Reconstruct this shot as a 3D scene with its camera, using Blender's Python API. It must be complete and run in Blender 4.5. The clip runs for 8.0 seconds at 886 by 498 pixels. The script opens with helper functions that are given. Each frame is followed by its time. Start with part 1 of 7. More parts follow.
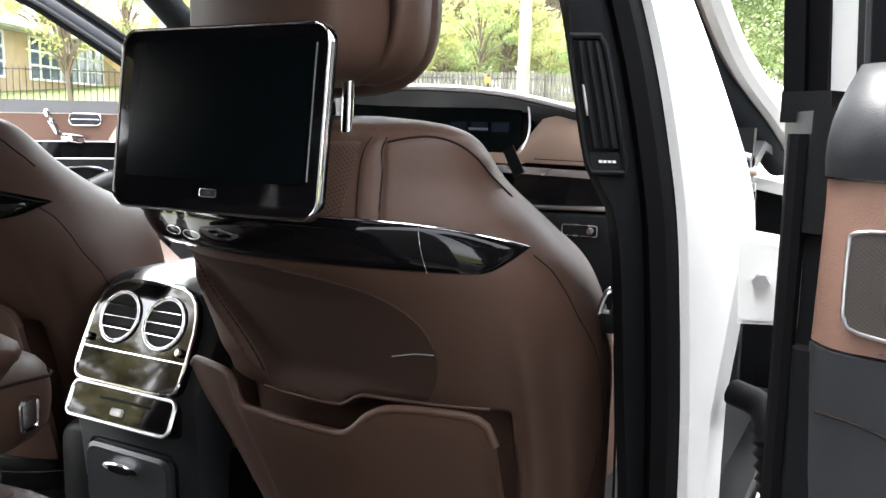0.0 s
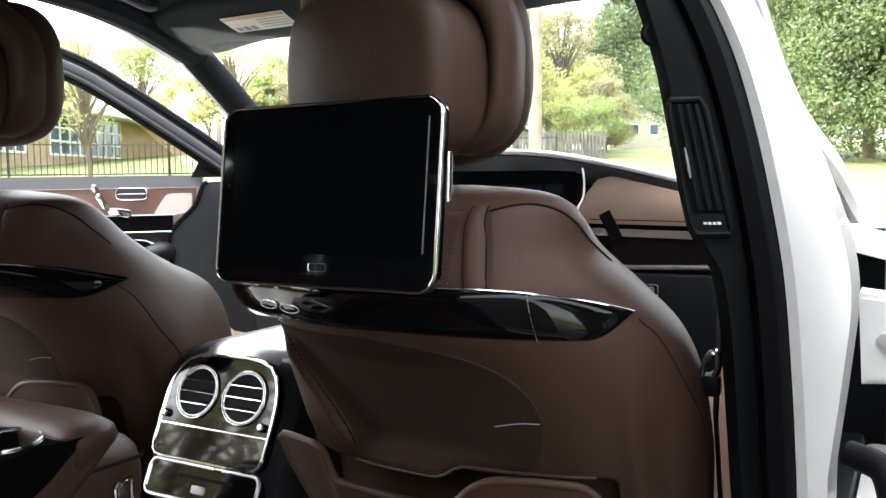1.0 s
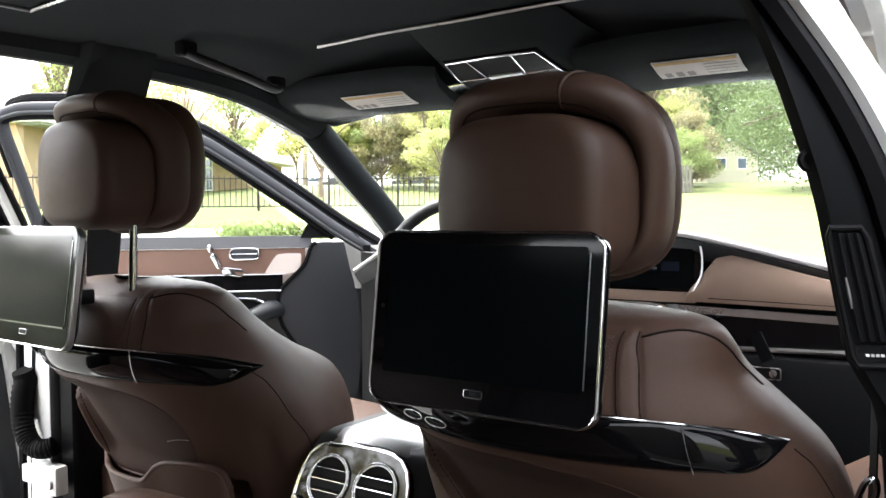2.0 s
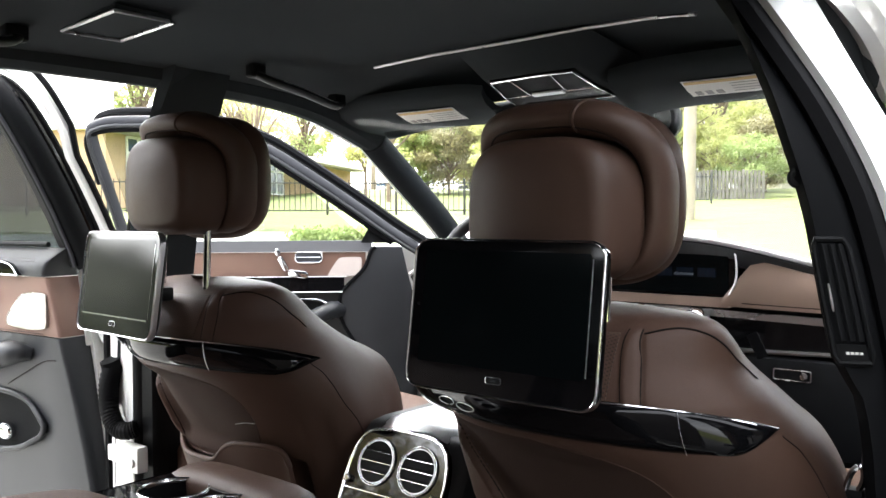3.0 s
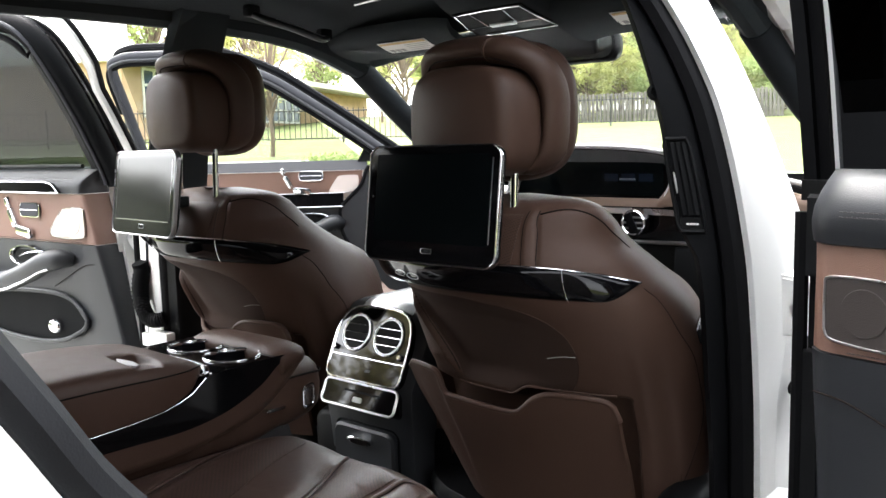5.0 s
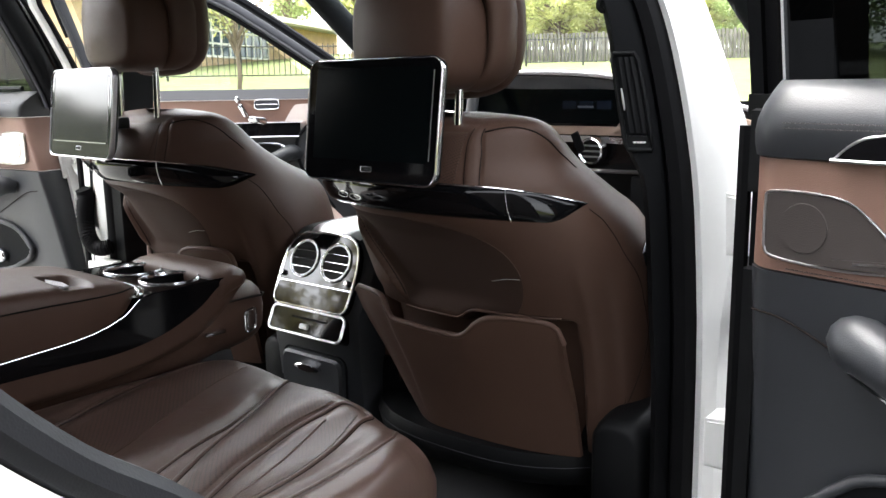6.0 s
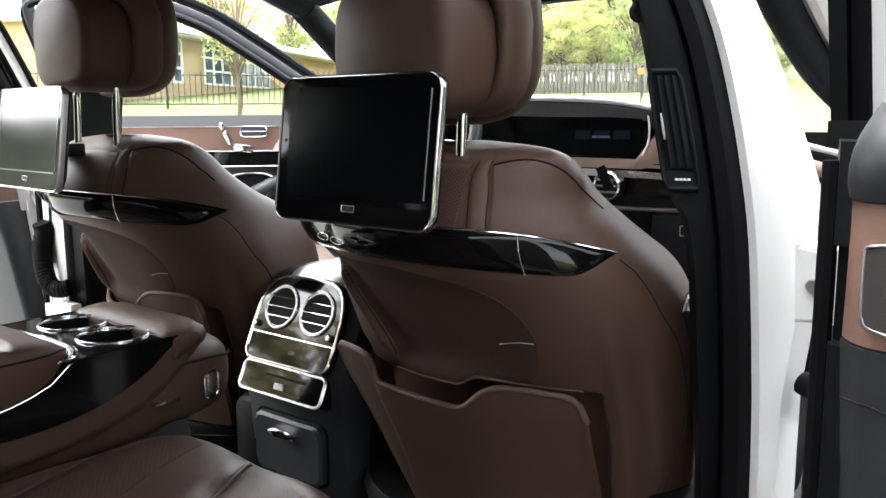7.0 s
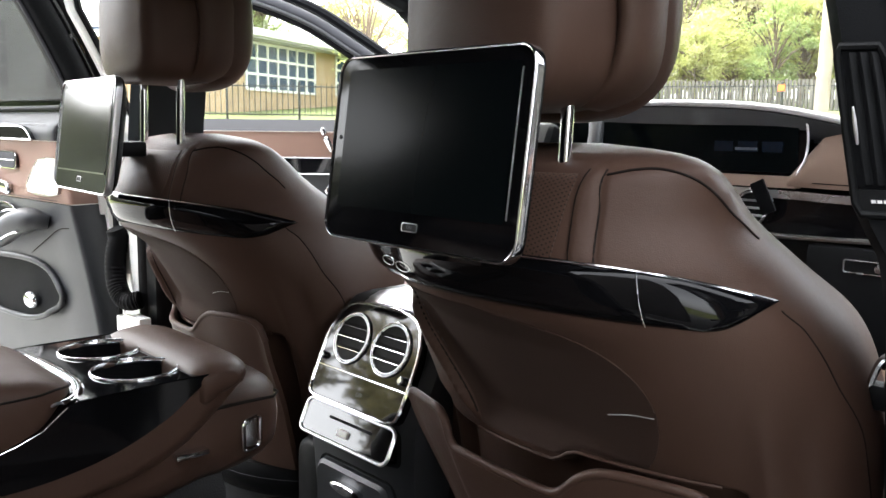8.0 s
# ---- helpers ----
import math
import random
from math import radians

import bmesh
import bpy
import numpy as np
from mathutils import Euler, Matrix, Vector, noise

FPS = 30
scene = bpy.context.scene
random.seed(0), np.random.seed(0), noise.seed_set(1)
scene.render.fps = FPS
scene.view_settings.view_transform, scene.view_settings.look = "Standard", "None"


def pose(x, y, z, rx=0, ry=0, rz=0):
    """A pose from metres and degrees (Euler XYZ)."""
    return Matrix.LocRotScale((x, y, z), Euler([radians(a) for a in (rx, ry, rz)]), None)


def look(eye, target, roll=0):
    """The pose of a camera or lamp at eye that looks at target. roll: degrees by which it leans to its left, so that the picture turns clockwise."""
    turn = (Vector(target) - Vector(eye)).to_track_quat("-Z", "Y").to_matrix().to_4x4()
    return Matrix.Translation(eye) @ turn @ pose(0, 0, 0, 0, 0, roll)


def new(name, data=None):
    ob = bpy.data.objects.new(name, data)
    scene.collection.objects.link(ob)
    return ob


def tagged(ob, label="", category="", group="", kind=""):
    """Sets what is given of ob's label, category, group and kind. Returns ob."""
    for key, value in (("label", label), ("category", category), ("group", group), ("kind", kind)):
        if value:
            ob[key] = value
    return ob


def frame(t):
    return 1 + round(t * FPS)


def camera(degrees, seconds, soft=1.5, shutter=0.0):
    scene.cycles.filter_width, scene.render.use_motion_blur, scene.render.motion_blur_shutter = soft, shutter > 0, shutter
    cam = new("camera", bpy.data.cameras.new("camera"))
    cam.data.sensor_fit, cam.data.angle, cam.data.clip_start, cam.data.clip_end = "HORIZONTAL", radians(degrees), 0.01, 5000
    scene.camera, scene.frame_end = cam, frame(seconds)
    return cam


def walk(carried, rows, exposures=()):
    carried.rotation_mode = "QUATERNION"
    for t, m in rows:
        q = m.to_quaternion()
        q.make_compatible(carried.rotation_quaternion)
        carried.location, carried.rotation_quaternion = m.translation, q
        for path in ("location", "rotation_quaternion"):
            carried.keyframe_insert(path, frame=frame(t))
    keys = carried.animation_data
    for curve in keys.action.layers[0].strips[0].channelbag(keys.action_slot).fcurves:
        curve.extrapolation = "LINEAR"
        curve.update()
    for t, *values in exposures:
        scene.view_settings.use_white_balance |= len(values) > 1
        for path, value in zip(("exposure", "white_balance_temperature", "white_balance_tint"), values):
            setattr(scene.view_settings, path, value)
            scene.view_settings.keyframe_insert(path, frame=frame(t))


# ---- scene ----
cam = camera(55.1, 8.0)
PATH = [
    (0, (0.989, -0.614, 0.985), (0.046, 1.123, 0.685), 1.0),
    (0.5, (0.934, -0.647, 0.986), (-0.035, 1.086, 0.748), -0.7),
    (1, (0.907, -0.654, 0.993), (-0.074, 1.082, 0.833), -0.9),
    (1.5, (0.879, -0.66, 1.012), (-0.15, 1.051, 0.896), -0.5),
    (2, (0.849, -0.697, 1.088), (-0.292, 0.944, 1.004), -0.5),
    (2.2, (0.862, -0.723, 1.097), (-0.317, 0.891, 1.019), -0.1),
    (3.3, (0.994, -0.781, 1.093), (-0.299, 0.743, 1.013), -0.4),
    (3.5, (1.012, -0.785, 1.092), (-0.3, 0.722, 1.003), -0.4),
    (4, (1.06, -0.822, 1.087), (-0.275, 0.662, 0.964), -0.7),
    (4.5, (1.153, -0.896, 1.083), (-0.166, 0.596, 0.904), -1.0),
    (5, (1.25, -0.951, 1.071), (-0.046, 0.552, 0.826), -1.5),
    (5.2, (1.265, -0.955, 1.068), (-0.021, 0.55, 0.776), -1.7),
    (6.3, (1.262, -0.865, 1.022), (0.042, 0.671, 0.63), -0.5),
    (6.5, (1.231, -0.839, 1.019), (0.013, 0.703, 0.647), -0.1),
    (7, (1.123, -0.722, 1.024), (-0.116, 0.816, 0.708), -0.4),
    (7.5, (1.045, -0.623, 1.01), (-0.247, 0.876, 0.723), 0.1),
    (8, (0.983, -0.506, 1.002), (-0.468, 0.841, 0.719), 0.6),
]
walk(cam, [(t, look(eye, target, roll)) for t, eye, target, roll in PATH], exposures=[(0, 3.82), (0.5, 3.5), (1.5, 3.36), (3.5, 3.34), (4.0, 3.26), (4.5, 3.44), (5.0, 3.25), (6.5, 3.42), (7.0, 3.5), (8, 3.52)])

# ---- light: a bright, thinly overcast day ----
world = bpy.data.worlds.new("sky")
scene.world = world
world.use_nodes = True
wn = world.node_tree.nodes
sky = wn.new("ShaderNodeTexSky")
sky.sky_type, sky.sun_disc = "NISHITA", False
sky.sun_elevation, sky.sun_rotation = radians(63), radians(281)
sky.dust_density, sky.air_density, sky.ozone_density = 4.0, 1.0, 0.6
wn["Background"].inputs["Strength"].default_value = 0.215
haze = wn.new("ShaderNodeHueSaturation")
haze.inputs["Saturation"].default_value = 0.2
world.node_tree.links.new(sky.outputs["Color"], haze.inputs["Color"])
world.node_tree.links.new(haze.outputs["Color"], wn["Background"].inputs["Color"])
sun = new("sun", bpy.data.lights.new("sun", "SUN"))
sun.data.energy, sun.data.angle, sun.data.color = 0.30, radians(40), (1.0, 0.94, 0.84)
sun.matrix_world = look((0, 0, 0), (0.50, 0.10, -0.86))


# ---- materials ----
def material(name, colour, rough=0.5, metal=0.0, coat=0.0, grain=0.0, grain_scale=400.0, stain=0.0, stain_scale=8.0,
             vary=0.0, spec=0.5, cells=False, wrinkle=0.0):
    m = bpy.data.materials.new(name)
    m.use_nodes = True
    n, l = m.node_tree.nodes, m.node_tree.links
    b = n["Principled BSDF"]
    b.inputs["Base Color"].default_value = (*colour, 1)
    b.inputs["Roughness"].default_value = rough
    b.inputs["Metallic"].default_value = metal
    b.inputs["Coat Weight"].default_value = coat
    b.inputs["Coat Roughness"].default_value = 0.04
    b.inputs["Specular IOR Level"].default_value = spec
    co = n.new("ShaderNodeTexCoord")
    if stain or vary:
        no = n.new("ShaderNodeTexNoise")
        no.inputs["Scale"].default_value, no.inputs["Detail"].default_value = stain_scale, 6
        l.new(co.outputs["Object"], no.inputs["Vector"])
        ramp = n.new("ShaderNodeMapRange")
        ramp.inputs["From Min"].default_value, ramp.inputs["From Max"].default_value = 0.3, 0.7
        ramp.inputs["To Min"].default_value, ramp.inputs["To Max"].default_value = 1 - stain, 1 + stain
        l.new(no.outputs["Fac"], ramp.inputs["Value"])
        value = ramp.outputs["Result"]
        if vary:
            info = n.new("ShaderNodeObjectInfo")
            v2 = n.new("ShaderNodeMapRange")
            v2.inputs["To Min"].default_value, v2.inputs["To Max"].default_value = 1 - vary, 1 + vary
            l.new(info.outputs["Random"], v2.inputs["Value"])
            mul = n.new("ShaderNodeMath")
            mul.operation = "MULTIPLY"
            l.new(value, mul.inputs[0]), l.new(v2.outputs["Result"], mul.inputs[1])
            value = mul.outputs["Value"]
        sc = n.new("ShaderNodeVectorMath")
        sc.operation = "SCALE"
        sc.inputs[0].default_value = colour
        l.new(value, sc.inputs["Scale"])
        l.new(sc.outputs["Vector"], b.inputs["Base Color"])
        rr = n.new("ShaderNodeMapRange")
        rr.inputs["To Min"].default_value, rr.inputs["To Max"].default_value = rough * 0.85, min(1.0, rough * 1.15)
        l.new(no.outputs["Fac"], rr.inputs["Value"])
        l.new(rr.outputs["Result"], b.inputs["Roughness"])
    if grain:
        g = n.new("ShaderNodeTexVoronoi" if cells else "ShaderNodeTexNoise")
        g.inputs["Scale"].default_value = grain_scale
        l.new(co.outputs["Object"], g.inputs["Vector"])
        bump = n.new("ShaderNodeBump")
        bump.inputs["Strength"].default_value, bump.inputs["Distance"].default_value = grain, 0.001
        l.new(g.outputs["Distance" if cells else "Fac"], bump.inputs["Height"])
        l.new(bump.outputs["Normal"], b.inputs["Normal"])
        if wrinkle:
            soft, dent = n.new("ShaderNodeTexNoise"), n.new("ShaderNodeBump")
            soft.inputs["Scale"].default_value, soft.inputs["Detail"].default_value = 28.0, 3
            soft.inputs["Distortion"].default_value = 0.6
            l.new(co.outputs["Object"], soft.inputs["Vector"])
            dent.inputs["Strength"].default_value, dent.inputs["Distance"].default_value = wrinkle, 0.006
            l.new(soft.outputs["Fac"], dent.inputs["Height"])
            l.new(dent.outputs["Normal"], bump.inputs["Normal"])
    return m


def clear_glass(name, tint):
    m = bpy.data.materials.new(name)
    m.use_nodes = True
    n, l = m.node_tree.nodes, m.node_tree.links
    n.remove(n["Principled BSDF"])
    t, g, f, p, x = (n.new("ShaderNode" + k) for k in ("BsdfTransparent", "BsdfGlossy", "LayerWeight", "Math", "MixShader"))
    t.inputs["Color"].default_value = (*tint, 1)
    g.inputs["Roughness"].default_value = 0.0
    f.inputs["Blend"].default_value = 0.5
    p.operation = "POWER"
    p.inputs[1].default_value = 4.0
    q = n.new("ShaderNodeMath")
    q.operation = "MULTIPLY_ADD"
    q.inputs[1].default_value, q.inputs[2].default_value = 0.22, 0.025
    l.new(f.outputs["Facing"], p.inputs[0]), l.new(p.outputs["Value"], q.inputs[0])
    l.new(q.outputs["Value"], x.inputs["Fac"]), l.new(t.outputs["BSDF"], x.inputs[1]), l.new(g.outputs["BSDF"], x.inputs[2])
    l.new(x.outputs["Shader"], n["Material Output"].inputs["Surface"])
    return m


BROWN = material("brown_leather", (0.062, 0.0350, 0.0255), 0.46, spec=0.20, grain=0.14, grain_scale=900, stain=0.07, cells=True, wrinkle=0.10)


def perforated(name, colour, pitch=0.0042, rough=0.46, share=1.38):
    """A skin with a regular grid of small holes."""
    m = material(name, colour, rough, spec=0.24, grain=0.2, grain_scale=700, stain=0.06, cells=True)
    n, l = m.node_tree.nodes, m.node_tree.links
    b = n["Principled BSDF"]
    co, sp = n.new("ShaderNodeTexCoord"), n.new("ShaderNodeSeparateXYZ")
    l.new(co.outputs["Object"], sp.inputs[0])

    def calc(op, a, c):
        q = n.new("ShaderNodeMath")
        q.operation = op
        for k, v in ((0, a), (1, c)):
            if isinstance(v, (int, float)):
                q.inputs[k].default_value = v
            elif v is not None:
                l.new(v, q.inputs[k])
        return q.outputs[0]
    v = calc("ADD", sp.outputs["Y"], sp.outputs["Z"])
    k = 2 * math.pi / pitch
    d1 = calc("SINE", calc("MULTIPLY", calc("ADD", sp.outputs["X"], v), k * 0.7071), None)
    d2 = calc("SINE", calc("MULTIPLY", calc("SUBTRACT", sp.outputs["X"], v), k * 0.7071), None)
    hole = calc("GREATER_THAN", calc("ADD", d1, d2), share)
    mix = n.new("ShaderNodeMix")
    mix.data_type = "RGBA"
    src = b.inputs["Base Color"].links[0].from_socket
    l.new(hole, mix.inputs[0]), l.new(src, mix.inputs[6])
    mix.inputs[7].default_value = (0.012, 0.008, 0.007, 1)
    l.new(mix.outputs[2], b.inputs["Base Color"])
    return m


BENCH = material("worn_brown_seat_leather", (0.058, 0.0340, 0.0262), 0.36, spec=0.5, grain=0.15, grain_scale=900, stain=0.12, stain_scale=14, cells=True, wrinkle=0.16)
BENCH_PERF = perforated("perforated_seat_leather", (0.058, 0.0340, 0.0262), 0.0050, 0.38, 1.15)
BENCH_PERF.node_tree.nodes["Principled BSDF"].inputs["Specular IOR Level"].default_value = 0.45
BROWN_PERF = perforated("perforated_brown_leather", (0.062, 0.0350, 0.0255), 0.0046, 0.46, 1.15)
DOOR_BROWN = material("saddle_brown_door_leather", (0.165, 0.092, 0.068), 0.5, grain=0.25, grain_scale=700, stain=0.05, cells=True)
BLACK_LEATHER = material("black_leather", (0.017, 0.0185, 0.0215), 0.47, grain=0.13, grain_scale=600, stain=0.1, cells=True)
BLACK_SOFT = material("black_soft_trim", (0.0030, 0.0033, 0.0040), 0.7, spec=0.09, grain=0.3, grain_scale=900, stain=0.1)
BLACK_PLASTIC = material("black_plastic", (0.004, 0.0043, 0.0048), 0.5, spec=0.13, grain=0.2, grain_scale=1200, stain=0.1)
FRAME_GREY = material("dark_grey_frame_trim", (0.034, 0.035, 0.040), 0.65, spec=0.2, grain=0.15, grain_scale=900, stain=0.1)
RUBBER = material("black_rubber_seal", (0.0025, 0.0025, 0.003), 0.7, spec=0.09, grain=0.2, grain_scale=300, stain=0.15)
GLOSS = material("gloss_black_lacquer", (0.003, 0.003, 0.0035), 0.05, spec=0.2)
TRAY = material("black_tray_lacquer", (0.003, 0.003, 0.0035), 0.08, spec=0.22)
SCREEN = material("dark_screen_glass", (0.002, 0.003, 0.0035), 0.14, spec=0.05)
SCREEN_GREY = material("reflecting_screen_glass", (0.006, 0.0065, 0.007), 0.10, spec=0.42)
# brighter copy of the speaker mesh, with daylight put into its colour
MESH_LIT = material("lit_speaker_mesh", (0.55, 0.48, 0.44), 0.5, 0.1, grain=0.5, grain_scale=900, stain=0.05, cells=True)
SCREEN_LIT = material("faint_display_blue", (0.006, 0.010, 0.018), 0.2, spec=0.2)
SCREEN_TEXT = material("display_text_grey", (0.06, 0.075, 0.09), 0.3)
ORANGE = material("orange_sign_paint", (0.7, 0.16, 0.03), 0.6, stain=0.05)
CHROME = material("polished_chrome", (0.72, 0.73, 0.75), 0.10, 1.0, stain=0.04, stain_scale=30)
SILVER = material("satin_silver", (0.62, 0.62, 0.63), 0.28, 1.0, grain=0.1, grain_scale=900, stain=0.05)
WHITE = material("white_car_paint", (0.70, 0.70, 0.675), 0.3, coat=1.0, stain=0.03)
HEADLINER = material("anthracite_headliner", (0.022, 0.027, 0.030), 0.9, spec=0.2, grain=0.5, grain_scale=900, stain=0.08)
PILLAR_CLOTH = material("dark_pillar_cloth", (0.011, 0.013, 0.015), 0.9, spec=0.15, grain=0.5, grain_scale=900, stain=0.08)
CARPET = material("dark_grey_carpet", (0.026, 0.026, 0.027), 0.95, grain=1.0, grain_scale=500, stain=0.2)
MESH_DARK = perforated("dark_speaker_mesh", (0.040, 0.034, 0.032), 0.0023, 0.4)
PAPER = material("white_sticker_paper", (0.75, 0.74, 0.7), 0.6, stain=0.03)
YELLOW = material("yellow_warning_print", (0.62, 0.45, 0.22), 0.6)
FADED = material("grey_faded_print", (0.30, 0.30, 0.29), 0.6)
# dash leather edge made pale to carry the sky's sheen in its colour
LIT_LIP = material("sky_lit_dash_lip", (0.42, 0.42, 0.42), 0.4, spec=0.4, grain=0.2, grain_scale=700, stain=0.05, cells=True)
BEIGE = material("pale_beige_leather", (0.22, 0.15, 0.115), 0.5, grain=0.25, grain_scale=700, stain=0.05, cells=True)
# seat leather darkened to hold the shade of the knee hollows
HOLLOW_SHADE = material("shaded_hollow_leather", (0.041, 0.0245, 0.0190), 0.8, spec=0.15, grain=0.3, grain_scale=900, stain=0.1)
STITCH = material("grey_brown_stitches", (0.05, 0.043, 0.042), 0.6)
PIANO = material("piano_black_panel", (0.003, 0.003, 0.0035), 0.04, spec=0.6)
THREAD = material("stitching_thread", (0.014, 0.010, 0.009), 0.8, spec=0.1, grain=0.5, grain_scale=1500)
GLASS = clear_glass("clear_window_glass", (0.93, 0.95, 0.94))
GLASS_TINT = clear_glass("lightly_tinted_glass", (0.76, 0.79, 0.77))
GLASS_DARK = clear_glass("tinted_window_glass", (0.17, 0.185, 0.185))
GRASS = material("lawn_grass", (0.105, 0.125, 0.026), 0.9, grain=1.0, grain_scale=30, stain=0.42, stain_scale=0.9)
ASPHALT = material("grey_asphalt", (0.052, 0.052, 0.053), 0.9, grain=0.8, grain_scale=80, stain=0.2, stain_scale=1.5)
TANBRICK = material("tan_brick", (0.40, 0.28, 0.17), 0.85, grain=0.6, grain_scale=20, stain=0.15, stain_scale=2)
WHITEWALL = material("white_render_wall", (0.72, 0.71, 0.68), 0.8, stain=0.08, stain_scale=1)
BLUEGLASS = material("blue_window_glass", (0.04, 0.07, 0.12), 0.08, coat=0.5)
CONCRETE = material("grey_concrete", (0.38, 0.38, 0.36), 0.9, grain=0.5, grain_scale=30, stain=0.12, stain_scale=2)
DRIVE = material("worn_grey_concrete", (0.20, 0.20, 0.19), 0.9, grain=0.5, grain_scale=30, stain=0.15, stain_scale=2)
IRON = material("black_iron", (0.02, 0.02, 0.02), 0.5, stain=0.1)
BARK = material("grey_brown_bark", (0.16, 0.12, 0.09), 0.9, grain=1.0, grain_scale=25, stain=0.25, stain_scale=5)
TIMBER = material("weathered_pole_wood", (0.30, 0.25, 0.2), 0.9, grain=0.8, grain_scale=30, stain=0.2, stain_scale=3)


def leaf(name, colour, share):
    """Leaves that let part of the light through."""
    m = material(name, colour, 0.7, stain=0.3, stain_scale=0.8)
    n, l = m.node_tree.nodes, m.node_tree.links
    b = n["Principled BSDF"]
    t, x = n.new("ShaderNodeBsdfTranslucent"), n.new("ShaderNodeMixShader")
    l.new(b.inputs["Base Color"].links[0].from_socket, t.inputs["Color"])
    x.inputs["Fac"].default_value = share
    l.new(b.outputs["BSDF"], x.inputs[1]), l.new(t.outputs["BSDF"], x.inputs[2])
    l.new(x.outputs["Shader"], n["Material Output"].inputs["Surface"])
    return m


PINE = leaf("pine_needles", (0.135, 0.180, 0.075), 0.4)
DULL = leaf("brownish_spring_twigs", (0.30, 0.27, 0.15), 0.45)
SPRING = leaf("spring_leaves", (0.42, 0.43, 0.17), 0.5)
GREEN = leaf("green_leaves", (0.28, 0.34, 0.13), 0.5)
PALE_SHRUB = material("grey_green_shrubs", (0.09, 0.095, 0.07), 0.9, grain=1.0, grain_scale=4, stain=0.5, stain_scale=1.2)
ROOFING = material("grey_shingles", (0.2, 0.19, 0.18), 0.9, grain=0.6, grain_scale=20, stain=0.2)
SIDING = material("pale_siding", (0.5, 0.46, 0.36), 0.8, stain=0.08)
BOARDS = material("weathered_grey_boards", (0.15, 0.135, 0.12), 0.9, grain=0.6, grain_scale=30, stain=0.3, stain_scale=3)
# for the two unseen screens that hold back light from the right
BLOCKER = material("dark_light_blocker", (0.030, 0.027, 0.025), 0.9, spec=0.2, stain=0.25, stain_scale=3)

# ---- mesh tools ----
BASE = {}


def thing(name, label, category, at=(0, 0, 0), group="", kind=""):
    ob = new(name)
    ob.empty_display_size = 0.05
    ob.location = at
    BASE[ob] = Vector(at)
    return tagged(ob, label, category, group, kind)


def part(name, bm, mat, parent, label="", sharp=35):
    base = BASE[parent]
    bmesh.ops.recalc_face_normals(bm, faces=bm.faces)
    bmesh.ops.translate(bm, vec=-base, verts=bm.verts)
    me = bpy.data.meshes.new(name)
    bm.to_mesh(me)
    bm.free()
    for p in me.polygons:
        p.use_smooth = True
    me.set_sharp_from_angle(angle=radians(sharp))
    me.materials.append(mat)
    ob = new(name, me)
    ob.parent = parent
    BASE[ob] = base
    if label:
        ob["label"] = label
    return ob


def solo(name, bm, mat, label, category, group="", kind="", sharp=35):
    """A thing of one mesh."""
    bmesh.ops.recalc_face_normals(bm, faces=bm.faces)
    me = bpy.data.meshes.new(name)
    bm.to_mesh(me)
    bm.free()
    for p in me.polygons:
        p.use_smooth = True
    me.set_sharp_from_angle(angle=radians(sharp))
    me.materials.append(mat)
    ob = new(name, me)
    BASE[ob] = Vector((0, 0, 0))
    return tagged(ob, label, category, group, kind)


def lettering(name, words, height, place, mat, parent, label=""):
    """Flat words of Blender's own font; place(a, b) gives the spot of letter point a, b."""
    cu = bpy.data.curves.new(name, "FONT")
    cu.body, cu.size, cu.align_x, cu.align_y = words, height, "CENTER", "CENTER"
    tmp = new(name, cu)
    bpy.context.view_layer.update()
    me = bpy.data.meshes.new_from_object(tmp.evaluated_get(bpy.context.evaluated_depsgraph_get()))
    bpy.data.objects.remove(tmp)
    for v in me.vertices:
        v.co = Vector(place(v.co.x, v.co.y)) - BASE[parent]
    me.materials.clear()
    me.materials.append(mat)
    ob = new(name, me)
    ob.parent = parent
    BASE[ob] = BASE[parent]
    if label:
        ob["label"] = label
    return ob


def loft(rings, close=True, caps=True):
    bm = bmesh.new()
    vs = [[bm.verts.new(p) for p in r] for r in rings]
    n = len(rings[0])
    for a, b in zip(vs, vs[1:]):
        for i in range(n if close else n - 1):
            j = (i + 1) % n
            bm.faces.new((a[i], a[j], b[j], b[i]))
    if caps and close:
        bm.faces.new(vs[0])
        bm.faces.new(vs[-1][::-1])
    return bm


def box(lo, hi, bevel=0.0, seg=2):
    bm = bmesh.new()
    bmesh.ops.create_cube(bm, size=1)
    lo, hi = Vector(lo), Vector(hi)
    for v in bm.verts:
        v.co = Vector(((lo[i] + hi[i]) / 2 + v.co[i] * (hi[i] - lo[i]) for i in range(3)))
    if bevel:
        bmesh.ops.bevel(bm, geom=bm.edges[:], offset=bevel, segments=seg, profile=0.6, affect="EDGES")
    return bm


def moved(bm, m):
    bmesh.ops.transform(bm, matrix=m, verts=bm.verts)
    return bm


def joined(*bms):
    out = bmesh.new()
    for b in bms:
        me = bpy.data.meshes.new("tmp")
        b.to_mesh(me)
        b.free()
        out.from_mesh(me)
        bpy.data.meshes.remove(me)
    return out


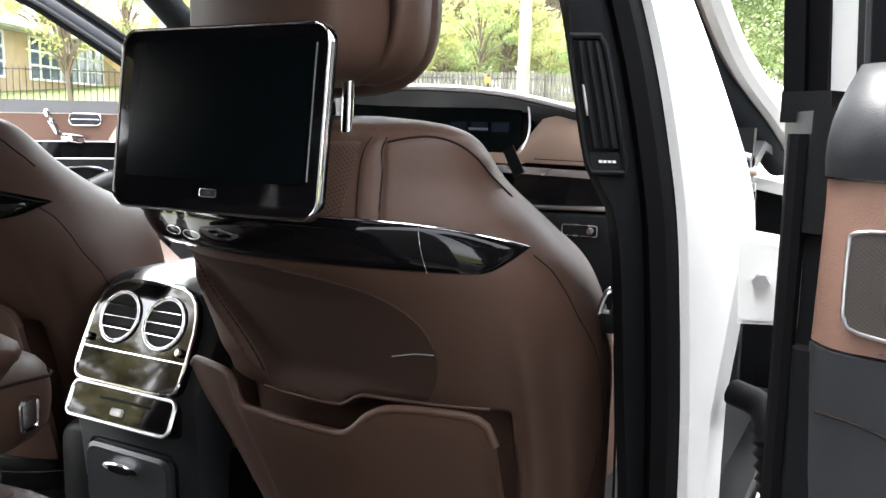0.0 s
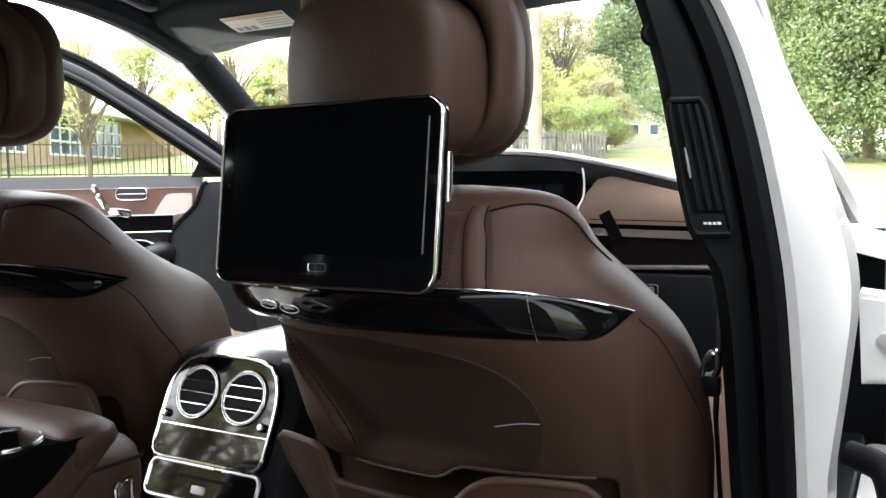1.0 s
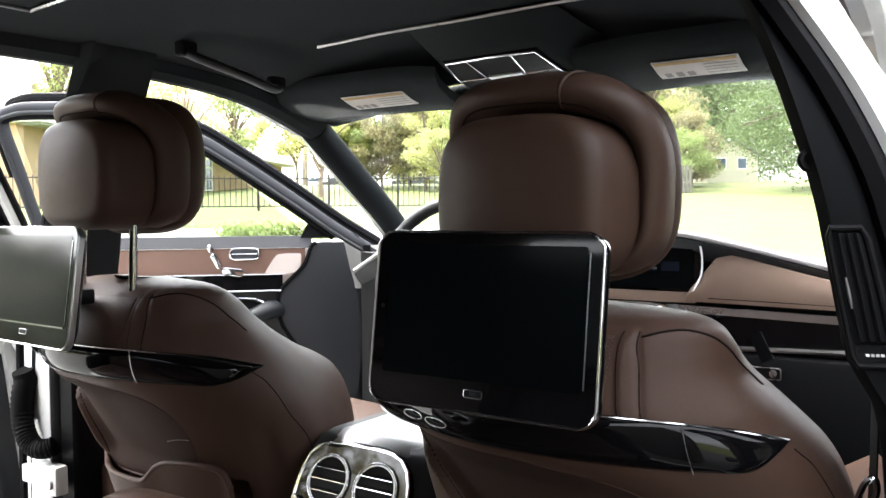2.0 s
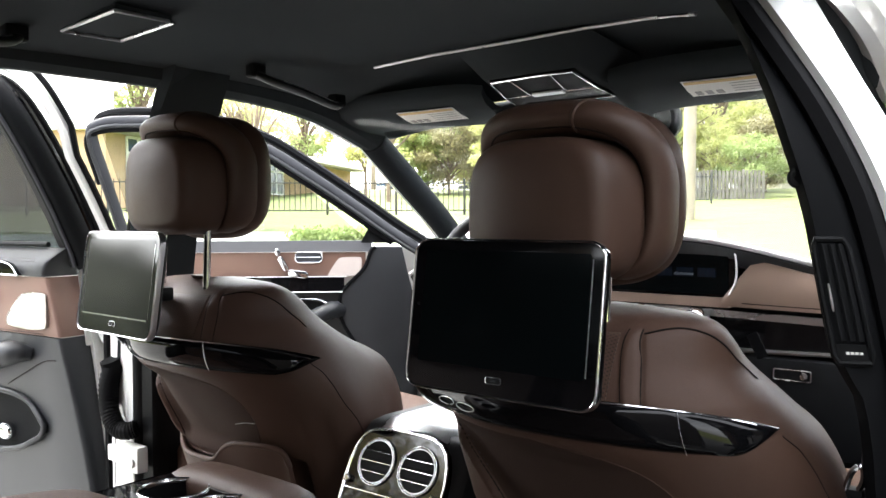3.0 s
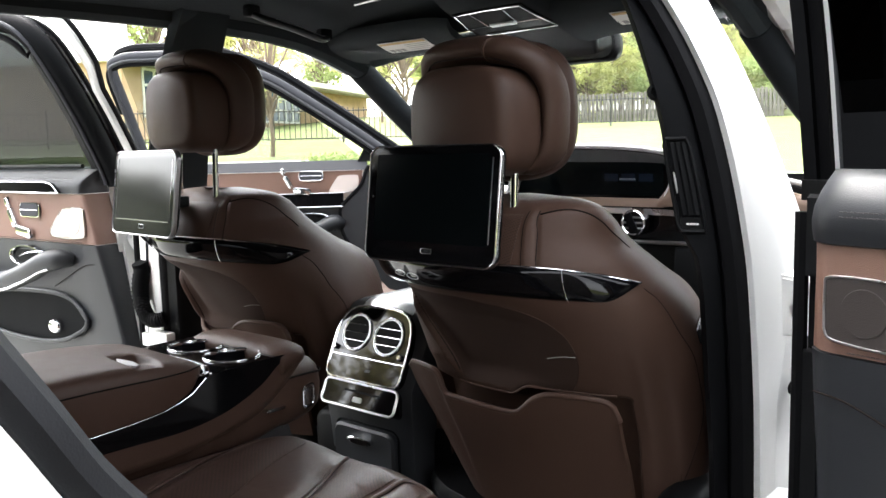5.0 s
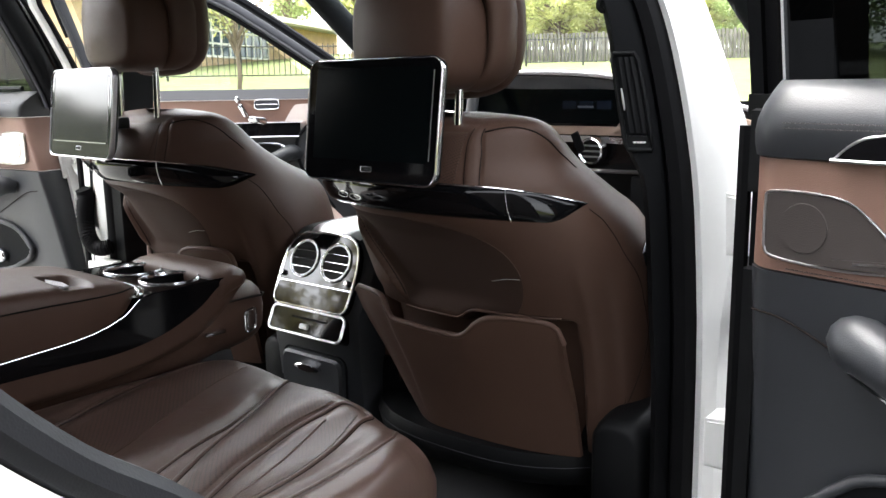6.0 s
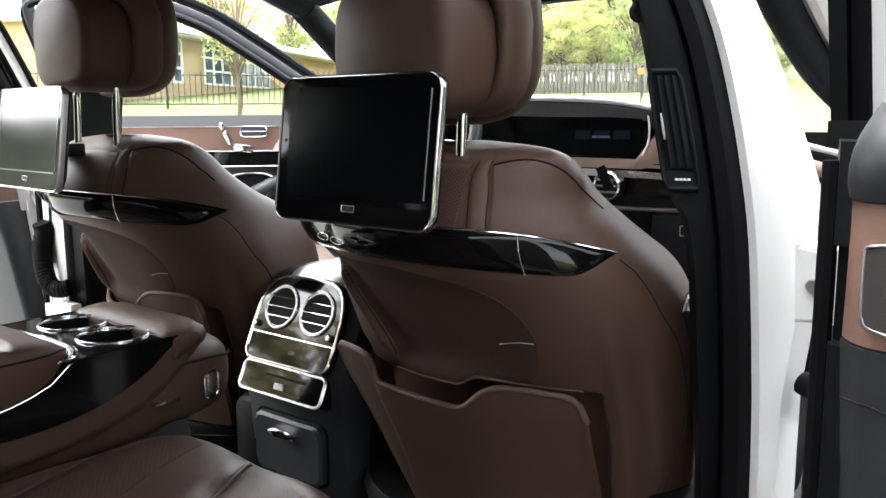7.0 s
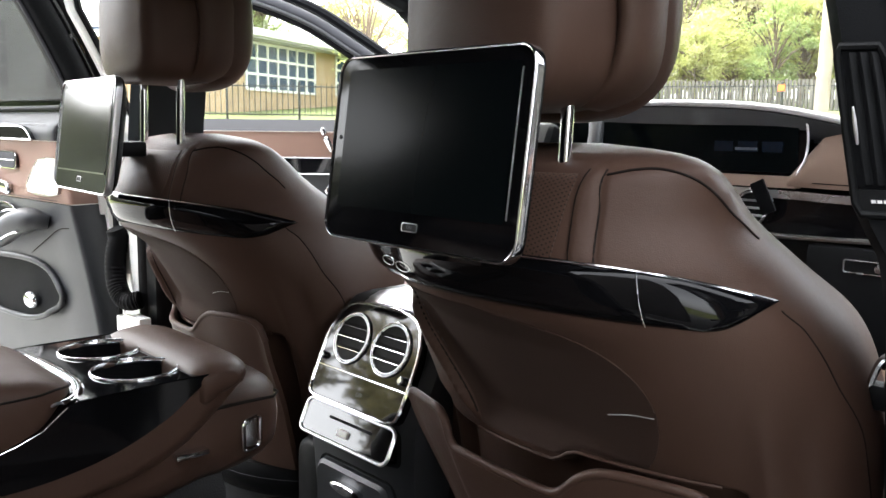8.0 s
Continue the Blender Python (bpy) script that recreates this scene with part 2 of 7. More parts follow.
def tube(points, r, n=8, closed=False, flat=1.0):
    """A round (or flattened) bar along points."""
    pts = [Vector(p) for p in points]
    rings = []
    k = len(pts)
    up = None
    for i, p in enumerate(pts):
        a = pts[(i - 1) % k] if closed or i else p
        b = pts[(i + 1) % k] if closed or i < k - 1 else p
        d = (b - a).normalized()
        if up is None:
            up = Vector((0, 0, 1)) if abs(d.z) < 0.9 else Vector((0, 1, 0))
        s = d.cross(up).normalized()
        up = s.cross(d).normalized()
        rr = r[i] if isinstance(r, (list, tuple)) else r
        rings.append([p + s * rr * math.cos(2 * math.pi * j / n) + up * rr * flat * math.sin(2 * math.pi * j / n) for j in range(n)])
    if closed:
        rings.append(rings[0])
    bm = loft(rings, True, not closed)
    if closed:
        bmesh.ops.remove_doubles(bm, verts=bm.verts, dist=1e-6)
    return bm


def sheet(rows, thick):
    """A grid of points, thickened by the vector thick."""
    bm = bmesh.new()
    t = Vector(thick)
    A = [[bm.verts.new(p) for p in r] for r in rows]
    B = [[bm.verts.new(Vector(p) + t) for p in r] for r in rows]
    n, m = len(rows), len(rows[0])
    for i in range(n - 1):
        for j in range(m - 1):
            bm.faces.new((A[i][j], A[i + 1][j], A[i + 1][j + 1], A[i][j + 1]))
            bm.faces.new((B[i][j], B[i][j + 1], B[i + 1][j + 1], B[i + 1][j]))
    rim = [(0, j) for j in range(m)] + [(i, m - 1) for i in range(1, n)] + [(n - 1, j) for j in range(m - 2, -1, -1)] + [(i, 0) for i in range(n - 2, 0, -1)]
    for p, q in zip(rim, rim[1:] + rim[:1]):
        bm.faces.new((A[p[0]][p[1]], A[q[0]][q[1]], B[q[0]][q[1]], B[p[0]][p[1]]))
    return bm


def prism(poly, f, d0, d1, bevel=0.0):
    """A polygon (a, b), raised from d0 to d1: f(a, b, d) gives the place."""
    bm = loft([[f(a, b, d0) for a, b in poly], [f(a, b, d1) for a, b in poly]])
    if bevel:
        es = [e for e in bm.edges if len(e.link_faces) == 2 and any(len(fc.verts) > 4 or len(poly) == 4 for fc in e.link_faces)]
        bmesh.ops.bevel(bm, geom=es, offset=bevel, segments=2, affect="EDGES")
    return bm


def rounded(w, h, r, n=5, cx=0.0, cy=0.0):
    """The outline of a rounded rectangle."""
    pts = []
    for sx, sy, a0 in ((1, 1, 0), (-1, 1, 90), (-1, -1, 180), (1, -1, 270)):
        for i in range(n + 1):
            a = radians(a0 + 90 * i / n)
            pts.append((cx + sx * (w / 2 - r) + r * math.cos(a), cy + sy * (h / 2 - r) + r * math.sin(a)))
    return pts


def curve(keys, x):
    """Smooth interpolation in a table of (x, value)."""
    xs, ys = [k[0] for k in keys], [k[1] for k in keys]
    if x <= xs[0]:
        return ys[0]
    if x >= xs[-1]:
        return ys[-1]
    i = max(j for j in range(len(xs) - 1) if xs[j] <= x)
    def slope(j):
        if j == 0:
            return (ys[1] - ys[0]) / (xs[1] - xs[0])
        if j == len(xs) - 1:
            return (ys[-1] - ys[-2]) / (xs[-1] - xs[-2])
        return (ys[j + 1] - ys[j - 1]) / (xs[j + 1] - xs[j - 1])
    h = xs[i + 1] - xs[i]
    t = (x - xs[i]) / h
    return ((2 * t ** 3 - 3 * t ** 2 + 1) * ys[i] + (t ** 3 - 2 * t ** 2 + t) * h * slope(i)
            + (-2 * t ** 3 + 3 * t ** 2) * ys[i + 1] + (t ** 3 - t ** 2) * h * slope(i + 1))


def smooth_path(pts, n=6):
    """Points on a smooth line through pts."""
    ts = list(range(len(pts)))
    out = []
    for k in range((len(pts) - 1) * n + 1):
        t = k / n
        out.append(tuple(curve([(s, p[c]) for s, p in zip(ts, pts)], t) for c in range(len(pts[0]))))
    return out


def steps(a, b, n):
    return [a + (b - a) * i / (n - 1) for i in range(n)]


CX = 0.015    # the car's middle line

# ---- ground and distance ----
def land(x, y):
    """Height of the ground: level round the car, rising gently towards the houses."""
    r = math.hypot(x - 1, y + 0.8)
    k = max(0.0, min(r, 62.0) - 8.5)
    return 0.064 * k * k / (k + 2.5)


def bearing(deg, r):
    """The place r metres off, deg to the left of straight ahead."""
    a = radians(deg)
    return 1 - math.sin(a) * r, -0.8 + math.cos(a) * r


def ground():
    rows = []
    for i in range(81):
        r = []
        for j in range(81):
            u, v = (i - 40) / 40, (j - 40) / 40
            x, y = math.copysign(abs(u) ** 3, u) * 1200, math.copysign(abs(v) ** 3, v) * 1200
            r.append((x, y, land(x, y) - 0.02))
        rows.append(r)
    solo("ground", sheet(rows, (0, 0, -0.5)), GRASS, "wide green spring lawn", "lawn", kind="structure")
    rows = [[(x, y, land(x, y) - 0.004) for x in steps(-8, -1.0, 8)] for y in steps(-40, 9, 40)]
    solo("driveway", sheet(rows, (0, 0, -0.1)), DRIVE, "grey concrete drive beside the car", "drive", kind="structure")
    rows = [[(x, y, land(x, y)) for x in steps(-1.0, 9, 11)] for y in steps(-40, 9, 40)]
    solo("pavement", sheet(rows, (0, 0, -0.1)), ASPHALT, "grey asphalt car park under the car", "car park", kind="structure")
    rows = []
    for k in range(35):
        deg = 110 - 2.6 * k
        rows.append([(*bearing(deg, rr), land(*bearing(deg, rr)) + 0.03) for rr in (16, 18, 20, 22)])
    solo("road", sheet(rows, (0, 0, -0.1)), CONCRETE, "pale grey street beyond the lawn", "street", kind="structure")


ground()


# ---- the car's shell ----
car = thing("car_body", "white saloon car body with black inner trim and open doors", "car", kind="structure")
# x of the trim's inner edge, of the seal and of the outer skin, by height
TRIM = [(0.30, 0.755), (0.60, 0.752), (0.70, 0.744), (0.79, 0.738), (0.85, 0.733), (0.905, 0.722), (0.925, 0.708), (0.945, 0.699), (1.04, 0.680), (1.10, 0.668), (1.155, 0.652), (1.255, 0.617), (1.40, 0.55)]
SEAL = [(0.30, 0.806), (0.64, 0.803), (0.78, 0.796), (0.92, 0.782), (1.10, 0.741), (1.205, 0.695), (1.30, 0.637), (1.40, 0.57)]
SKIN = [(0.30, 0.832), (0.69, 0.830), (0.78, 0.841), (0.873, 0.848), (0.934, 0.838), (1.0, 0.815), (1.1, 0.775), (1.19, 0.734), (1.263, 0.694), (1.42, 0.61)]


def side(s, x):
    return x if s > 0 else 2 * CX - x - 0.055


def pillar_b(s):
    zs = steps(0.30, 0.84, 8) + steps(0.86, 1.42, 29)
    inner, seal, white = [], [], []
    for z in zs:
        a, b, c = curve(TRIM, z), curve(SEAL, z), curve(SKIN, z)
        m = b - 0.030
        inner.append([(side(s, x), y, z) for x, y in ((a - 0.012, 0.36), (a - 0.010, 0.27), (a - 0.002, 0.222), (a + 0.012, 0.208), (m - 0.008, 0.222), (m, 0.232), (m, 0.36))])
        seal.append([(side(s, x), y, z) for x, y in ((m + 0.001, 0.30), (m + 0.001, 0.238), (m + 0.008, 0.228), (b - 0.006, 0.232), (b, 0.242), (b, 0.30))])
        white.append([(side(s, x), y, z) for x, y in ((b + 0.001, 0.34), (b + 0.001, 0.255), (b + 0.012, 0.250), (c - 0.012, 0.262), (c, 0.275), (c + 0.004, 0.34))])
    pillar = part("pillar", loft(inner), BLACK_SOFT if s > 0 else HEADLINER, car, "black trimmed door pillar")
    part("door_seal", loft(seal), RUBBER, pillar, "black rubber door seal")
    part("painted_frame", loft(white), WHITE, car, "white painted door frame")


for s in (1, -1):
    pillar_b(s)


def roof():
    rows = []
    for i in range(25):
        y = -1.2 + 2.05 * i / 24
        zc = curve([(-1.2, 1.36), (-0.6, 1.43), (0.1, 1.455), (0.65, 1.44), (0.85, 1.37)], y)
        half = curve([(-1.2, 0.5), (-0.3, 0.575), (0.3, 0.575), (0.85, 0.5)], y)
        row = []
        for j in range(25):
            u = -1 + j / 12
            row.append((CX + u * half - (0.05 * -u if u < 0 else 0), y, zc - 0.065 * abs(u) ** 3.2))
        rows.append(row)
    part("headliner", sheet(rows, (0, 0, 0.03)), HEADLINER, car, "anthracite fabric headliner")
    outer = [[(x + (x - CX) * 0.14, y * 1.02, z + 0.045) for x, y, z in r] for r in rows]
    part("roof_skin", sheet(outer, (0, 0, 0.012)), WHITE, car, "white painted roof")
    # side rails above the doors
    for s in (1, -1):
        pts = smooth_path([(side(s, 0.50), -1.2, 1.30), (side(s, 0.585), -0.5, 1.385), (side(s, 0.592), 0.2, 1.40), (side(s, 0.585), 0.6, 1.375), (side(s, 0.575), 0.86, 1.295)], 5)
        part("roof_rail", tube(pts, 0.035, 10), HEADLINER, car, "dark fabric roof rail")
        pts = smooth_path([(side(s, 0.585), -1.2, 1.32), (side(s, 0.645), -0.5, 1.405), (side(s, 0.65), 0.2, 1.42), (side(s, 0.645), 0.6, 1.395), (side(s, 0.635), 0.86, 1.315)], 5)
        part("roof_frame", tube(pts, 0.034, 10), WHITE, car, "white painted roof frame")
        # front pillar
        pts = smooth_path([(side(s, 0.575), 0.84, 1.297), (side(s, 0.595), 1.02, 1.18), (side(s, 0.62), 1.17, 1.09), (side(s, 0.68), 1.36, 0.99), (side(s, 0.72), 1.55, 0.90)], 5)
        part("front_pillar", tube(pts, 0.036, 20), PILLAR_CLOTH, car, "dark fabric windscreen pillar")
    part("windscreen_header", tube([(CX - 0.56, 0.845, 1.318), (CX - 0.4, 0.872, 1.345), (CX, 0.885, 1.356), (CX + 0.4, 0.872, 1.345), (CX + 0.56, 0.845, 1.318)], 0.028, 12, flat=0.7), HEADLINER, car, "dark windscreen header")
    part("sunroof_trim", tube([(-0.335, 0.572, 1.423), (-0.19, 0.592, 1.4345), (0.01, 0.598, 1.4375), (0.17, 0.585, 1.437), (0.31, 0.556, 1.429), (0.41, 0.530, 1.4165)], 0.0034, 6), SILVER, car, "silver sunroof edge strip")


roof()


def shell():
    part("floor_pan", box((-0.80, -1.3, 0.24), (0.83, 1.75, 0.30)), CARPET, car, "black carpeted floor")
    part("bulkhead", box((-0.80, 1.70, 0.24), (0.83, 1.76, 0.86)), BLACK_SOFT, car)
    part("rear_wall", box((-0.78, -1.36, 0.24), (0.81, -1.28, 1.02)), BLACK_SOFT, car)
    g = part("rear_window", sheet([[(CX + u * w, y, z) for u in steps(-1, 1, 5)] for w, y, z in ((0.66, -1.40, 1.02), (0.56, -1.2, 1.33))], (0, -0.004, 0.002)), GLASS_DARK, car, "dark tinted rear window")
    part("parcel_shelf", box((-0.70, -1.42, 1.0), (0.73, -1.0, 1.03), 0.01), BLACK_SOFT, car, "black parcel shelf")
    edge = smooth_path([(0.83, -0.40, 0.34), (0.83, -0.46, 0.55), (0.83, -0.60, 0.745), (0.83, -0.694, 0.830), (0.83, -0.75, 0.893), (0.83, -0.788, 0.955), (0.81, -0.85, 1.06), (0.74, -0.94, 1.2), (0.64, -0.99, 1.33)], 5)
    for s in (1, -1):
        a, b = side(s, 0.74), side(s, 0.80)
        part("sill_trim", box((min(a, b), -1.0, 0.24), (max(a, b), 1.6, 0.37), 0.015), BLACK_PLASTIC, car, "black sill trim")
        a, b = side(s, 0.802), side(s, 0.88)
        part("sill", box((min(a, b), -1.0, 0.2), (max(a, b), 1.6, 0.35), 0.02), WHITE, car, "white painted sill")
        e = [(side(s, x), y, z) for x, y, z in edge]
        part("rear_door_seal", tube(e, 0.017, 10), BLACK_LEATHER, car, "dark rubber seal of the rear door opening")
        out = [[(side(s, x + 0.02), y - 0.012, z - 0.006), (side(s, x + 0.034), y - 0.035, z - 0.01), (side(s, x + 0.046), y - 0.08, z - 0.01), (side(s, x + 0.04), y - 0.3, z), (side(s, x - 0.02), -1.98, max(z - 0.08, 0.3))] for x, y, z in edge]
        part("rear_quarter", sheet(out, (-0.012 * s, 0, 0)), WHITE, car, "white rear quarter panel", sharp=60)
        inn = [[(side(s, x - 0.012), y - 0.005, z), (side(s, x - 0.09), y - 0.03, z), (side(s, x - 0.14), y - 0.14, z), (side(s, x - 0.16), -1.32, z)] for x, y, z in edge]
        part("quarter_trim", sheet(inn, (0.01 * s, 0, 0)), BLACK_SOFT, car, "black rear pillar trim", sharp=60)
        # white skin of the windscreen pillar
        pts = smooth_path([(side(s, 0.635), 0.86, 1.315), (side(s, 0.655), 1.04, 1.195), (side(s, 0.68), 1.19, 1.105), (side(s, 0.735), 1.38, 1.0), (side(s, 0.77), 1.58, 0.90)], 5)
        part("front_pillar_skin", tube(pts, 0.028, 10), WHITE, car, "white painted windscreen pillar")
        rows = [[(side(s, x), y, z) for y in steps(1.48, 2.9, 6)] for x, z in ((0.93, 0.40), (0.945, 0.65), (0.93, 0.84), (0.87, 0.90))]
        part("front_wing", sheet(rows, (-0.01 * s, 0, 0)), WHITE, car, "white front wing", sharp=60)
    # boot, ends and wheels
    rows = [[(CX + u * w, y, z - 0.03 * abs(u) ** 3) for u in steps(-1, 1, 11)] for y, z, w in ((-1.42, 1.0, 0.78), (-1.6, 0.985, 0.80), (-1.95, 0.955, 0.80), (-2.0, 0.90, 0.80), (-2.02, 0.62, 0.82), (-1.98, 0.34, 0.80))]
    part("boot_lid", sheet(rows, (0, 0.015, -0.015)), WHITE, car, "white boot lid and tail", sharp=50)
    rows = [[(CX + u * 0.90, y - 0.10 * abs(u) ** 3, z) for u in steps(-1, 1, 11)] for y, z in ((2.90, 0.80), (2.96, 0.66), (2.97, 0.45), (2.92, 0.28))]
    part("front_bumper", sheet(rows, (0, -0.02, 0)), WHITE, car, "white front bumper", sharp=50)
    for s in (1, -1):
        for y in (2.02, -1.32):
            wh = part("wheel", tube([(side(s, 0.66), y, 0.325), (side(s, 0.68), y, 0.325), (side(s, 0.84), y, 0.325), (side(s, 0.86), y, 0.325)], [0.29, 0.325, 0.325, 0.29], 28), RUBBER, car, "black tyre")
            part("rim", tube([(side(s, 0.85), y, 0.325), (side(s, 0.866), y, 0.325)], [0.22, 0.20], 20), SILVER, wh, "silver wheel rim")
    rows = [[(CX + u * 0.86, y, curve([(1.6, 0.90), (1.75, 0.955), (2.2, 0.93), (2.9, 0.80)], y) - 0.10 * abs(u) ** 2.5) for u in steps(-1, 1, 13)] for y in steps(1.62, 2.9, 12)]
    part("bonnet", sheet(rows, (0, 0, -0.03)), WHITE, car, "white bonnet")
    rows = [[(CX + u * curve([(0, 0.55), (1, 0.70)], k), 0.86 + 0.80 * k - 0.06 * u * u * (1 - k) - 0.10 * u * u, 1.335 - 0.40 * k) for u in steps(-1, 1, 13)] for k in steps(0, 1, 8)]
    w = part("windscreen", sheet(rows, (0, 0.002, 0.003)), GLASS, car, "clear windscreen")
    w.visible_shadow = g.visible_shadow = False


shell()

bench = thing("rear_bench_back", "brown leather rear bench backrest", "seat back", (CX, -1.0, 0.6))
for s in (1, -1):
    part("backrest", sheet([[(side(s, x), y + 0.03 * abs(x - 0.42) / 0.28, z) for x in steps(0.14, 0.70, 9)] for y, z in ((-0.86, 0.56), (-0.88, 0.66), (-0.96, 0.85), (-1.04, 1.02), (-1.08, 1.06))], (0, -0.12, 0)), BROWN, bench, sharp=60)
part("middle_back", sheet([[(CX + x, y, z) for x in steps(-0.12, 0.12, 5)] for y, z in ((-0.95, 0.60), (-1.0, 0.85), (-1.06, 1.02))], (0, -0.1, 0)), BROWN, bench, sharp=60)


# ---- lower post of the open door behind the driver: painted face, cable boot and hinge block ----
def left_post():
    zs = steps(0.34, 0.86, 12)
    part("post_face", sheet([[(x, y, z) for x, y in ((-0.816, 0.222), (-0.808, 0.212), (-0.790, 0.209), (-0.765, 0.214), (-0.745, 0.210), (-0.722, 0.213))] for z in zs], (0, 0.012, 0)), WHITE, car, "white painted post behind the open door", sharp=40)
    part("post_cover", loft([[(x, y, z) for x, y in ((-0.721, 0.300), (-0.721, 0.218), (-0.716, 0.211), (-0.706, 0.214), (-0.700, 0.222), (-0.668, 0.226), (-0.660, 0.236), (-0.660, 0.300))] for z in zs]), BLACK_PLASTIC, car, "black lower post cover", sharp=40)
    part("post_seal", tube([(-0.826, 0.216, z) for z in zs], 0.010, 8), RUBBER, car, "black rubber post seal")
    path = smooth_path([(-0.786, 0.206, 0.775), (-0.784, 0.194, 0.735), (-0.778, 0.188, 0.695), (-0.763, 0.186, 0.662), (-0.740, 0.187, 0.643), (-0.712, 0.192, 0.640), (-0.698, 0.206, 0.645)], 8)
    boot = part("cable_boot", tube(path, [0.0215 + (0.0022 if k % 2 else 0.0) - 0.004 * min(1, k / 40) for k in range(len(path))], 14), RUBBER, car, "black ribbed rubber cable boot", sharp=50)
    part("collar", tube([(-0.788, 0.208, 0.757), (-0.788, 0.198, 0.785)], [0.024, 0.022], 14), RUBBER, boot)
    hinge = part("hinge_block", box((-0.742, 0.186, 0.555), (-0.664, 0.2135, 0.612), 0.006), WHITE, car, "white painted door hinge block")
    part("hinge_bolt", tube([(-0.682, 0.188, 0.578), (-0.682, 0.180, 0.578)], [0.011, 0.010], 12), SILVER, hinge, "steel hinge bolt")
    part("hinge_arm", box((-0.790, 0.190, 0.565), (-0.744, 0.207, 0.600), 0.004), WHITE, hinge)


left_post()


# ---- pillar fittings ----
def on_pillar(q, z, off=0.0):
    """A place on the rear face of the right door pillar's trim: q from its inner to its outer edge."""
    a, m = curve(TRIM, z) + 0.008, curve(SEAL, z) - 0.036
    return (a + (m - a) * q - 0.1 * off, 0.2075 + 0.013 * q - off, z)


def pillar_fittings():
    v = thing("pillar_air_vent", "black slatted air vent set in the door pillar", "air vent", on_pillar(0.5, 0.94))
    part("frame", tube([on_pillar(q, z, 0.002) for q, z in ((0.0, 0.945), (0.0, 1.0), (0.0, 1.062), (0.08, 1.07), (0.9, 1.07), (1.0, 1.06), (1.0, 1.0), (1.0, 0.945), (0.95, 0.936), (0.05, 0.936))], 0.0035, 8, True), BLACK_PLASTIC, v, "black vent frame")
    part("recess", sheet([[on_pillar(q, z, 0.001) for q in steps(0.04, 0.96, 4)] for z in steps(0.958, 1.066, 6)], (0, 0.002, 0)), BLACK_SOFT, v, "dark vent opening")
    for q in (0.28, 0.52, 0.76):
        part("slat", sheet([[on_pillar(q + 0.10 * k, z, 0.006 - 0.004 * k) for k in (0, 1)] for z in steps(0.96, 1.065, 6)], (0.0012, 0, 0)), BLACK_PLASTIC, v, "black slat")
    part("thumb_tab", tube([on_pillar(0.28, z, 0.009) for z in (0.992, 1.0, 1.01, 1.022)], [0.001, 0.0017, 0.0017, 0.001], 8), SILVER, v, "silver thumb tab")
    part("control_plate", sheet([[on_pillar(q, z, 0.002) for q in steps(0.06, 0.96, 4)] for z in (0.938, 0.956)], (0, 0.002, 0)), BLACK_PLASTIC, v, "black control plate")
    for q in (0.34, 0.46, 0.58, 0.70):
        part("mark", sheet([[on_pillar(p, z, 0.004) for p in (q, q + 0.08)] for z in (0.9455, 0.948)], (0, 0.002, 0)), PAPER, v, "pale mark")
    b = thing("seat_belt", "black seat belt strap with metal tongue beside the door pillar", "seat belt", (0.70, 0.31, 0.4))
    part("strap", sheet([[(x - 0.012 * k, y + 0.035 * k, z) for k in (0, 1)] for x, y, z in ((0.716, 0.318, 1.12), (0.716, 0.318, 0.95), (0.714, 0.316, 0.80), (0.712, 0.312, 0.72), (0.719, 0.31, 0.62), (0.722, 0.31, 0.38))], (0.0015, 0, 0)), BLACK_SOFT, b, "black webbing")
    part("tongue", tube(smooth_path([(0.694, 0.296, 0.742), (0.698, 0.294, 0.772), (0.706, 0.292, 0.796), (0.716, 0.292, 0.803), (0.717, 0.294, 0.785), (0.706, 0.296, 0.762)], 4), 0.0035, 8), CHROME, b, "metal tongue")
    part("keeper", box((0.692, 0.29, 0.75), (0.718, 0.312, 0.775), 0.006), BLACK_PLASTIC, b)
    h = thing("coat_hook", "small black hook on the door pillar", "hook", (0.655, 0.21, 1.17))
    part("hook", tube(smooth_path([(0.668, 0.226, 1.150), (0.659, 0.216, 1.146), (0.656, 0.213, 1.138), (0.660, 0.215, 1.131), (0.668, 0.224, 1.129)], 4), 0.0042, 8), BLACK_PLASTIC, h)
    for s in (1, -1):
        dy = 0.0 if s > 0 else 0.055
        hg = thing("door_hinge", "white painted door hinge with bolt", "hinge", (side(s, 0.86), 0.23, 0.8), "door hinges")
        hx = 0.014 if s > 0 else 0.0
        part("leaf", prism([(0.845, 0.886), (0.900, 0.880), (0.918, 0.862), (0.918, 0.842), (0.884, 0.806), (0.849, 0.803)], lambda a, b, d: (side(s, a + hx), d + dy, b), 0.19, 0.245, 0.004), WHITE, hg, "white hinge leaf")
        part("leaf", box((min(side(s, 0.905), side(s, 0.925)), 0.165 + dy, 0.80), (max(side(s, 0.905), side(s, 0.925)), 0.225 + dy, 0.89), 0.004), WHITE, hg, "white hinge leaf")
        part("bolt", loft([[(side(s, 0.882) + 0.008 * math.cos(t), y + dy, 0.845 + 0.008 * math.sin(t)) for t in [2 * math.pi * i / 6 for i in range(6)]] for y in (0.182, 0.192)]), SILVER, hg, "hexagonal bolt")
        lo = thing("door_hinge", "white painted lower door hinge with bolt", "hinge", (side(s, 0.86), 0.23, 0.5), "door hinges")
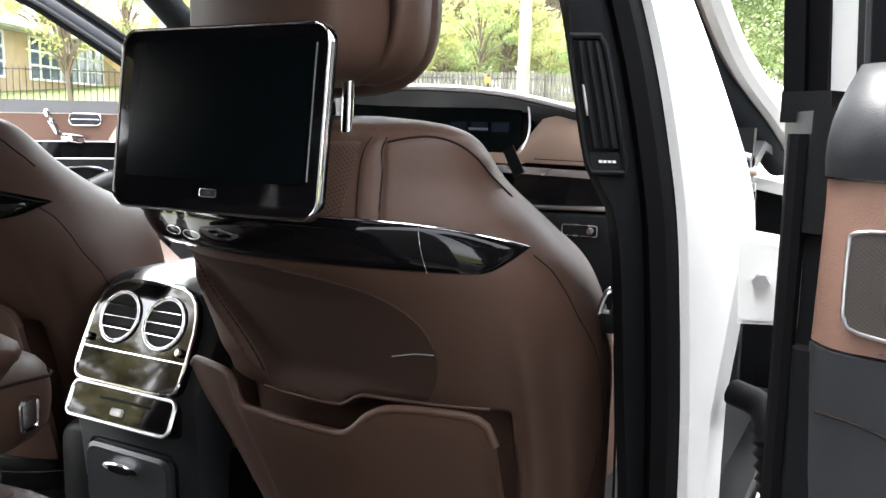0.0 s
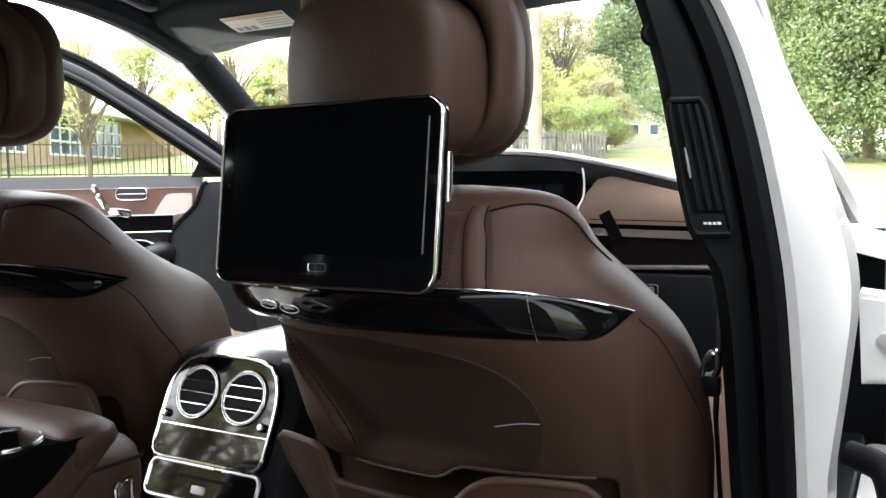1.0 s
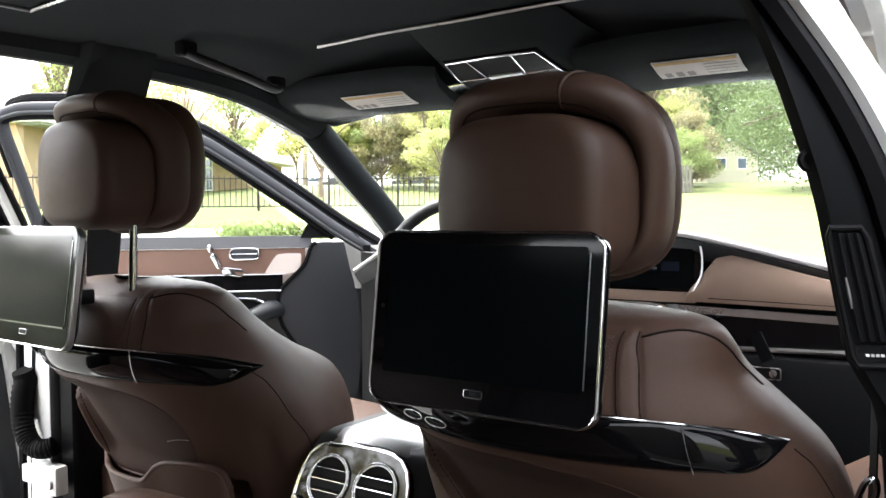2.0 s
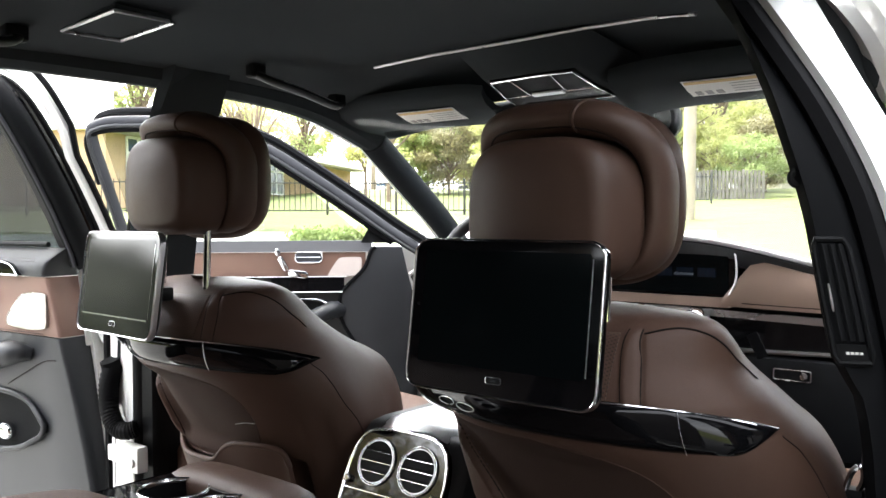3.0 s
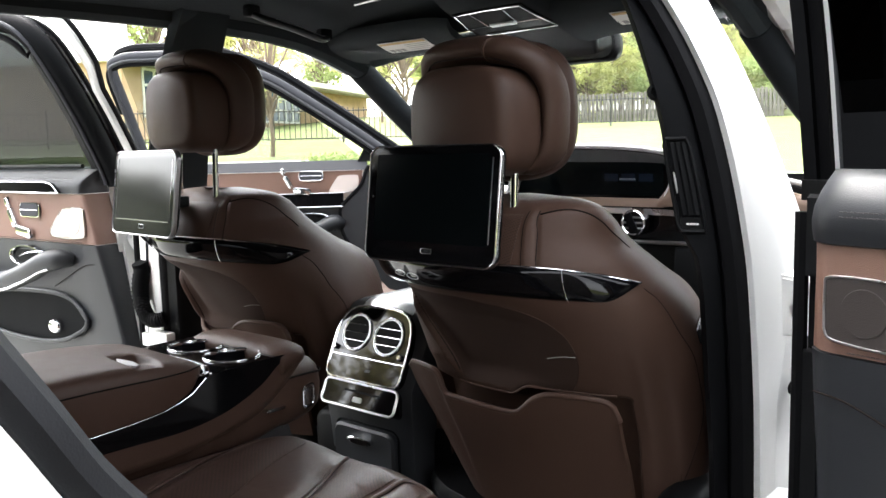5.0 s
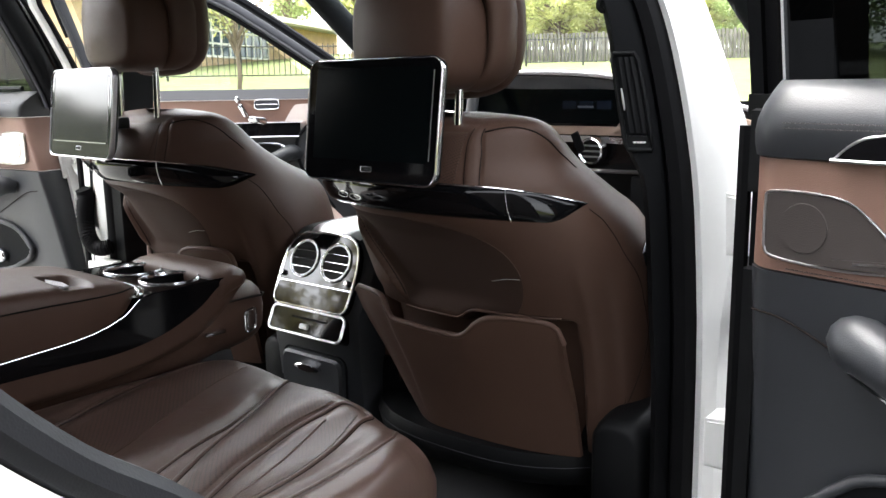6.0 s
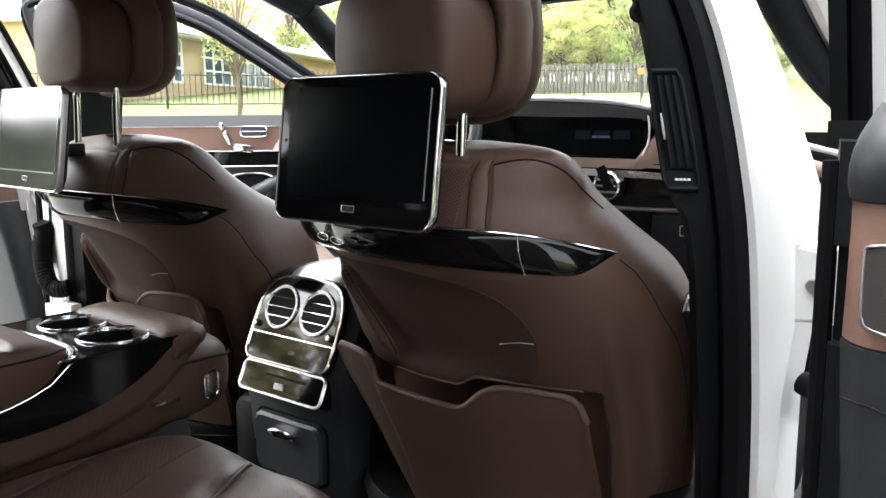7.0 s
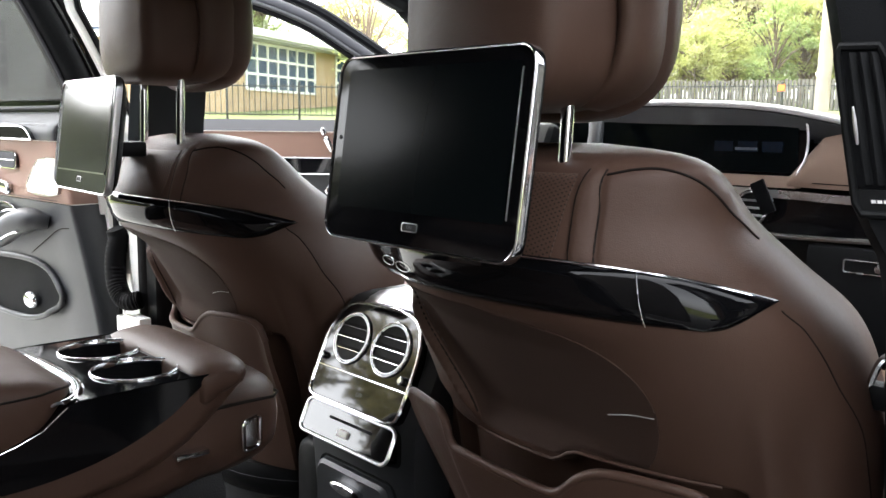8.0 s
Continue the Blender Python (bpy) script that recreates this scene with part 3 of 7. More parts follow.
        part("leaf", prism([(0.845, 0.50), (0.905, 0.50), (0.912, 0.52), (0.912, 0.56), (0.895, 0.575), (0.845, 0.57)], lambda a, b, d: (side(s, a), d + dy, b), 0.19, 0.245, 0.004), WHITE, lo, "white hinge leaf")
        part("bolt", loft([[(side(s, 0.882) + 0.009 * math.cos(t), y + dy, 0.535 + 0.009 * math.sin(t)) for t in [2 * math.pi * i / 6 for i in range(6)]] for y in (0.182, 0.192)]), SILVER, lo, "hexagonal bolt")
        gt = thing("cable_gaiter", "black ribbed rubber cable gaiter between pillar and door", "cable gaiter", (side(s, 0.87), 0.24, 0.6), "cable gaiters")
        path = [(x + (0.016 if s > 0 else 0), y + dy * 0.7, z + dy) for x, y, z in smooth_path([(side(s, 0.83), 0.30, 0.705), (side(s, 0.862), 0.285, 0.698), (side(s, 0.874), 0.265, 0.675), (side(s, 0.882), 0.255, 0.63), (side(s, 0.895), 0.245, 0.60), (side(s, 0.925), 0.225, 0.59)], 8)]
        part("bellows", tube(path, [0.0145 + (0.003 if k % 2 else -0.002) * (k > 16) for k in range(len(path))], 10), RUBBER, gt, "ribbed rubber bellows", sharp=60)


pillar_fittings()


# ---- roof fittings ----
def roof_fittings():
    lamp = thing("reading_lamp", "rectangular reading lamp with silver frame in the headliner", "ceiling lamp", (-0.41, 0.02, 1.42))
    rect = [(-0.488, -0.046), (-0.316, -0.046), (-0.316, 0.064), (-0.488, 0.064)]
    hz = lambda x: 1.429 - 0.10 * max(0, -0.41 - x)
    part("frame", tube([(x, y, hz(x)) for x, y in rect], 0.0034, 6, True), SILVER, lamp, "silver frame")
    part("lens", sheet([[(x, y, hz(x) + 0.002) for x in (-0.484, -0.41, -0.320)] for y in (-0.042, 0.060)], (0, 0, 0.01)), HEADLINER, lamp, "dark lens")
    def grip(pts, name_label):
        g = thing("grab_handle", name_label, "grab handle", pts[0], "grab handles")
        part("bar", tube(smooth_path(pts, 5), 0.015, 12, flat=0.6), BLACK_LEATHER, g, "black grip bar", sharp=60)
        for p in (pts[0], pts[-1]):
            part("end_cap", box((p[0] - 0.014, p[1] - 0.020, p[2] - 0.008), (p[0] + 0.012, p[1] + 0.020, p[2] + 0.022), 0.008, 3), BLACK_PLASTIC, g, "black end cap")
        part("bar_line", tube([(x + 0.006, y, z + 0.007) for x, y, z in smooth_path(pts, 5)[3:-3]], 0.0016, 6), SILVER, g, "thin silver line")
    grip([(-0.492, 0.375, 1.400), (-0.468, 0.398, 1.386), (-0.462, 0.48, 1.370), (-0.462, 0.565, 1.352), (-0.482, 0.60, 1.36)], "black grab handle with thin silver line above the driver's door")
    grip([(-0.50, -0.33, 1.40), (-0.475, -0.30, 1.385), (-0.47, -0.22, 1.380), (-0.475, -0.15, 1.385), (-0.50, -0.12, 1.40)], "black grab handle with thin silver line above the rear door")
    for x0, xs, lab in ((-0.36, (-0.40, -0.232), "driver's"), (0.40, (0.305, 0.452), "passenger's")):
        v = thing("sun_visor", "folded dark sun visor with white warning sticker, " + lab + " side", "sun visor", (x0, 0.78, 1.33), "sun visors")
        rows = [[(x0 + u * 0.23, y, z - 0.012 * abs(u) ** 4 + 0.0) for u in steps(-1, 1, 13)] for y, z in ((0.685, 1.372), (0.70, 1.352), (0.74, 1.334), (0.80, 1.320), (0.86, 1.318))]
        part("flap", sheet(rows, (0, 0.004, 0.018)), HEADLINER, v, sharp=60)
        st = part("sticker", sheet([[(x, y, z) for x in xs] for y, z in ((0.712, 1.3415), (0.745, 1.3285), (0.772, 1.322))], (0, 0.001, 0.001)), PAPER, v, "white warning sticker")
        part("yellow_bar", sheet([[(x, y, z) for x in (xs[0] + 0.004, xs[1] - 0.004)] for y, z in ((0.714, 1.3393), (0.722, 1.3362))], (0, 0.001, 0.001)), YELLOW, st, "yellow warning bar")
        for k in range(3):
            part("print_mark", sheet([[(x, y, z) for x in (xs[0] + 0.012 + 0.02 * k, xs[0] + 0.024 + 0.02 * k)] for y, z in ((0.748, 1.3262), (0.765, 1.3225))], (0, 0.001, 0.001)), FADED, st)
        for k in range(4):
            part("print_line", sheet([[(x, 0.728 + 0.009 * k + d, 1.3338 - 0.0033 * k - 0.0004 * d / 0.003) for x in (xs[0] + 0.085, xs[1] - 0.008)] for d in (0, 0.003)], (0, 0.001, 0.0005)), FADED, st)
    c = thing("overhead_console", "dark overhead console with chrome outlined buttons", "roof console", (CX, 0.72, 1.37))
    def oc(a, b):
        """a across from -1 to 1, b from the rear edge to the front"""
        return (CX + 0.003 + a * (0.106 + 0.014 * b), 0.648 + 0.132 * b - 0.008 * a, 1.376 - 0.034 * b - 0.004 * math.sin(b * math.pi))
    part("plate", sheet([[oc(a, b) for a in steps(-1, 1, 7)] for b in steps(0, 1, 6)], (0, 0.002, 0.006)), BLACK_PLASTIC, c, "dark console plate")
    rim = [oc(a, c_) for a, c_ in ((-1.06, -0.05), (0, -0.06), (1.06, -0.05), (1.1, 0.5), (1.1, 1.05), (0, 1.06), (-1.1, 1.05), (-1.1, 0.5))]
    mid = Vector((CX, 0.73, 1.36))
    part("housing", loft([[Vector(p) + Vector((0, 0.002, 0.003)) for p in rim]] + [[Vector((mid.x + (p[0] - mid.x) * g, mid.y + (p[1] - mid.y) * g, p[2] + u)) for p in rim] for g, u in ((1.08, 0.010), (1.18, 0.024), (1.32, 0.042), (1.45, 0.060))]), HEADLINER, c, "fabric-covered housing", sharp=80)
    loop = [oc(-0.95, 0.02), oc(0, 0.0), oc(0.95, 0.02), oc(1, 0.5), oc(1.02, 1), oc(0, 1.02), oc(-1.02, 1), oc(-1, 0.5)]
    part("chrome_frame", tube([(x, y - 0.001, z - 0.002) for x, y, z in loop], 0.0022, 6, True), CHROME, c, "chrome outline")
    for line in (((-1, 0.55), (0, 0.56), (1, 0.55)), ((-0.5, 0.02), (-0.42, 0.55)), ((0.45, 0.02), (0.36, 0.55))):
        part("chrome_line", tube([(p[0], p[1] - 0.001, p[2] - 0.0025) for p in (oc(*q) for q in line)], 0.0014, 6), CHROME, c)
    part("button", sheet([[(x, y - 0.001, z - 0.005) for x, y, z in (oc(a, b) for a in (-0.35, 0, 0.32))] for b in (0.50, 0.60)], (0, 0, 0.004)), SILVER, c, "silver button")
    part("sensor_housing", loft([[(CX + 0.03 + a, y, z + b) for a, b in rounded(w, h, 0.014)] for y, z, w, h in ((0.775, 1.356, 0.25, 0.03), (0.83, 1.347, 0.26, 0.04), (0.90, 1.328, 0.24, 0.05), (0.945, 1.308, 0.20, 0.05), (0.955, 1.305, 0.17, 0.035))]), BLACK_PLASTIC, c, "black sensor housing behind the mirror", sharp=50)
    m = thing("rear_view_mirror", "black rear view mirror at the windscreen", "mirror", (CX + 0.05, 0.98, 1.3))
    part("housing", loft([[(CX + 0.05 + a, y, 1.305 + b) for a, b in rounded(w, h, 0.03)] for y, w, h in ((0.945, 0.25, 0.072), (0.955, 0.262, 0.082), (0.985, 0.25, 0.075), (1.01, 0.16, 0.05))]), BLACK_PLASTIC, m, sharp=50)
    part("mirror_glass", loft([[(CX + 0.05 + a, y, 1.305 + b) for a, b in rounded(0.236, 0.062, 0.026)] for y in (0.943, 0.946)]), CHROME, m, "mirror glass")
    part("stem", tube([(CX + 0.03, 0.99, 1.31), (CX + 0.02, 1.0, 1.35)], 0.012, 8), BLACK_PLASTIC, m)


roof_fittings()


# ---- seats ----
SEAT_W = [(0.36, 0.285), (0.45, 0.29), (0.54, 0.298), (0.62, 0.302), (0.70, 0.305), (0.76, 0.297), (0.80, 0.285), (0.84, 0.265), (0.88, 0.236), (0.92, 0.201), (0.95, 0.189), (0.966, 0.181), (0.978, 0.160), (0.984, 0.125), (0.988, 0.07)]
SEAT_YR = [(0.36, 0.225), (0.45, 0.205), (0.60, 0.190), (0.70, 0.150), (0.80, 0.085), (0.84, 0.058), (0.88, 0.055), (0.92, 0.068), (0.95, 0.085), (0.968, 0.103), (0.98, 0.13), (0.986, 0.165)]
SEAT_YM = [(0.36, 0.36), (0.6, 0.335), (0.75, 0.305), (0.84, 0.275), (0.92, 0.235), (0.97, 0.20), (0.986, 0.185)]
SEAT_YF = [(0.36, 0.50), (0.6, 0.51), (0.72, 0.53), (0.79, 0.52), (0.82, 0.50), (0.84, 0.465), (0.86, 0.415), (0.88, 0.375), (0.90, 0.345), (0.92, 0.322), (0.95, 0.288), (0.968, 0.258), (0.98, 0.23), (0.986, 0.20)]


LEFT = [0.22]    # how much narrower the shell is on its left


def half(z, d):
    """Half width of the seat back: the shell turns forward sooner on its left."""
    return curve(SEAT_W, z) * (1.0 if d > 0 else 1 - LEFT[0] * (1 - ramp01(0.80, 0.90, z)))


def seat_rear(x, z, off=0.0):
    """y of the seat back's rear face at x from its middle."""
    w, r, m = half(z, x), curve(SEAT_YR, z), curve(SEAT_YM, z)
    u = min(0.999, abs(x) / w)
    return m - (m - r) * (1 - u * u) ** 0.42 - off


FOLD = [(0.872, 0.116), (0.90, 0.110), (0.93, 0.105), (0.955, 0.103), (0.98, 0.108)]
PLEAT = [(0.64, -0.085), (0.70, -0.103), (0.76, -0.130), (0.815, -0.172), (0.84, -0.19)]


def ramp01(a, b, x):
    t = max(0.0, min(1.0, (x - a) / (b - a)))
    return t * t * (3 - 2 * t)


def seat_relief(x, z):
    """Folds, steps and soft ridges of the seat back, towards the rear."""
    h = 0.0
    q = ramp01(0.872, 0.882, z) * (1 - ramp01(0.966, 0.978, z))
    if q > 0:
        c = curve(FOLD, z)
        a = abs(x)
        wide = 0.020 - 0.006 * ramp01(0.93, 0.97, z)
        h += q * (0.0034 * ramp01(c - 0.003, c + 0.003, a) - 0.0036 * math.exp(-((a - c - wide) / 0.0030) ** 2))
    k = ramp01(0.655, 0.70, z) * (1 - ramp01(0.79, 0.835, z))
    if k > 0:
        h += k * 0.011 * (1 - ramp01(-0.004, 0.004, x - curve(PLEAT, z))) * (1 - ramp01(0.70, 0.92, abs(x) / half(z, x)))
        h -= k * 0.020 * ramp01(-0.004, 0.024, x - curve(PLEAT, z)) * (1 - ramp01(0.0, 0.17, x))
    h -= 0.030 * (1 - ramp01(0.643, 0.651, z - 0.02 * ramp01(0.02, 0.06, x))) * (1 - ramp01(0.212, 0.226, x)) * ramp01(-0.20, -0.18, x)
    s = (1 - ramp01(0.72, 0.80, z)) * ramp01(0.40, 0.50, z)
    h += s * (0.006 * math.exp(-((x - 0.246) / 0.011) ** 2) - 0.004 * math.exp(-((x - 0.268) / 0.009) ** 2))
    return h


def front_seat(x0, label, lift, pocket):
    shell_k = 1 - LEFT[0] * 1.25
    seat = thing("front_seat", label, "car seat", (x0, 0, 0.3), "front seats")
    rings = []
    for z in [0.36, 0.40, 0.45] + steps(0.48, 0.63, 8) + steps(0.636, 0.672, 10) + steps(0.676, 0.86, 34) + steps(0.868, 0.960, 16) + [0.964, 0.968, 0.972, 0.976, 0.98, 0.984, 0.988]:
        w, m, f = curve(SEAT_W, z), curve(SEAT_YM, z), curve(SEAT_YF, z)
        ring = []
        for k in range(121):
            x = -0.45 * math.cos(math.pi * k / 120) + 0.55 * (k / 60 - 1)
            x *= half(z, x)
            ring.append((x0 + x, seat_rear(x, z) - seat_relief(x, z), z))
        for k in range(1, 24):
            x = math.cos(math.pi * k / 24)
            w = half(z, x)
            t, x = (1 - x * x) ** 0.3, x * w
            ring.append((x0 + x * (1 - 0.175 * t), m + (f - m) * t - 0.09 * max(0, 0.7 - abs(x / w)), z))
        rings.append(ring)
    part("backrest", loft(rings), BROWN, seat, sharp=60)

    # raised leather cover between band and top, its welts and seams
    def skin_line(pts, off):
        return [(x0 + x, seat_rear(x, z, off + seat_relief(x, z)), z) for x, z in pts]
    for d in (-1, 1):
        part("seam", tube([(x0 + d * u * half(z, d), seat_rear(d * u * half(z, d), z, 0.0008 + seat_relief(d * u * half(z, d), z)), z) for z, u in smooth_path([(0.962, 0.66), (0.967, 0.78), (0.968, 0.88), (0.9625, 0.95), (0.950, 0.985), (0.925, 0.9965), (0.905, 0.9985)], 6)], 0.0013, 6), THREAD, seat, "dark seam")
        for q in (0.0, 1.0):
            line = [(d * (curve(FOLD, z) + q * (0.020 - 0.006 * ramp01(0.93, 0.97, z)) - 0.001), z) for z in steps(0.886, 0.966, 12)]
            part("seam", tube([(x0 + x, seat_rear(x, z, seat_relief(x, z) - 0.0004), z) for x, z in line], 0.0012, 6), THREAD, seat, "dark fold seam")
    rows = [[(x0 + x, seat_rear(x, z, 0.0015), z) for x in steps(-0.096, 0.096, 17)] for z in steps(0.884, 0.962, 10)]
    part("perforated_panel", sheet(rows, (0, 0.004, 0)), BROWN_PERF, seat, "perforated leather panel", sharp=70)
    # side seam of the hard back shell
    for d, k in ((-1, shell_k), (1, 1.0)):
        part("shell_edge", tube(skin_line(smooth_path([(d * k * 0.250, 0.848), (d * k * 0.266, 0.826), (d * k * 0.2835, 0.785), (d * k * 0.300, 0.72), (d * k * 0.299, 0.62), (d * k * 0.276, 0.52), (d * k * 0.235, 0.44)], 6), 0.0), 0.0008, 6), THREAD, seat, "dark shell joint")

    # gloss black band across the back, with pointed ends
    def band(x):
        u = abs(x) / 0.246 * (1.0 if x > 0 else 0.86)
        top = 0.8905 - 0.012 * u ** 2 - 0.022 * u ** 6
        bot = 0.8415 - 0.011 * u ** 2 + 0.0245 * (max(0.0, u - 0.88) / 0.12) ** 2
        return top, min(bot, top - 0.0005)

    def wrap(x):
        """The band's left end stands free of the seat's rounded side."""
        return x * (1 + (-0.03 if x0 > 0 else 0.14) * (abs(x) / 0.246) ** 2) if x < 0 else x * (1 + (0 if x0 > 0 else 0.06) * (x / 0.246) ** 2)

    def band_y(x, z, off):
        return seat_rear(x if x > -0.13 else -0.13 + (x + 0.13) * 0.55, z, off)
    rows = []
    xs = [-0.246 * math.cos(math.pi * k / 48) for k in range(49)]
    for q in steps(0, 1, 7):
        r = []
        for x in xs:
            t, b = band(x)
            z = b + (t - b) * q
            r.append((x0 + wrap(x), band_y(x, z, 0.0015 + 0.007 * q + 0.004 * min(1.0, 8 * q * (1 - q)) ** 0.5), z))
        rows.append(r)
    bnd = part("trim_band", sheet(rows, (0, 0.02, 0)), GLOSS, seat, "gloss black trim band", sharp=60)
    part("chrome_strip", tube([(x0 + wrap(x), band_y(x, band(x)[0], 0.009), band(x)[0]) for x in xs[:-1]], 0.0011, 6), CHROME, bnd, "thin chrome strip")
    # silver line drawn in for the edge of a reflection on the gloss
    for d in (0.170 if not pocket else 0.126,):
        part("joint", tube([(x0 + d + 0.012 * q, seat_rear(d, band(d)[0] + (band(d)[1] - band(d)[0]) * q, 0.0065 + 0.0065 * (1 - q)), band(d)[0] + (band(d)[1] - band(d)[0]) * q) for q in steps(0.02, 0.98, 6)], 0.0004, 6), SILVER, bnd)
    for d, r in ((-0.140, 0.017), (-0.096, 0.019)):
        part("hook_ring", tube([(x0 + d + r * math.cos(t), band_y(d + r * math.cos(t), 0.857, 0.0096), 0.857 + 0.0045 * math.sin(t)) for t in [2 * math.pi * i / 24 for i in range(24)]], 0.0004, 6, True), SILVER, bnd, "slim chrome ring")

    # knee hollow with shade put into its colour, fine pale edge and pull tab
    def hollow_edge(z):
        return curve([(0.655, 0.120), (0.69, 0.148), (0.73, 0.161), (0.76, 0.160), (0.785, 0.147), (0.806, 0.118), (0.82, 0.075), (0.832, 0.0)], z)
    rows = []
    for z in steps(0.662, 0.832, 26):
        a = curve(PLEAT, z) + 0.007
        rows.append([(x0 + x, seat_rear(x, z, 0.0008 + seat_relief(x, z)), z) for x in steps(a, max(a + 0.01, hollow_edge(z)), 22)])
    part("hollow_panel", sheet(rows, (0, 0.003, 0)), HOLLOW_SHADE, seat, "knee hollow panel darkened by painted shade", sharp=70)
    part("hollow_edging", tube(skin_line([(hollow_edge(z), z) for z in steps(0.745, 0.828, 14)], 0.0004), 0.0006, 6), BROWN, seat, sharp=70)
    part("hollow_edging", tube(skin_line([(curve(PLEAT, z) + 0.009, z) for z in steps(0.752, 0.828, 10)], 0.0006), 0.0005, 6), STITCH, seat, "fine pale edge")
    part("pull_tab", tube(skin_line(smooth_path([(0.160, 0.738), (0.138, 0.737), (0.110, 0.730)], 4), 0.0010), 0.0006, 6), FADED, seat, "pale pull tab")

    part("pleat_seam", tube([(x0 + curve(PLEAT, z) + 0.003, seat_rear(curve(PLEAT, z) + 0.003, z, seat_relief(curve(PLEAT, z) + 0.003, z)), z) for z in steps(0.675, 0.815, 14)], 0.0014, 6), THREAD, seat, "dark pleat seam")
    part("shell_lip", tube([(x0 + x, seat_rear(x, 0.652 + 0.02 * ramp01(0.02, 0.06, x), 0.0005), 0.652 + 0.02 * ramp01(0.02, 0.06, x)) for x in steps(-0.10, 0.205, 26)], 0.0022, 8), BROWN, seat, "rounded lip of the back shell", sharp=80)

    # map pocket: a stiff plate that stands off the back, wavy on top
    RIM = [(-0.205, 0.668), (-0.20, 0.676), (-0.135, 0.676), (-0.118, 0.668), (-0.104, 0.642), (-0.085, 0.637), (0.04, 0.632), (0.06, 0.637), (0.085, 0.660), (0.115, 0.672), (0.195, 0.672), (0.215, 0.660), (0.222, 0.640)]
    rows = []
    for q in steps(0, 1, 14):
        r = []
        for k in range(49):
            x = -0.205 + 0.427 * k / 48
            top = curve(RIM, x) + pocket
            bot = 0.44
            z = bot + (top - bot) * q
            xx = x * (1 - 0.50 * (1 - q) ** 1.2) if x < 0 else x * (1 + 0.02 * (1 - q))
            yy = curve([(0, 0.188), (0.5, 0.166), (0.85, 0.142), (1, 0.134)], q) + 0.035 * (abs(x) / 0.215) ** 3 + (0.075 * ramp01(0.0, 0.2, -x) if pocket else 0)
            r.append((x0 + xx, yy, z))
        rows.append(r)
    part("map_pocket", sheet(rows, (0, 0.009, 0)), BROWN, seat, "stiff brown map pocket with wavy rim", sharp=60)
    part("pocket_rim", tube([(p[0], p[1] + 0.0045, p[2]) for p in rows[-1]], 0.0054, 8), BROWN, seat, "rounded pocket rim", sharp=70)
    part("lower_cover", loft([[(x0 + x, y + 0.12 * (abs(x) / 0.27) ** 3, z) for y, z in ((0.175, 0.385), (0.165, 0.415), (0.175, 0.437), (0.26, 0.45), (0.30, 0.40), (0.26, 0.35))] for x in steps(-0.23, 0.25, 13)]), BLACK_PLASTIC, seat, "black plastic lower cover", sharp=50)
    part("cover_edge", tube([(x0 + x, 0.164 + 0.12 * (abs(x) / 0.27) ** 3, 0.418) for x in steps(-0.2, 0.24, 13)], 0.0006, 6), FRAME_GREY, seat, "thin pale edge line")

    rows = [(0.212, 0.020, 0.012), (0.218, 0.006, 0.004), (0.235, 0.0, 0.0), (0.30, -0.006, -0.010), (0.40, -0.008, -0.012), (0.62, 0.0, 0.0)]
    part("side_shield", loft([[(x0 + 0.292 + a, y, 0.405 - dz / 2 + b) for a, b in rounded(0.088 - dx, 0.225 - dz, 0.032, 5)] for y, dx, dz in rows]), BLACK_PLASTIC, seat, "black plastic side shield", sharp=60)
    # seat cushion and side valance
    rings = []
    for y in steps(0.28, 0.88, 12):
        k = (y - 0.28) / 0.6
        rings.append([(x0 + a * 0.275, y, 0.52 + 0.06 * k + b * (0.10 - 0.02 * k) + (0.02 if abs(a) > 0.8 and b > 0 else 0)) for a, b in ((-1, -0.6), (-1, 0.5), (-0.85, 1), (-0.6, 0.7), (0, 0.6), (0.6, 0.7), (0.85, 1), (1, 0.5), (1, -0.6), (0, -0.9))])
    part("cushion", loft(rings), BROWN, seat, sharp=60)
    part("valance", box((x0 - 0.30, 0.27, 0.33), (x0 + 0.315, 0.85, 0.53), 0.06, 3), BLACK_PLASTIC, seat, "black plastic seat base")

    # headrest
    hr = thing("headrest", "brown leather headrest with wrapped pillow on chrome posts", "headrest", (x0, 0.13, 1.0), "headrests")
    Z, hx = lift, x0 + 0.003

    def outline(w, h, a, n):
        c, q = math.cos(a), math.sin(a)
        return w * math.copysign(abs(c) ** (2 / n), c), h * math.copysign(abs(q) ** (2 / n), q)

    def pad(w0, w1, h, y0, y1, zc, n, r0, r1, puff):
        """A cushion between y0 and y1 with round edges r0 and r1 and puffed faces."""
        prof = [(0.25, y0 - puff), (0.55, y0 - 0.8 * puff), (0.8, y0 - 0.45 * puff)]
        rows = [(w0 * k, h * k, y) for k, y in ((k - r0 / w0 * k, y) for k, y in prof)]
        for t in steps(0, 90, 8):
            rows.append((w0 - r0 * (1 - math.sin(radians(t))), h - r0 * (1 - math.sin(radians(t))), y0 + r0 * (1 - math.cos(radians(t)))))
        for t in steps(0, 90, 7):
            rows.append((w1 - r1 * (1 - math.cos(radians(t))), h - r1 * (1 - math.cos(radians(t))), y1 - r1 * (1 - math.sin(radians(t)))))
        rows += [((w1 - r1) * k, (h - r1) * k, y1 + puff * (1 - k)) for k in (0.75, 0.4)]
        return loft([[(hx + x * (1 - 0.04 * max(0, z / h)), y + 0.010 * (x / w1) ** 2 * (y < y0 + r0), zc + z + Z) for x, z in (outline(w, hh, 2 * math.pi * i / 56, n) for i in range(56))] for w, hh, y in rows])
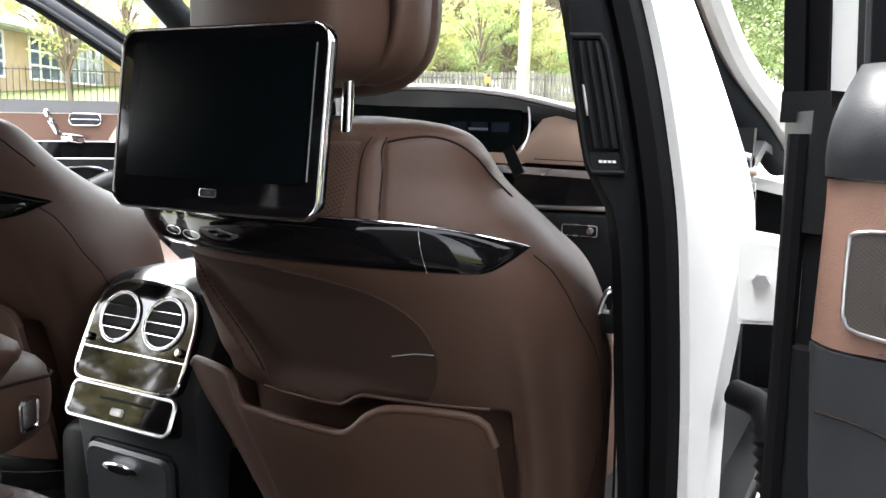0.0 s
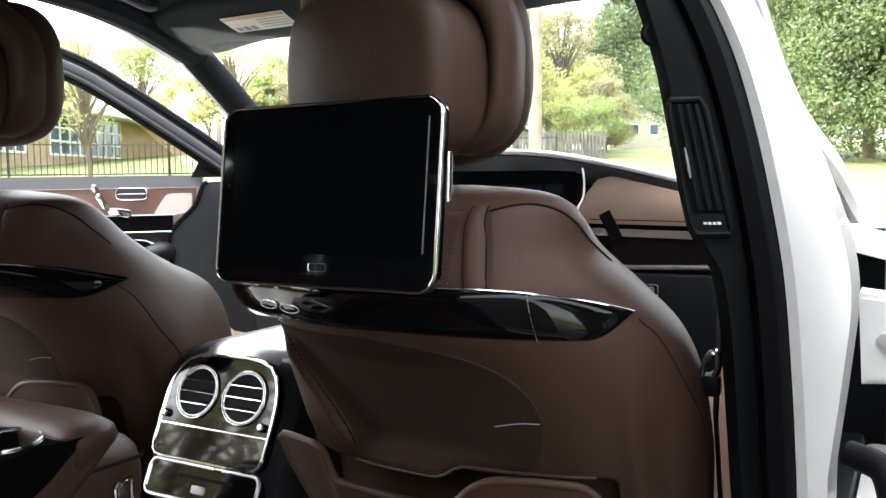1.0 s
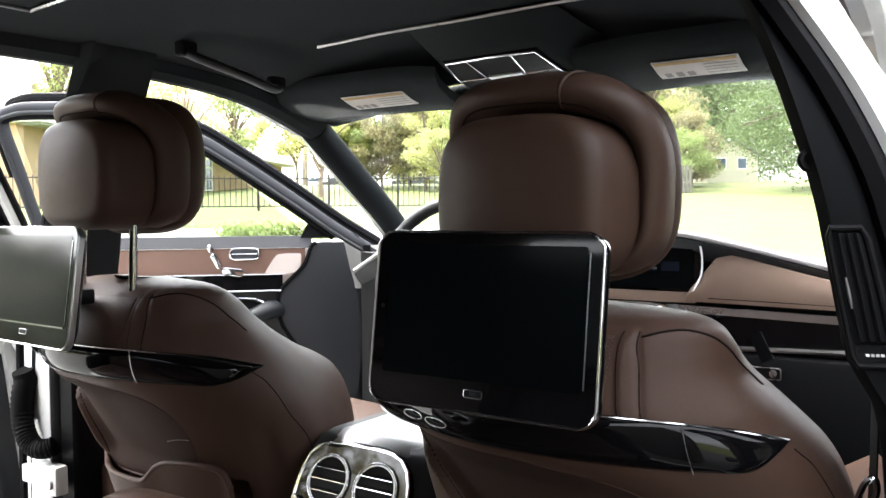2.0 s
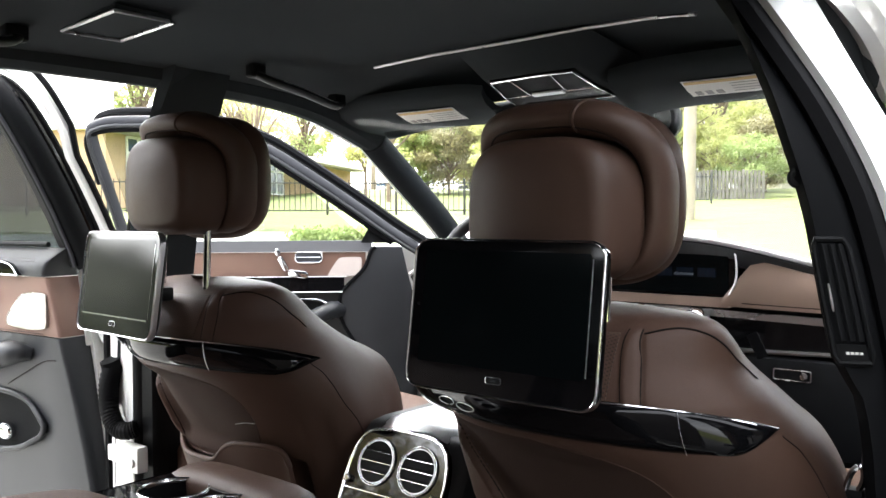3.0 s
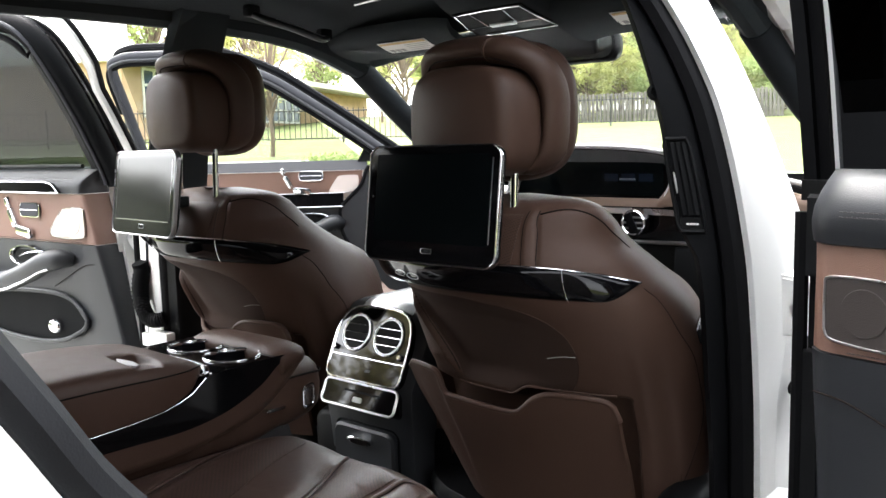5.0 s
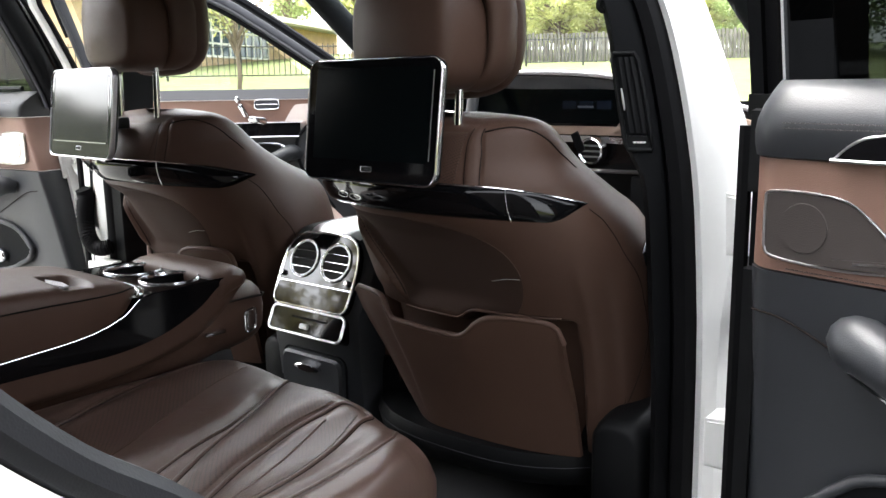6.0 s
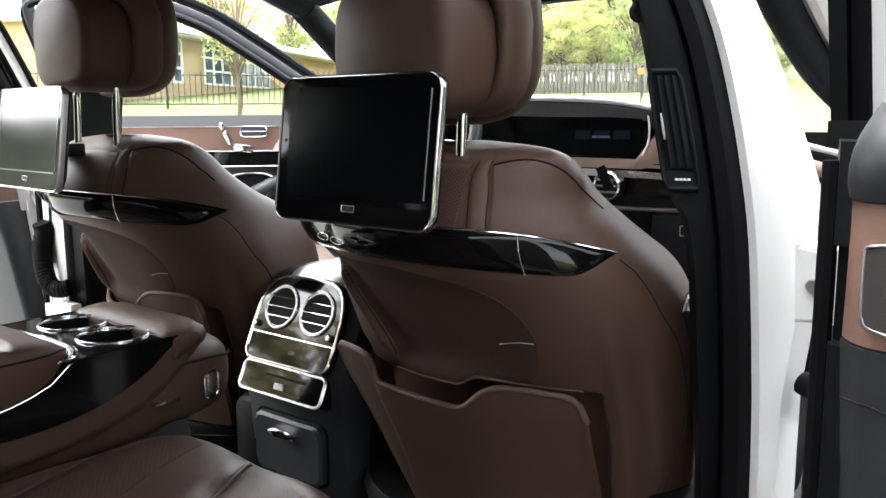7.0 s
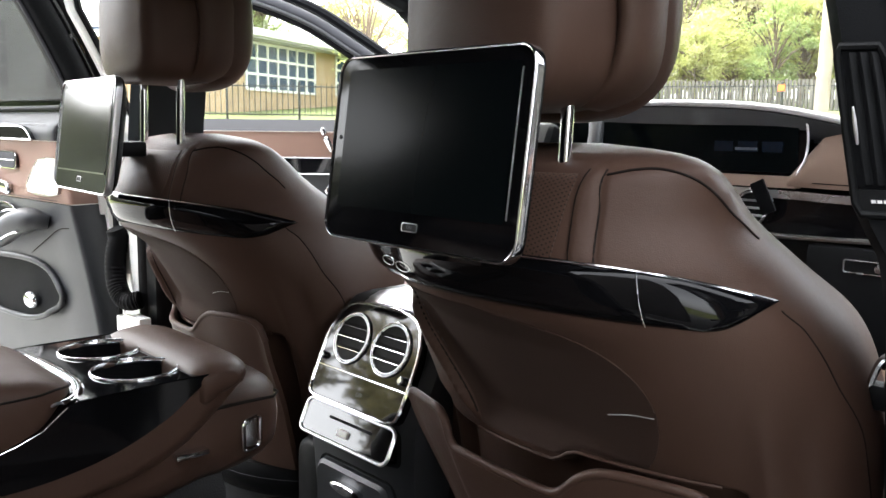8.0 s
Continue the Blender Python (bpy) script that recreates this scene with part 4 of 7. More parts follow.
    part("rear_pad", pad(0.099, 0.112, 0.086, 0.048, 0.165, 1.103, 3.6, 0.024, 0.01, 0.006), BROWN, hr, sharp=80)
    part("pillow", pad(0.124, 0.131, 0.112, 0.152, 0.238, 1.120, 3.1, 0.020, 0.045, 0.006), BROWN, hr, "padded front pillow", sharp=80)
    # roll: the pillow's edge, folded back over the top and running down both sides
    rings = []
    for k in range(65):
        a = radians(-66 + 312 * k / 64)
        top = max(0.0, math.sin(a)) ** 1.4
        px, pz = outline(0.1165, 0.096, a, 3.4)
        d = Vector((math.cos(a), 0, math.sin(a))).normalized()
        end = min(1.0, min(k, 64 - k) / 8)
        yc, ly, lr = 0.166 - 0.055 * top, 0.034 + 0.010 * top, (0.0145 + 0.0075 * top) * (0.55 + 0.45 * end)
        if px > 0.052 and a > 0:
            lr += 0.0018
        c = Vector((hx + px * (1 - 0.04 * max(0, pz / 0.1)), yc, 1.117 + pz + Z))
        rings.append([c + d * lr * math.cos(b) + Vector((0, 1, 0)) * ly * math.sin(b) for b in [2 * math.pi * i / 20 for i in range(20)]])
    part("collar", loft(rings), BROWN, hr, "leather roll folded over the top and sides", sharp=80)
    part("collar_welt", tube([rings[k][13] for k in range(1, 64)], 0.0013, 6), THREAD, hr, "dark welt along the roll")
    fold = min(range(65), key=lambda k: abs(rings[k][0].x - hx - 0.052) + (9 if not 16 < k < 48 else 0))
    part("collar_seam", tube([rings[fold][i] for i in (4, 3, 2, 1, 0, 19, 18, 17, 16, 15, 14, 13, 12)], 0.0024, 6), BROWN, hr, "stitched seam across the roll", sharp=80)
    for d in (-0.069, 0.069):
        part("post", tube([(x0 + d, 0.118, 0.93), (x0 + d, 0.124, 1.03 + Z)], 0.0066, 12), CHROME, hr, "chrome post")
    return seat


SEAT_R, SEAT_L = 0.405, -0.384
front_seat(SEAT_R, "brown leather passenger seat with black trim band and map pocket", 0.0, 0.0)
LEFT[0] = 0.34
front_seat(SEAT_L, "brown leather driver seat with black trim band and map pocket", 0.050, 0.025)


def monitor(x0, z0, yaw, label, screen, line, bezel):
    mon = thing("seat_monitor", label, "monitor", (x0, 0.02, 0.975), "seat monitors")
    m = Matrix.Translation((x0, 0.004, z0)) @ Matrix.Rotation(radians(yaw), 4, "Z") @ Matrix.Rotation(radians(-8), 4, "X")
    def f(a, b, d):
        return m @ Vector((a, d, b))
    W, Hh = 0.262, 0.180
    part("housing", loft([[f(a, b, d) for a, b in rounded(W - e, Hh - e, 0.02)] for d, e in ((-0.002, 0.002), (0.006, 0.004), (0.013, 0.02), (0.024, 0.07))]), BLACK_PLASTIC, mon, "black rear housing")
    bm = bmesh.new()
    sections = ((0.0, 0.0, 0.003), (0.0, 0.0, -0.005), (0.0012, 0.001, -0.0070), (0.0036, 0.002, -0.0076), (0.0060, 0.003, -0.0066), (0.0060, 0.003, 0.0))
    lay = [[bm.verts.new(f(a, b, d)) for a, b in rounded(W - e, Hh - e, 0.02 - r)] for e, r, d in sections]
    n = len(lay[0])
    for a, b in zip(lay, lay[1:]):
        for i in range(n):
            bm.faces.new((a[i], a[(i + 1) % n], b[(i + 1) % n], b[i]))
    part("frame", bm, SILVER if line == CHROME else CHROME, mon, "slim silver rim", sharp=50)
    g = part("front_glass", loft([[f(a, b, d) for a, b in rounded(W - 0.0060, Hh - 0.0060, 0.017)] for d in (-0.0055, 0.0)]), bezel, mon, "gloss black bezel")
    part("display", loft([[f(a, b, d) for a, b in rounded(0.226, 0.133, 0.003, 2, 0, 0.009)] for d in (-0.0064, -0.005)]), screen, g, "dark switched-off display")
    part("button", loft([[f(a, b, d) for a, b in rounded(0.021, 0.0075, 0.002, 2, 0.0, -0.070)] for d in (-0.0066, -0.004)]), BLACK_PLASTIC, g, "small power button")
    part("button_frame", tube([f(a, b, -0.0066) for a, b in rounded(0.021, 0.0075, 0.002, 2, 0.0, -0.070)], 0.0004, 5, True), SILVER, g)
    lettering("button_word", "ON", 0.0046, lambda a, b: f(a, b - 0.070, -0.0070), SCREEN_TEXT, g, "small printed word ON")
    part("edge_line", moved(box((0.1152, -0.0066, -0.054), (0.1162, -0.005, 0.070)), m), line, g, "thin bright screen edge")
    if line == CHROME:
        part("edge_line", moved(box((-0.113, -0.0068, -0.0585), (0.113, -0.005, -0.0562)), m), line, g, "bright lower screen edge")
        part("edge_line", moved(box((-0.1165, -0.0066, -0.056), (-0.1135, -0.005, 0.074)), m), BLACK_PLASTIC, g, "dark screen edge")
    part("sensor", loft([[f(-0.119 + 0.002 * math.cos(t), 0.01 + 0.002 * math.sin(t), d) for t in [math.pi * k / 6 for k in range(12)]] for d in (-0.0062, -0.005)]), BLACK_PLASTIC, g, "tiny sensor")
    part("bracket", box((x0 - 0.045, 0.02, 0.950), (x0 + 0.04, 0.085, 0.975), 0.006), BLACK_PLASTIC, mon, "black mounting bracket")


monitor(SEAT_R + 0.001, 0.981, 0, "silver-rimmed black monitor, switched off, behind the headrest", SCREEN, SILVER, GLOSS)
monitor(SEAT_L - 0.017, 0.984, -2.6, "silver-rimmed grey monitor, switched off, behind the driver's headrest", SCREEN_GREY, CHROME, PIANO)


# ---- rear centre console ----
def console():
    KX = 0.032
    con = thing("rear_console", "black rear centre console with two round air vents and chrome frame", "console", (KX, 0.3, 0.3))
    prof = [(0.215, 0.30), (0.212, 0.44), (0.207, 0.53), (0.208, 0.593), (0.270, 0.726), (0.288, 0.740), (0.32, 0.745), (0.90, 0.745), (0.90, 0.30)]
    part("body", loft([[(KX + x, y + dy * (1 if y < 0.3 else 0), z - dz * (1 if z > 0.6 else 0)) for y, z in prof] for x, dz, dy in ((-0.128, 0.05, 0.03), (-0.122, 0.02, 0.008), (-0.105, 0, 0), (0.105, 0, 0), (0.122, 0.02, 0.008), (0.128, 0.05, 0.03))]), BLACK_LEATHER, con, sharp=40)
    part("top_cover", sheet([[(KX + x * w, y, z - 0.012 * abs(x) ** 3) for x in steps(-1, 1, 9)] for y, z, w in ((0.276, 0.741, 0.082), (0.293, 0.749, 0.090), (0.32, 0.754, 0.098), (0.9, 0.754, 0.098))], (0, 0.01, -0.012)), SILVER, con, "silver top cover", sharp=60)
    o, ua, ub = Vector((KX, 0.201, 0.600)), Vector((1, 0, 0)), Vector((0, 0.064, 0.135)).normalized()
    nn = ua.cross(ub)
    def f(a, b, d):
        return o + ua * a + ub * b + nn * d
    shape = [(-0.104, 0.020), (-0.101, 0.007), (-0.094, 0.001), (-0.08, -0.001), (0.08, -0.001), (0.094, 0.001), (0.101, 0.007), (0.104, 0.020), (0.105, 0.06), (0.104, 0.09), (0.100, 0.112), (0.092, 0.131), (0.079, 0.144), (0.06, 0.1505), (0.03, 0.153), (-0.03, 0.153), (-0.06, 0.1505), (-0.079, 0.144), (-0.092, 0.131), (-0.100, 0.112), (-0.104, 0.09), (-0.105, 0.06)]
    part("vent_panel", loft([[f(a, b, d) for a, b in shape] for d in (-0.01, 0.006)]), PIANO, con, "gloss black vent panel")
    part("panel_frame", tube([f(a, b, 0.006) for a, b in shape], 0.0027, 6, True), CHROME, con, "chrome frame")
    part("divider", tube([f(-0.104, 0.046, 0.007), f(0.104, 0.046, 0.007)], 0.0016, 6), CHROME, con, "chrome divider")
    ring = [2 * math.pi * i / 32 for i in range(32)]
    for a in (-0.045, 0.045):
        v = part("air_vent", tube([f(a + 0.0388 * math.cos(t), 0.0965 + 0.0388 * math.sin(t), 0.0075) for t in ring], 0.0019, 8, True), CHROME, con, "round chrome-ringed air vent", sharp=70)
        part("inner_ring", tube([f(a + 0.0352 * math.cos(t), 0.0965 + 0.0352 * math.sin(t), 0.0085) for t in ring], 0.0010, 6, True), SILVER, v, "thin inner ring")
        part("vent_core", loft([[f(a + 0.034 * math.cos(t), 0.0965 + 0.034 * math.sin(t), d) for t in ring] for d in (0.004, 0.0065)]), BLACK_PLASTIC, v, "dark vent opening")
        for b in (-0.017, 0.0, 0.017):
            h = math.sqrt(0.033 ** 2 - b * b)
            part("slat", sheet([[f(a + x, 0.0965 + b + 0.004 * q, 0.0075 + 0.002 * q) for x in steps(-h, h, 5)] for q in (0, 1)], nn * 0.0015), BLACK_PLASTIC, v, "black slat")
            part("slat_edge", tube([f(a + x, 0.0965 + b - 0.001, 0.0100) for x in steps(-h, h, 9)], 0.0008 if b else 0.0011, 6), CHROME, v, "chrome slat edge")
    for a in (-0.094, 0.090):
        part("knob", loft([[f(a + r * math.cos(t), 0.060 + r * math.sin(t), d) for t in ring[::2]] for r, d in ((0.006, 0.006), (0.006, 0.012), (0.004, 0.014))]), CHROME, con, "small chrome knob")
    lettering("airbag_word", "OFF", 0.0085, lambda a, b: f(a + 0.012, b + 0.021, 0.0066), SCREEN_TEXT, con, "small printed word OFF")
    so, sb_ = Vector((KX, 0.192, 0.571)), Vector((0, 0.42, 0.9075))
    sn = ua.cross(sb_)
    def g(a, b, d):
        return so + ua * a + sb_ * b + sn * d
    part("slot_panel", loft([[g(a, b, d) for a, b in rounded(0.206, 0.050, 0.012)] for d in (-0.03, 0.003)]), PIANO, con, "gloss black control strip")
    part("slot_frame", tube([g(a, b, 0.003) for a, b in rounded(0.206, 0.050, 0.012)], 0.0030, 6, True), SILVER, con, "chrome frame")
    part("slot", loft([[g(a, b, d) for a, b in rounded(0.10, 0.004, 0.0015, 2, 0.008, 0.008)] for d in (0.001, 0.0042)]), BLACK_SOFT, con, "dark slot")
    part("slot_button", loft([[g(a, b, d) for a, b in rounded(0.024 - e, 0.011 - e, 0.003, 3, 0.0, -0.008)] for d, e in ((0.001, 0), (0.006, 0), (0.0075, 0.003))]), PAPER, con, "white button")
    part("ashtray", loft([[(KX + a, y, 0.452 + b) for a, b in rounded(w, h, 0.018)] for y, w, h in ((0.212, 0.172, 0.105), (0.200, 0.172, 0.105), (0.195, 0.162, 0.095), (0.197, 0.13, 0.06))]), BLACK_LEATHER, con, "black ashtray flap")
    part("ashtray_frame", tube([(KX + a, 0.209, 0.452 + b) for a, b in rounded(0.180, 0.113, 0.02)], 0.0025, 6, True), BLACK_SOFT, con)
    part("ashtray_handle", loft([[(KX - 0.004 + 0.036 * math.cos(t) * w, y, 0.478 + 0.0080 * math.sin(t) * w) for t in ring[::2]] for y, w in ((0.198, 1), (0.188, 1), (0.186, 0.8))]), CHROME, con, "chrome pull")


console()


# ---- rear seat ----
GROOVES = [[(-0.62, 0.24), (-0.42, 0.20), (-0.30, 0.165), (-0.17, 0.135), (-0.085, 0.15)], [(-0.55, 0.45), (-0.44, 0.425), (-0.326, 0.377), (-0.21, 0.335), (-0.125, 0.300)],
           [(-0.55, 0.50), (-0.441, 0.465), (-0.29, 0.386), (-0.165, 0.325), (-0.078, 0.285)], [(-0.55, 0.54), (-0.411, 0.506), (-0.302, 0.462), (-0.203, 0.439), (-0.12, 0.440)],
           [(-0.60, 0.62), (-0.40, 0.605), (-0.28, 0.60), (-0.18, 0.585), (-0.125, 0.555)]]


def cushion_top(x, y):
    """Height of the right rear cushion."""
    front = curve([(0.10, -0.09), (0.17, -0.045), (0.25, -0.03), (0.40, -0.045), (0.50, -0.065), (0.58, -0.10), (0.64, -0.16), (0.69, -0.28)], x)
    d = max(0.0, front - y)
    z = 0.600 + 0.006 * math.sin((x - 0.1) * 26) - 0.018 * math.exp(-((x - 0.41) / 0.16) ** 2) * min(1, d / 0.2)
    z -= 0.055 * max(0, 1 - d / 0.085) ** 2.4
    for lo in (0.10, 0.70):
        e = abs(x - lo) / 0.05
        if e < 1:
            z -= 0.028 * (1 - e) ** 2
    # grooves along the seams, puffed leather between
    for line in GROOVES:
        if line[0][0] <= y <= line[-1][0]:
            q = (x - curve(line, y)) / 0.013
            if abs(q) < 3:
                z -= 0.0065 * math.exp(-q * q) * min(1.0, (line[-1][0] - y) / 0.03 + 0.2)
    z += 0.006 * max(0, min(1, (x - 0.52) / 0.08))
    return front, z


def cushion(s):
    c = thing("rear_seat_cushion", "brown perforated leather rear seat cushion with curved stitching", "seat cushion", (side(s, 0.42), -0.4, 0.3), "rear seat cushions")
    rows = []
    for i in range(91):
        v = 1 - (1 - i / 90) ** 1.5
        row = []
        for x in steps(0.10, 0.70, 141):
            front = cushion_top(x, 0)[0]
            y = -1.0 + (front + 1.0) * v
            row.append((side(s, x), y, cushion_top(x, y)[1]))
        rows.append(row)
    last = rows[-1]
    rows += [[(x, y + 0.010, z - 0.02) for x, y, z in last], [(x, y + 0.008, 0.49) for x, y, z in last], [(x, y - 0.01, 0.42) for x, y, z in last], [(x, y - 0.05, 0.30) for x, y, z in last]]
    part("cover", sheet(rows, (0, -0.06, -0.05)), BENCH, c, sharp=70)

    def on(x, y, off):
        return (side(s, x), y, cushion_top(x, y)[1] + off)
    def strip(left, right, name, mat, label, off):
        """A panel laid between two lines that run from back to front."""
        L, R = smooth_path(left, 8), smooth_path(right, 8)
        rr = [[on(a[0] + (b[0] - a[0]) * k, a[1] + (b[1] - a[1]) * k, off) for k in steps(0, 1, 9)] for a, b in zip(L, R)]
        part(name, sheet(rr, (0, 0, -0.004)), mat, c, label, sharp=70)
    l1 = [(0.24, -0.62), (0.20, -0.42), (0.165, -0.30), (0.135, -0.17), (0.15, -0.085)]
    l2 = [(0.45, -0.55), (0.425, -0.44), (0.377, -0.326), (0.335, -0.21), (0.300, -0.125)]
    l3 = [(0.50, -0.55), (0.465, -0.441), (0.386, -0.29), (0.325, -0.165), (0.285, -0.078)]
    l4 = [(0.54, -0.55), (0.506, -0.411), (0.462, -0.302), (0.439, -0.203), (0.440, -0.12), (0.462, -0.098), (0.492, -0.108), (0.505, -0.15), (0.539, -0.243), (0.567, -0.363), (0.585, -0.55)]
    l5 = [(0.57, -0.50), (0.537, -0.387), (0.502, -0.285), (0.475, -0.205), (0.462, -0.165)]
    strip([(0.28, -0.62), (0.235, -0.42), (0.195, -0.30), (0.165, -0.17), (0.175, -0.09)], [(0.36, -0.62), (0.325, -0.42), (0.275, -0.30), (0.235, -0.19), (0.215, -0.10)], "perforated_panel", BENCH_PERF, "perforated leather panel", 0.0012)
    strip([(x + 0.012, y) for x, y in l3], [(x - 0.010, y) for x, y in l4[:5]], "perforated_panel", BENCH_PERF, "perforated leather panel", 0.0012)
    strip([(x + 0.010, y) for x, y in ((0.545, -0.55), (0.515, -0.411), (0.475, -0.302), (0.455, -0.203), (0.462, -0.13))], [(x - 0.008, y) for x, y in ((0.585, -0.55), (0.565, -0.363), (0.539, -0.243), (0.512, -0.17), (0.492, -0.125))], "perforated_panel", BENCH_PERF, "perforated leather panel", 0.0012)
    for line, r in ((l1, 0.0028), (l2, 0.0022), (l3, 0.0036), (l4, 0.0034), (l5, 0.0022)):
        part("seam", tube([on(x, y, 0.0004) for x, y in smooth_path(line, 8)], r, 6), BENCH, c, "raised stitched seam", sharp=80)
        part("stitch_line", tube([on(x + r + 0.0016, y, 0.0002) for x, y in smooth_path(line, 8)], 0.0009, 5), THREAD, c, "line of stitching")
    part("seam", tube([on(x, y, 0.0002) for x, y in smooth_path([(0.62, -0.60), (0.605, -0.40), (0.60, -0.28), (0.585, -0.18), (0.555, -0.125)], 8)], 0.0026, 6), BENCH, c, "raised stitched seam", sharp=80)


for s in (1, -1):
    cushion(s)


def armrest():
    AX, W = 0.006, 0.126
    a = thing("armrest", "folded-down brown leather armrest with gloss black cupholder tray", "armrest", (AX, -0.3, 0.6))
    def low(y):
        return curve([(-1.0, 0.60), (-0.3, 0.604), (-0.181, 0.618), (-0.124, 0.633), (-0.076, 0.662), (-0.038, 0.698), (-0.02, 0.712)], y)
    def mid(y):
        return curve([(-1.0, 0.655), (-0.377, 0.650), (-0.264, 0.648), (-0.186, 0.660), (-0.121, 0.686), (-0.079, 0.715), (-0.05, 0.724)], y)
    def upper(y):
        return curve([(-1.0, 0.674), (-0.45, 0.677), (-0.40, 0.679), (-0.305, 0.686), (-0.249, 0.703), (-0.23, 0.719), (-0.212, 0.7265), (0.0, 0.7265)], y)
    ys = steps(-1.0, -0.03, 30)
    part("base", loft([[(AX + x * W, y, z) for x, z in ((-1.0, mid(y)), (-1.0, 0.4 * mid(y) + 0.6 * low(y)), (-0.97, low(y) + 0.006), (-0.85, low(y)), (0.85, low(y)), (0.97, low(y) + 0.006), (1.0, 0.4 * mid(y) + 0.6 * low(y)), (1.0, mid(y)), (0.95, mid(y)), (0.93, low(y) + 0.012), (-0.93, low(y) + 0.012), (-0.95, mid(y)))] for y in ys]), BROWN, a, "brown leather underside", sharp=60)
    # tray: sides, then a top plate with two round holes
    ys = steps(-1.0, -0.34, 10) + steps(-0.33, -0.06, 40)
    part("tray_side", loft([[(AX + x * W, y, z) for x, z in ((0.97, mid(y) - 0.002), (1.015, mid(y) + 0.001), (1.015, upper(y) - 0.0008), (1.008, upper(y)))] for y in ys]), TRAY, a, "gloss black tray side", sharp=30)
    part("tray_side", loft([[(AX - x * W, y, z) for x, z in ((0.97, mid(y) - 0.002), (1.015, mid(y) + 0.001), (1.015, upper(y) - 0.0008), (1.008, upper(y)))] for y in ys]), TRAY, a, "gloss black tray side", sharp=30)
    bm = bmesh.new()
    loops = [[(AX - W * 0.995, -0.212), (AX + W * 0.995, -0.212), (AX + W * 0.995, -0.06), (AX - W * 0.995, -0.06)]]
    cups = ((-0.050, -0.123), (0.062, -0.126))
    circle = [2 * math.pi * i / 40 for i in range(40)]
    for cx, cy in cups:
        loops.append([(cx + 0.0455 * math.cos(t), cy + 0.0455 * math.sin(t)) for t in circle])
    for lp in loops:
        vs = [bm.verts.new((x, y, 0.7265)) for x, y in lp]
        for p, q in zip(vs, vs[1:] + vs[:1]):
            bm.edges.new((p, q))
    bmesh.ops.triangle_fill(bm, use_beauty=True, edges=bm.edges[:])
    part("tray_top", bm, GLOSS, a, "gloss black tray top")
    part("tray_bed", sheet([[(AX + x * W * 0.995, y, upper(y)) for x in steps(-1, 1, 5)] for y in steps(-0.6, -0.212, 40)], (0, 0, -0.004)), GLOSS, a, "gloss black bed under the lid", sharp=60)
    for cx, cy in cups:
        ring = [(r, z) for r, z in ((0.0485, 0.7266), (0.0485, 0.7280), (0.0475, 0.7292), (0.0460, 0.7292), (0.0452, 0.7280), (0.0452, 0.722))]
        hold = part("cupholder", loft([[(cx + r * math.cos(t), cy + r * math.sin(t), z) for t in circle] for r, z in ring], caps=False), CHROME, a, "chrome cupholder ring", sharp=60)
        part("cup_well", loft([[(cx + r * math.cos(t), cy + r * math.sin(t), z) for t in circle] for r, z in ((0.0458, 0.726), (0.044, 0.70), (0.042, 0.672), (0.0, 0.671))], caps=False), BLACK_SOFT, hold, "dark cup well", sharp=60)
        part("spring_tab", box((cx - 0.010, cy + 0.030, 0.700), (cx + 0.010, cy + 0.040, 0.703), 0.001), BLACK_PLASTIC, hold, "sprung tab")
    # padded lid, rounded towards the front, with a hollow grip sunk into it
    LIDF = [(-1.0, 1.0), (-0.36, 1.0), (-0.30, 0.995), (-0.265, 0.98), (-0.24, 0.94), (-0.222, 0.86), (-0.210, 0.72), (-0.203, 0.5)]
    SINK = [(-1.0, 0.0), (-0.36, 0.001), (-0.30, 0.003), (-0.265, 0.006), (-0.24, 0.010), (-0.222, 0.016), (-0.210, 0.022), (-0.203, 0.028)]
    FACE = [(0.0, 0.985, 0.0), (0.08, 1.0, 0.25), (0.16, 1.0, 0.5), (0.22, 0.985, 0.68), (0.26, 0.95, 0.80), (0.31, 0.88, 0.91), (0.36, 0.75, 0.97), (0.43, 0.4, 1.0), (0.5, 0.0, 1.01)]
    def face(q):
        m = min(q, 1 - q)
        x, k = curve([(a, p) for a, p, _ in FACE], m), curve([(a, p) for a, _, p in FACE], m)
        return (-x if q < 0.5 else x), k
    def hollow(x, y):
        r = max(abs(x - 0.078) / 0.047, abs(y + 0.308) / 0.027)
        r = 0.5 * r + 0.5 * math.hypot((x - 0.078) / 0.047, (y + 0.308) / 0.027)
        return 0.013 * (1 - min(1.0, max(0.0, (r - 0.82) / 0.2))) * (0.35 + 0.65 * min(1.0, max(0.0, (0.128 - x) / 0.07)))
    rings = []
    for y in [-1.0, -0.8, -0.6, -0.48, -0.40] + steps(-0.36, -0.24, 41) + [-0.23, -0.222, -0.215, -0.210, -0.206, -0.203]:
        f, sink = curve(LIDF, y), curve(SINK, y)
        zl = upper(y) + 0.0006
        zt = curve([(-1.0, 0.772), (-0.45, 0.770), (-0.25, 0.760), (-0.2, 0.757)], y) - sink
        ring = []
        for q in steps(0, 1, 81):
            x, k = face(q)
            px = AX + x * W * f
            ring.append((px, y, zl + (zt - zl) * k - (hollow(px, y) if k > 0.9 else 0)))
        rings.append(ring)
    part("lid", loft(rings), BROWN, a, "padded brown leather lid with hollow grip", sharp=70)
    for n, e in ((18, -0.0004), (62, 0.0004)):
        part("lid_seam", tube([Vector(r[n]) + Vector((e, 0, 0.0002)) for r in rings], 0.0013, 6), THREAD, a, "dark lid seam")
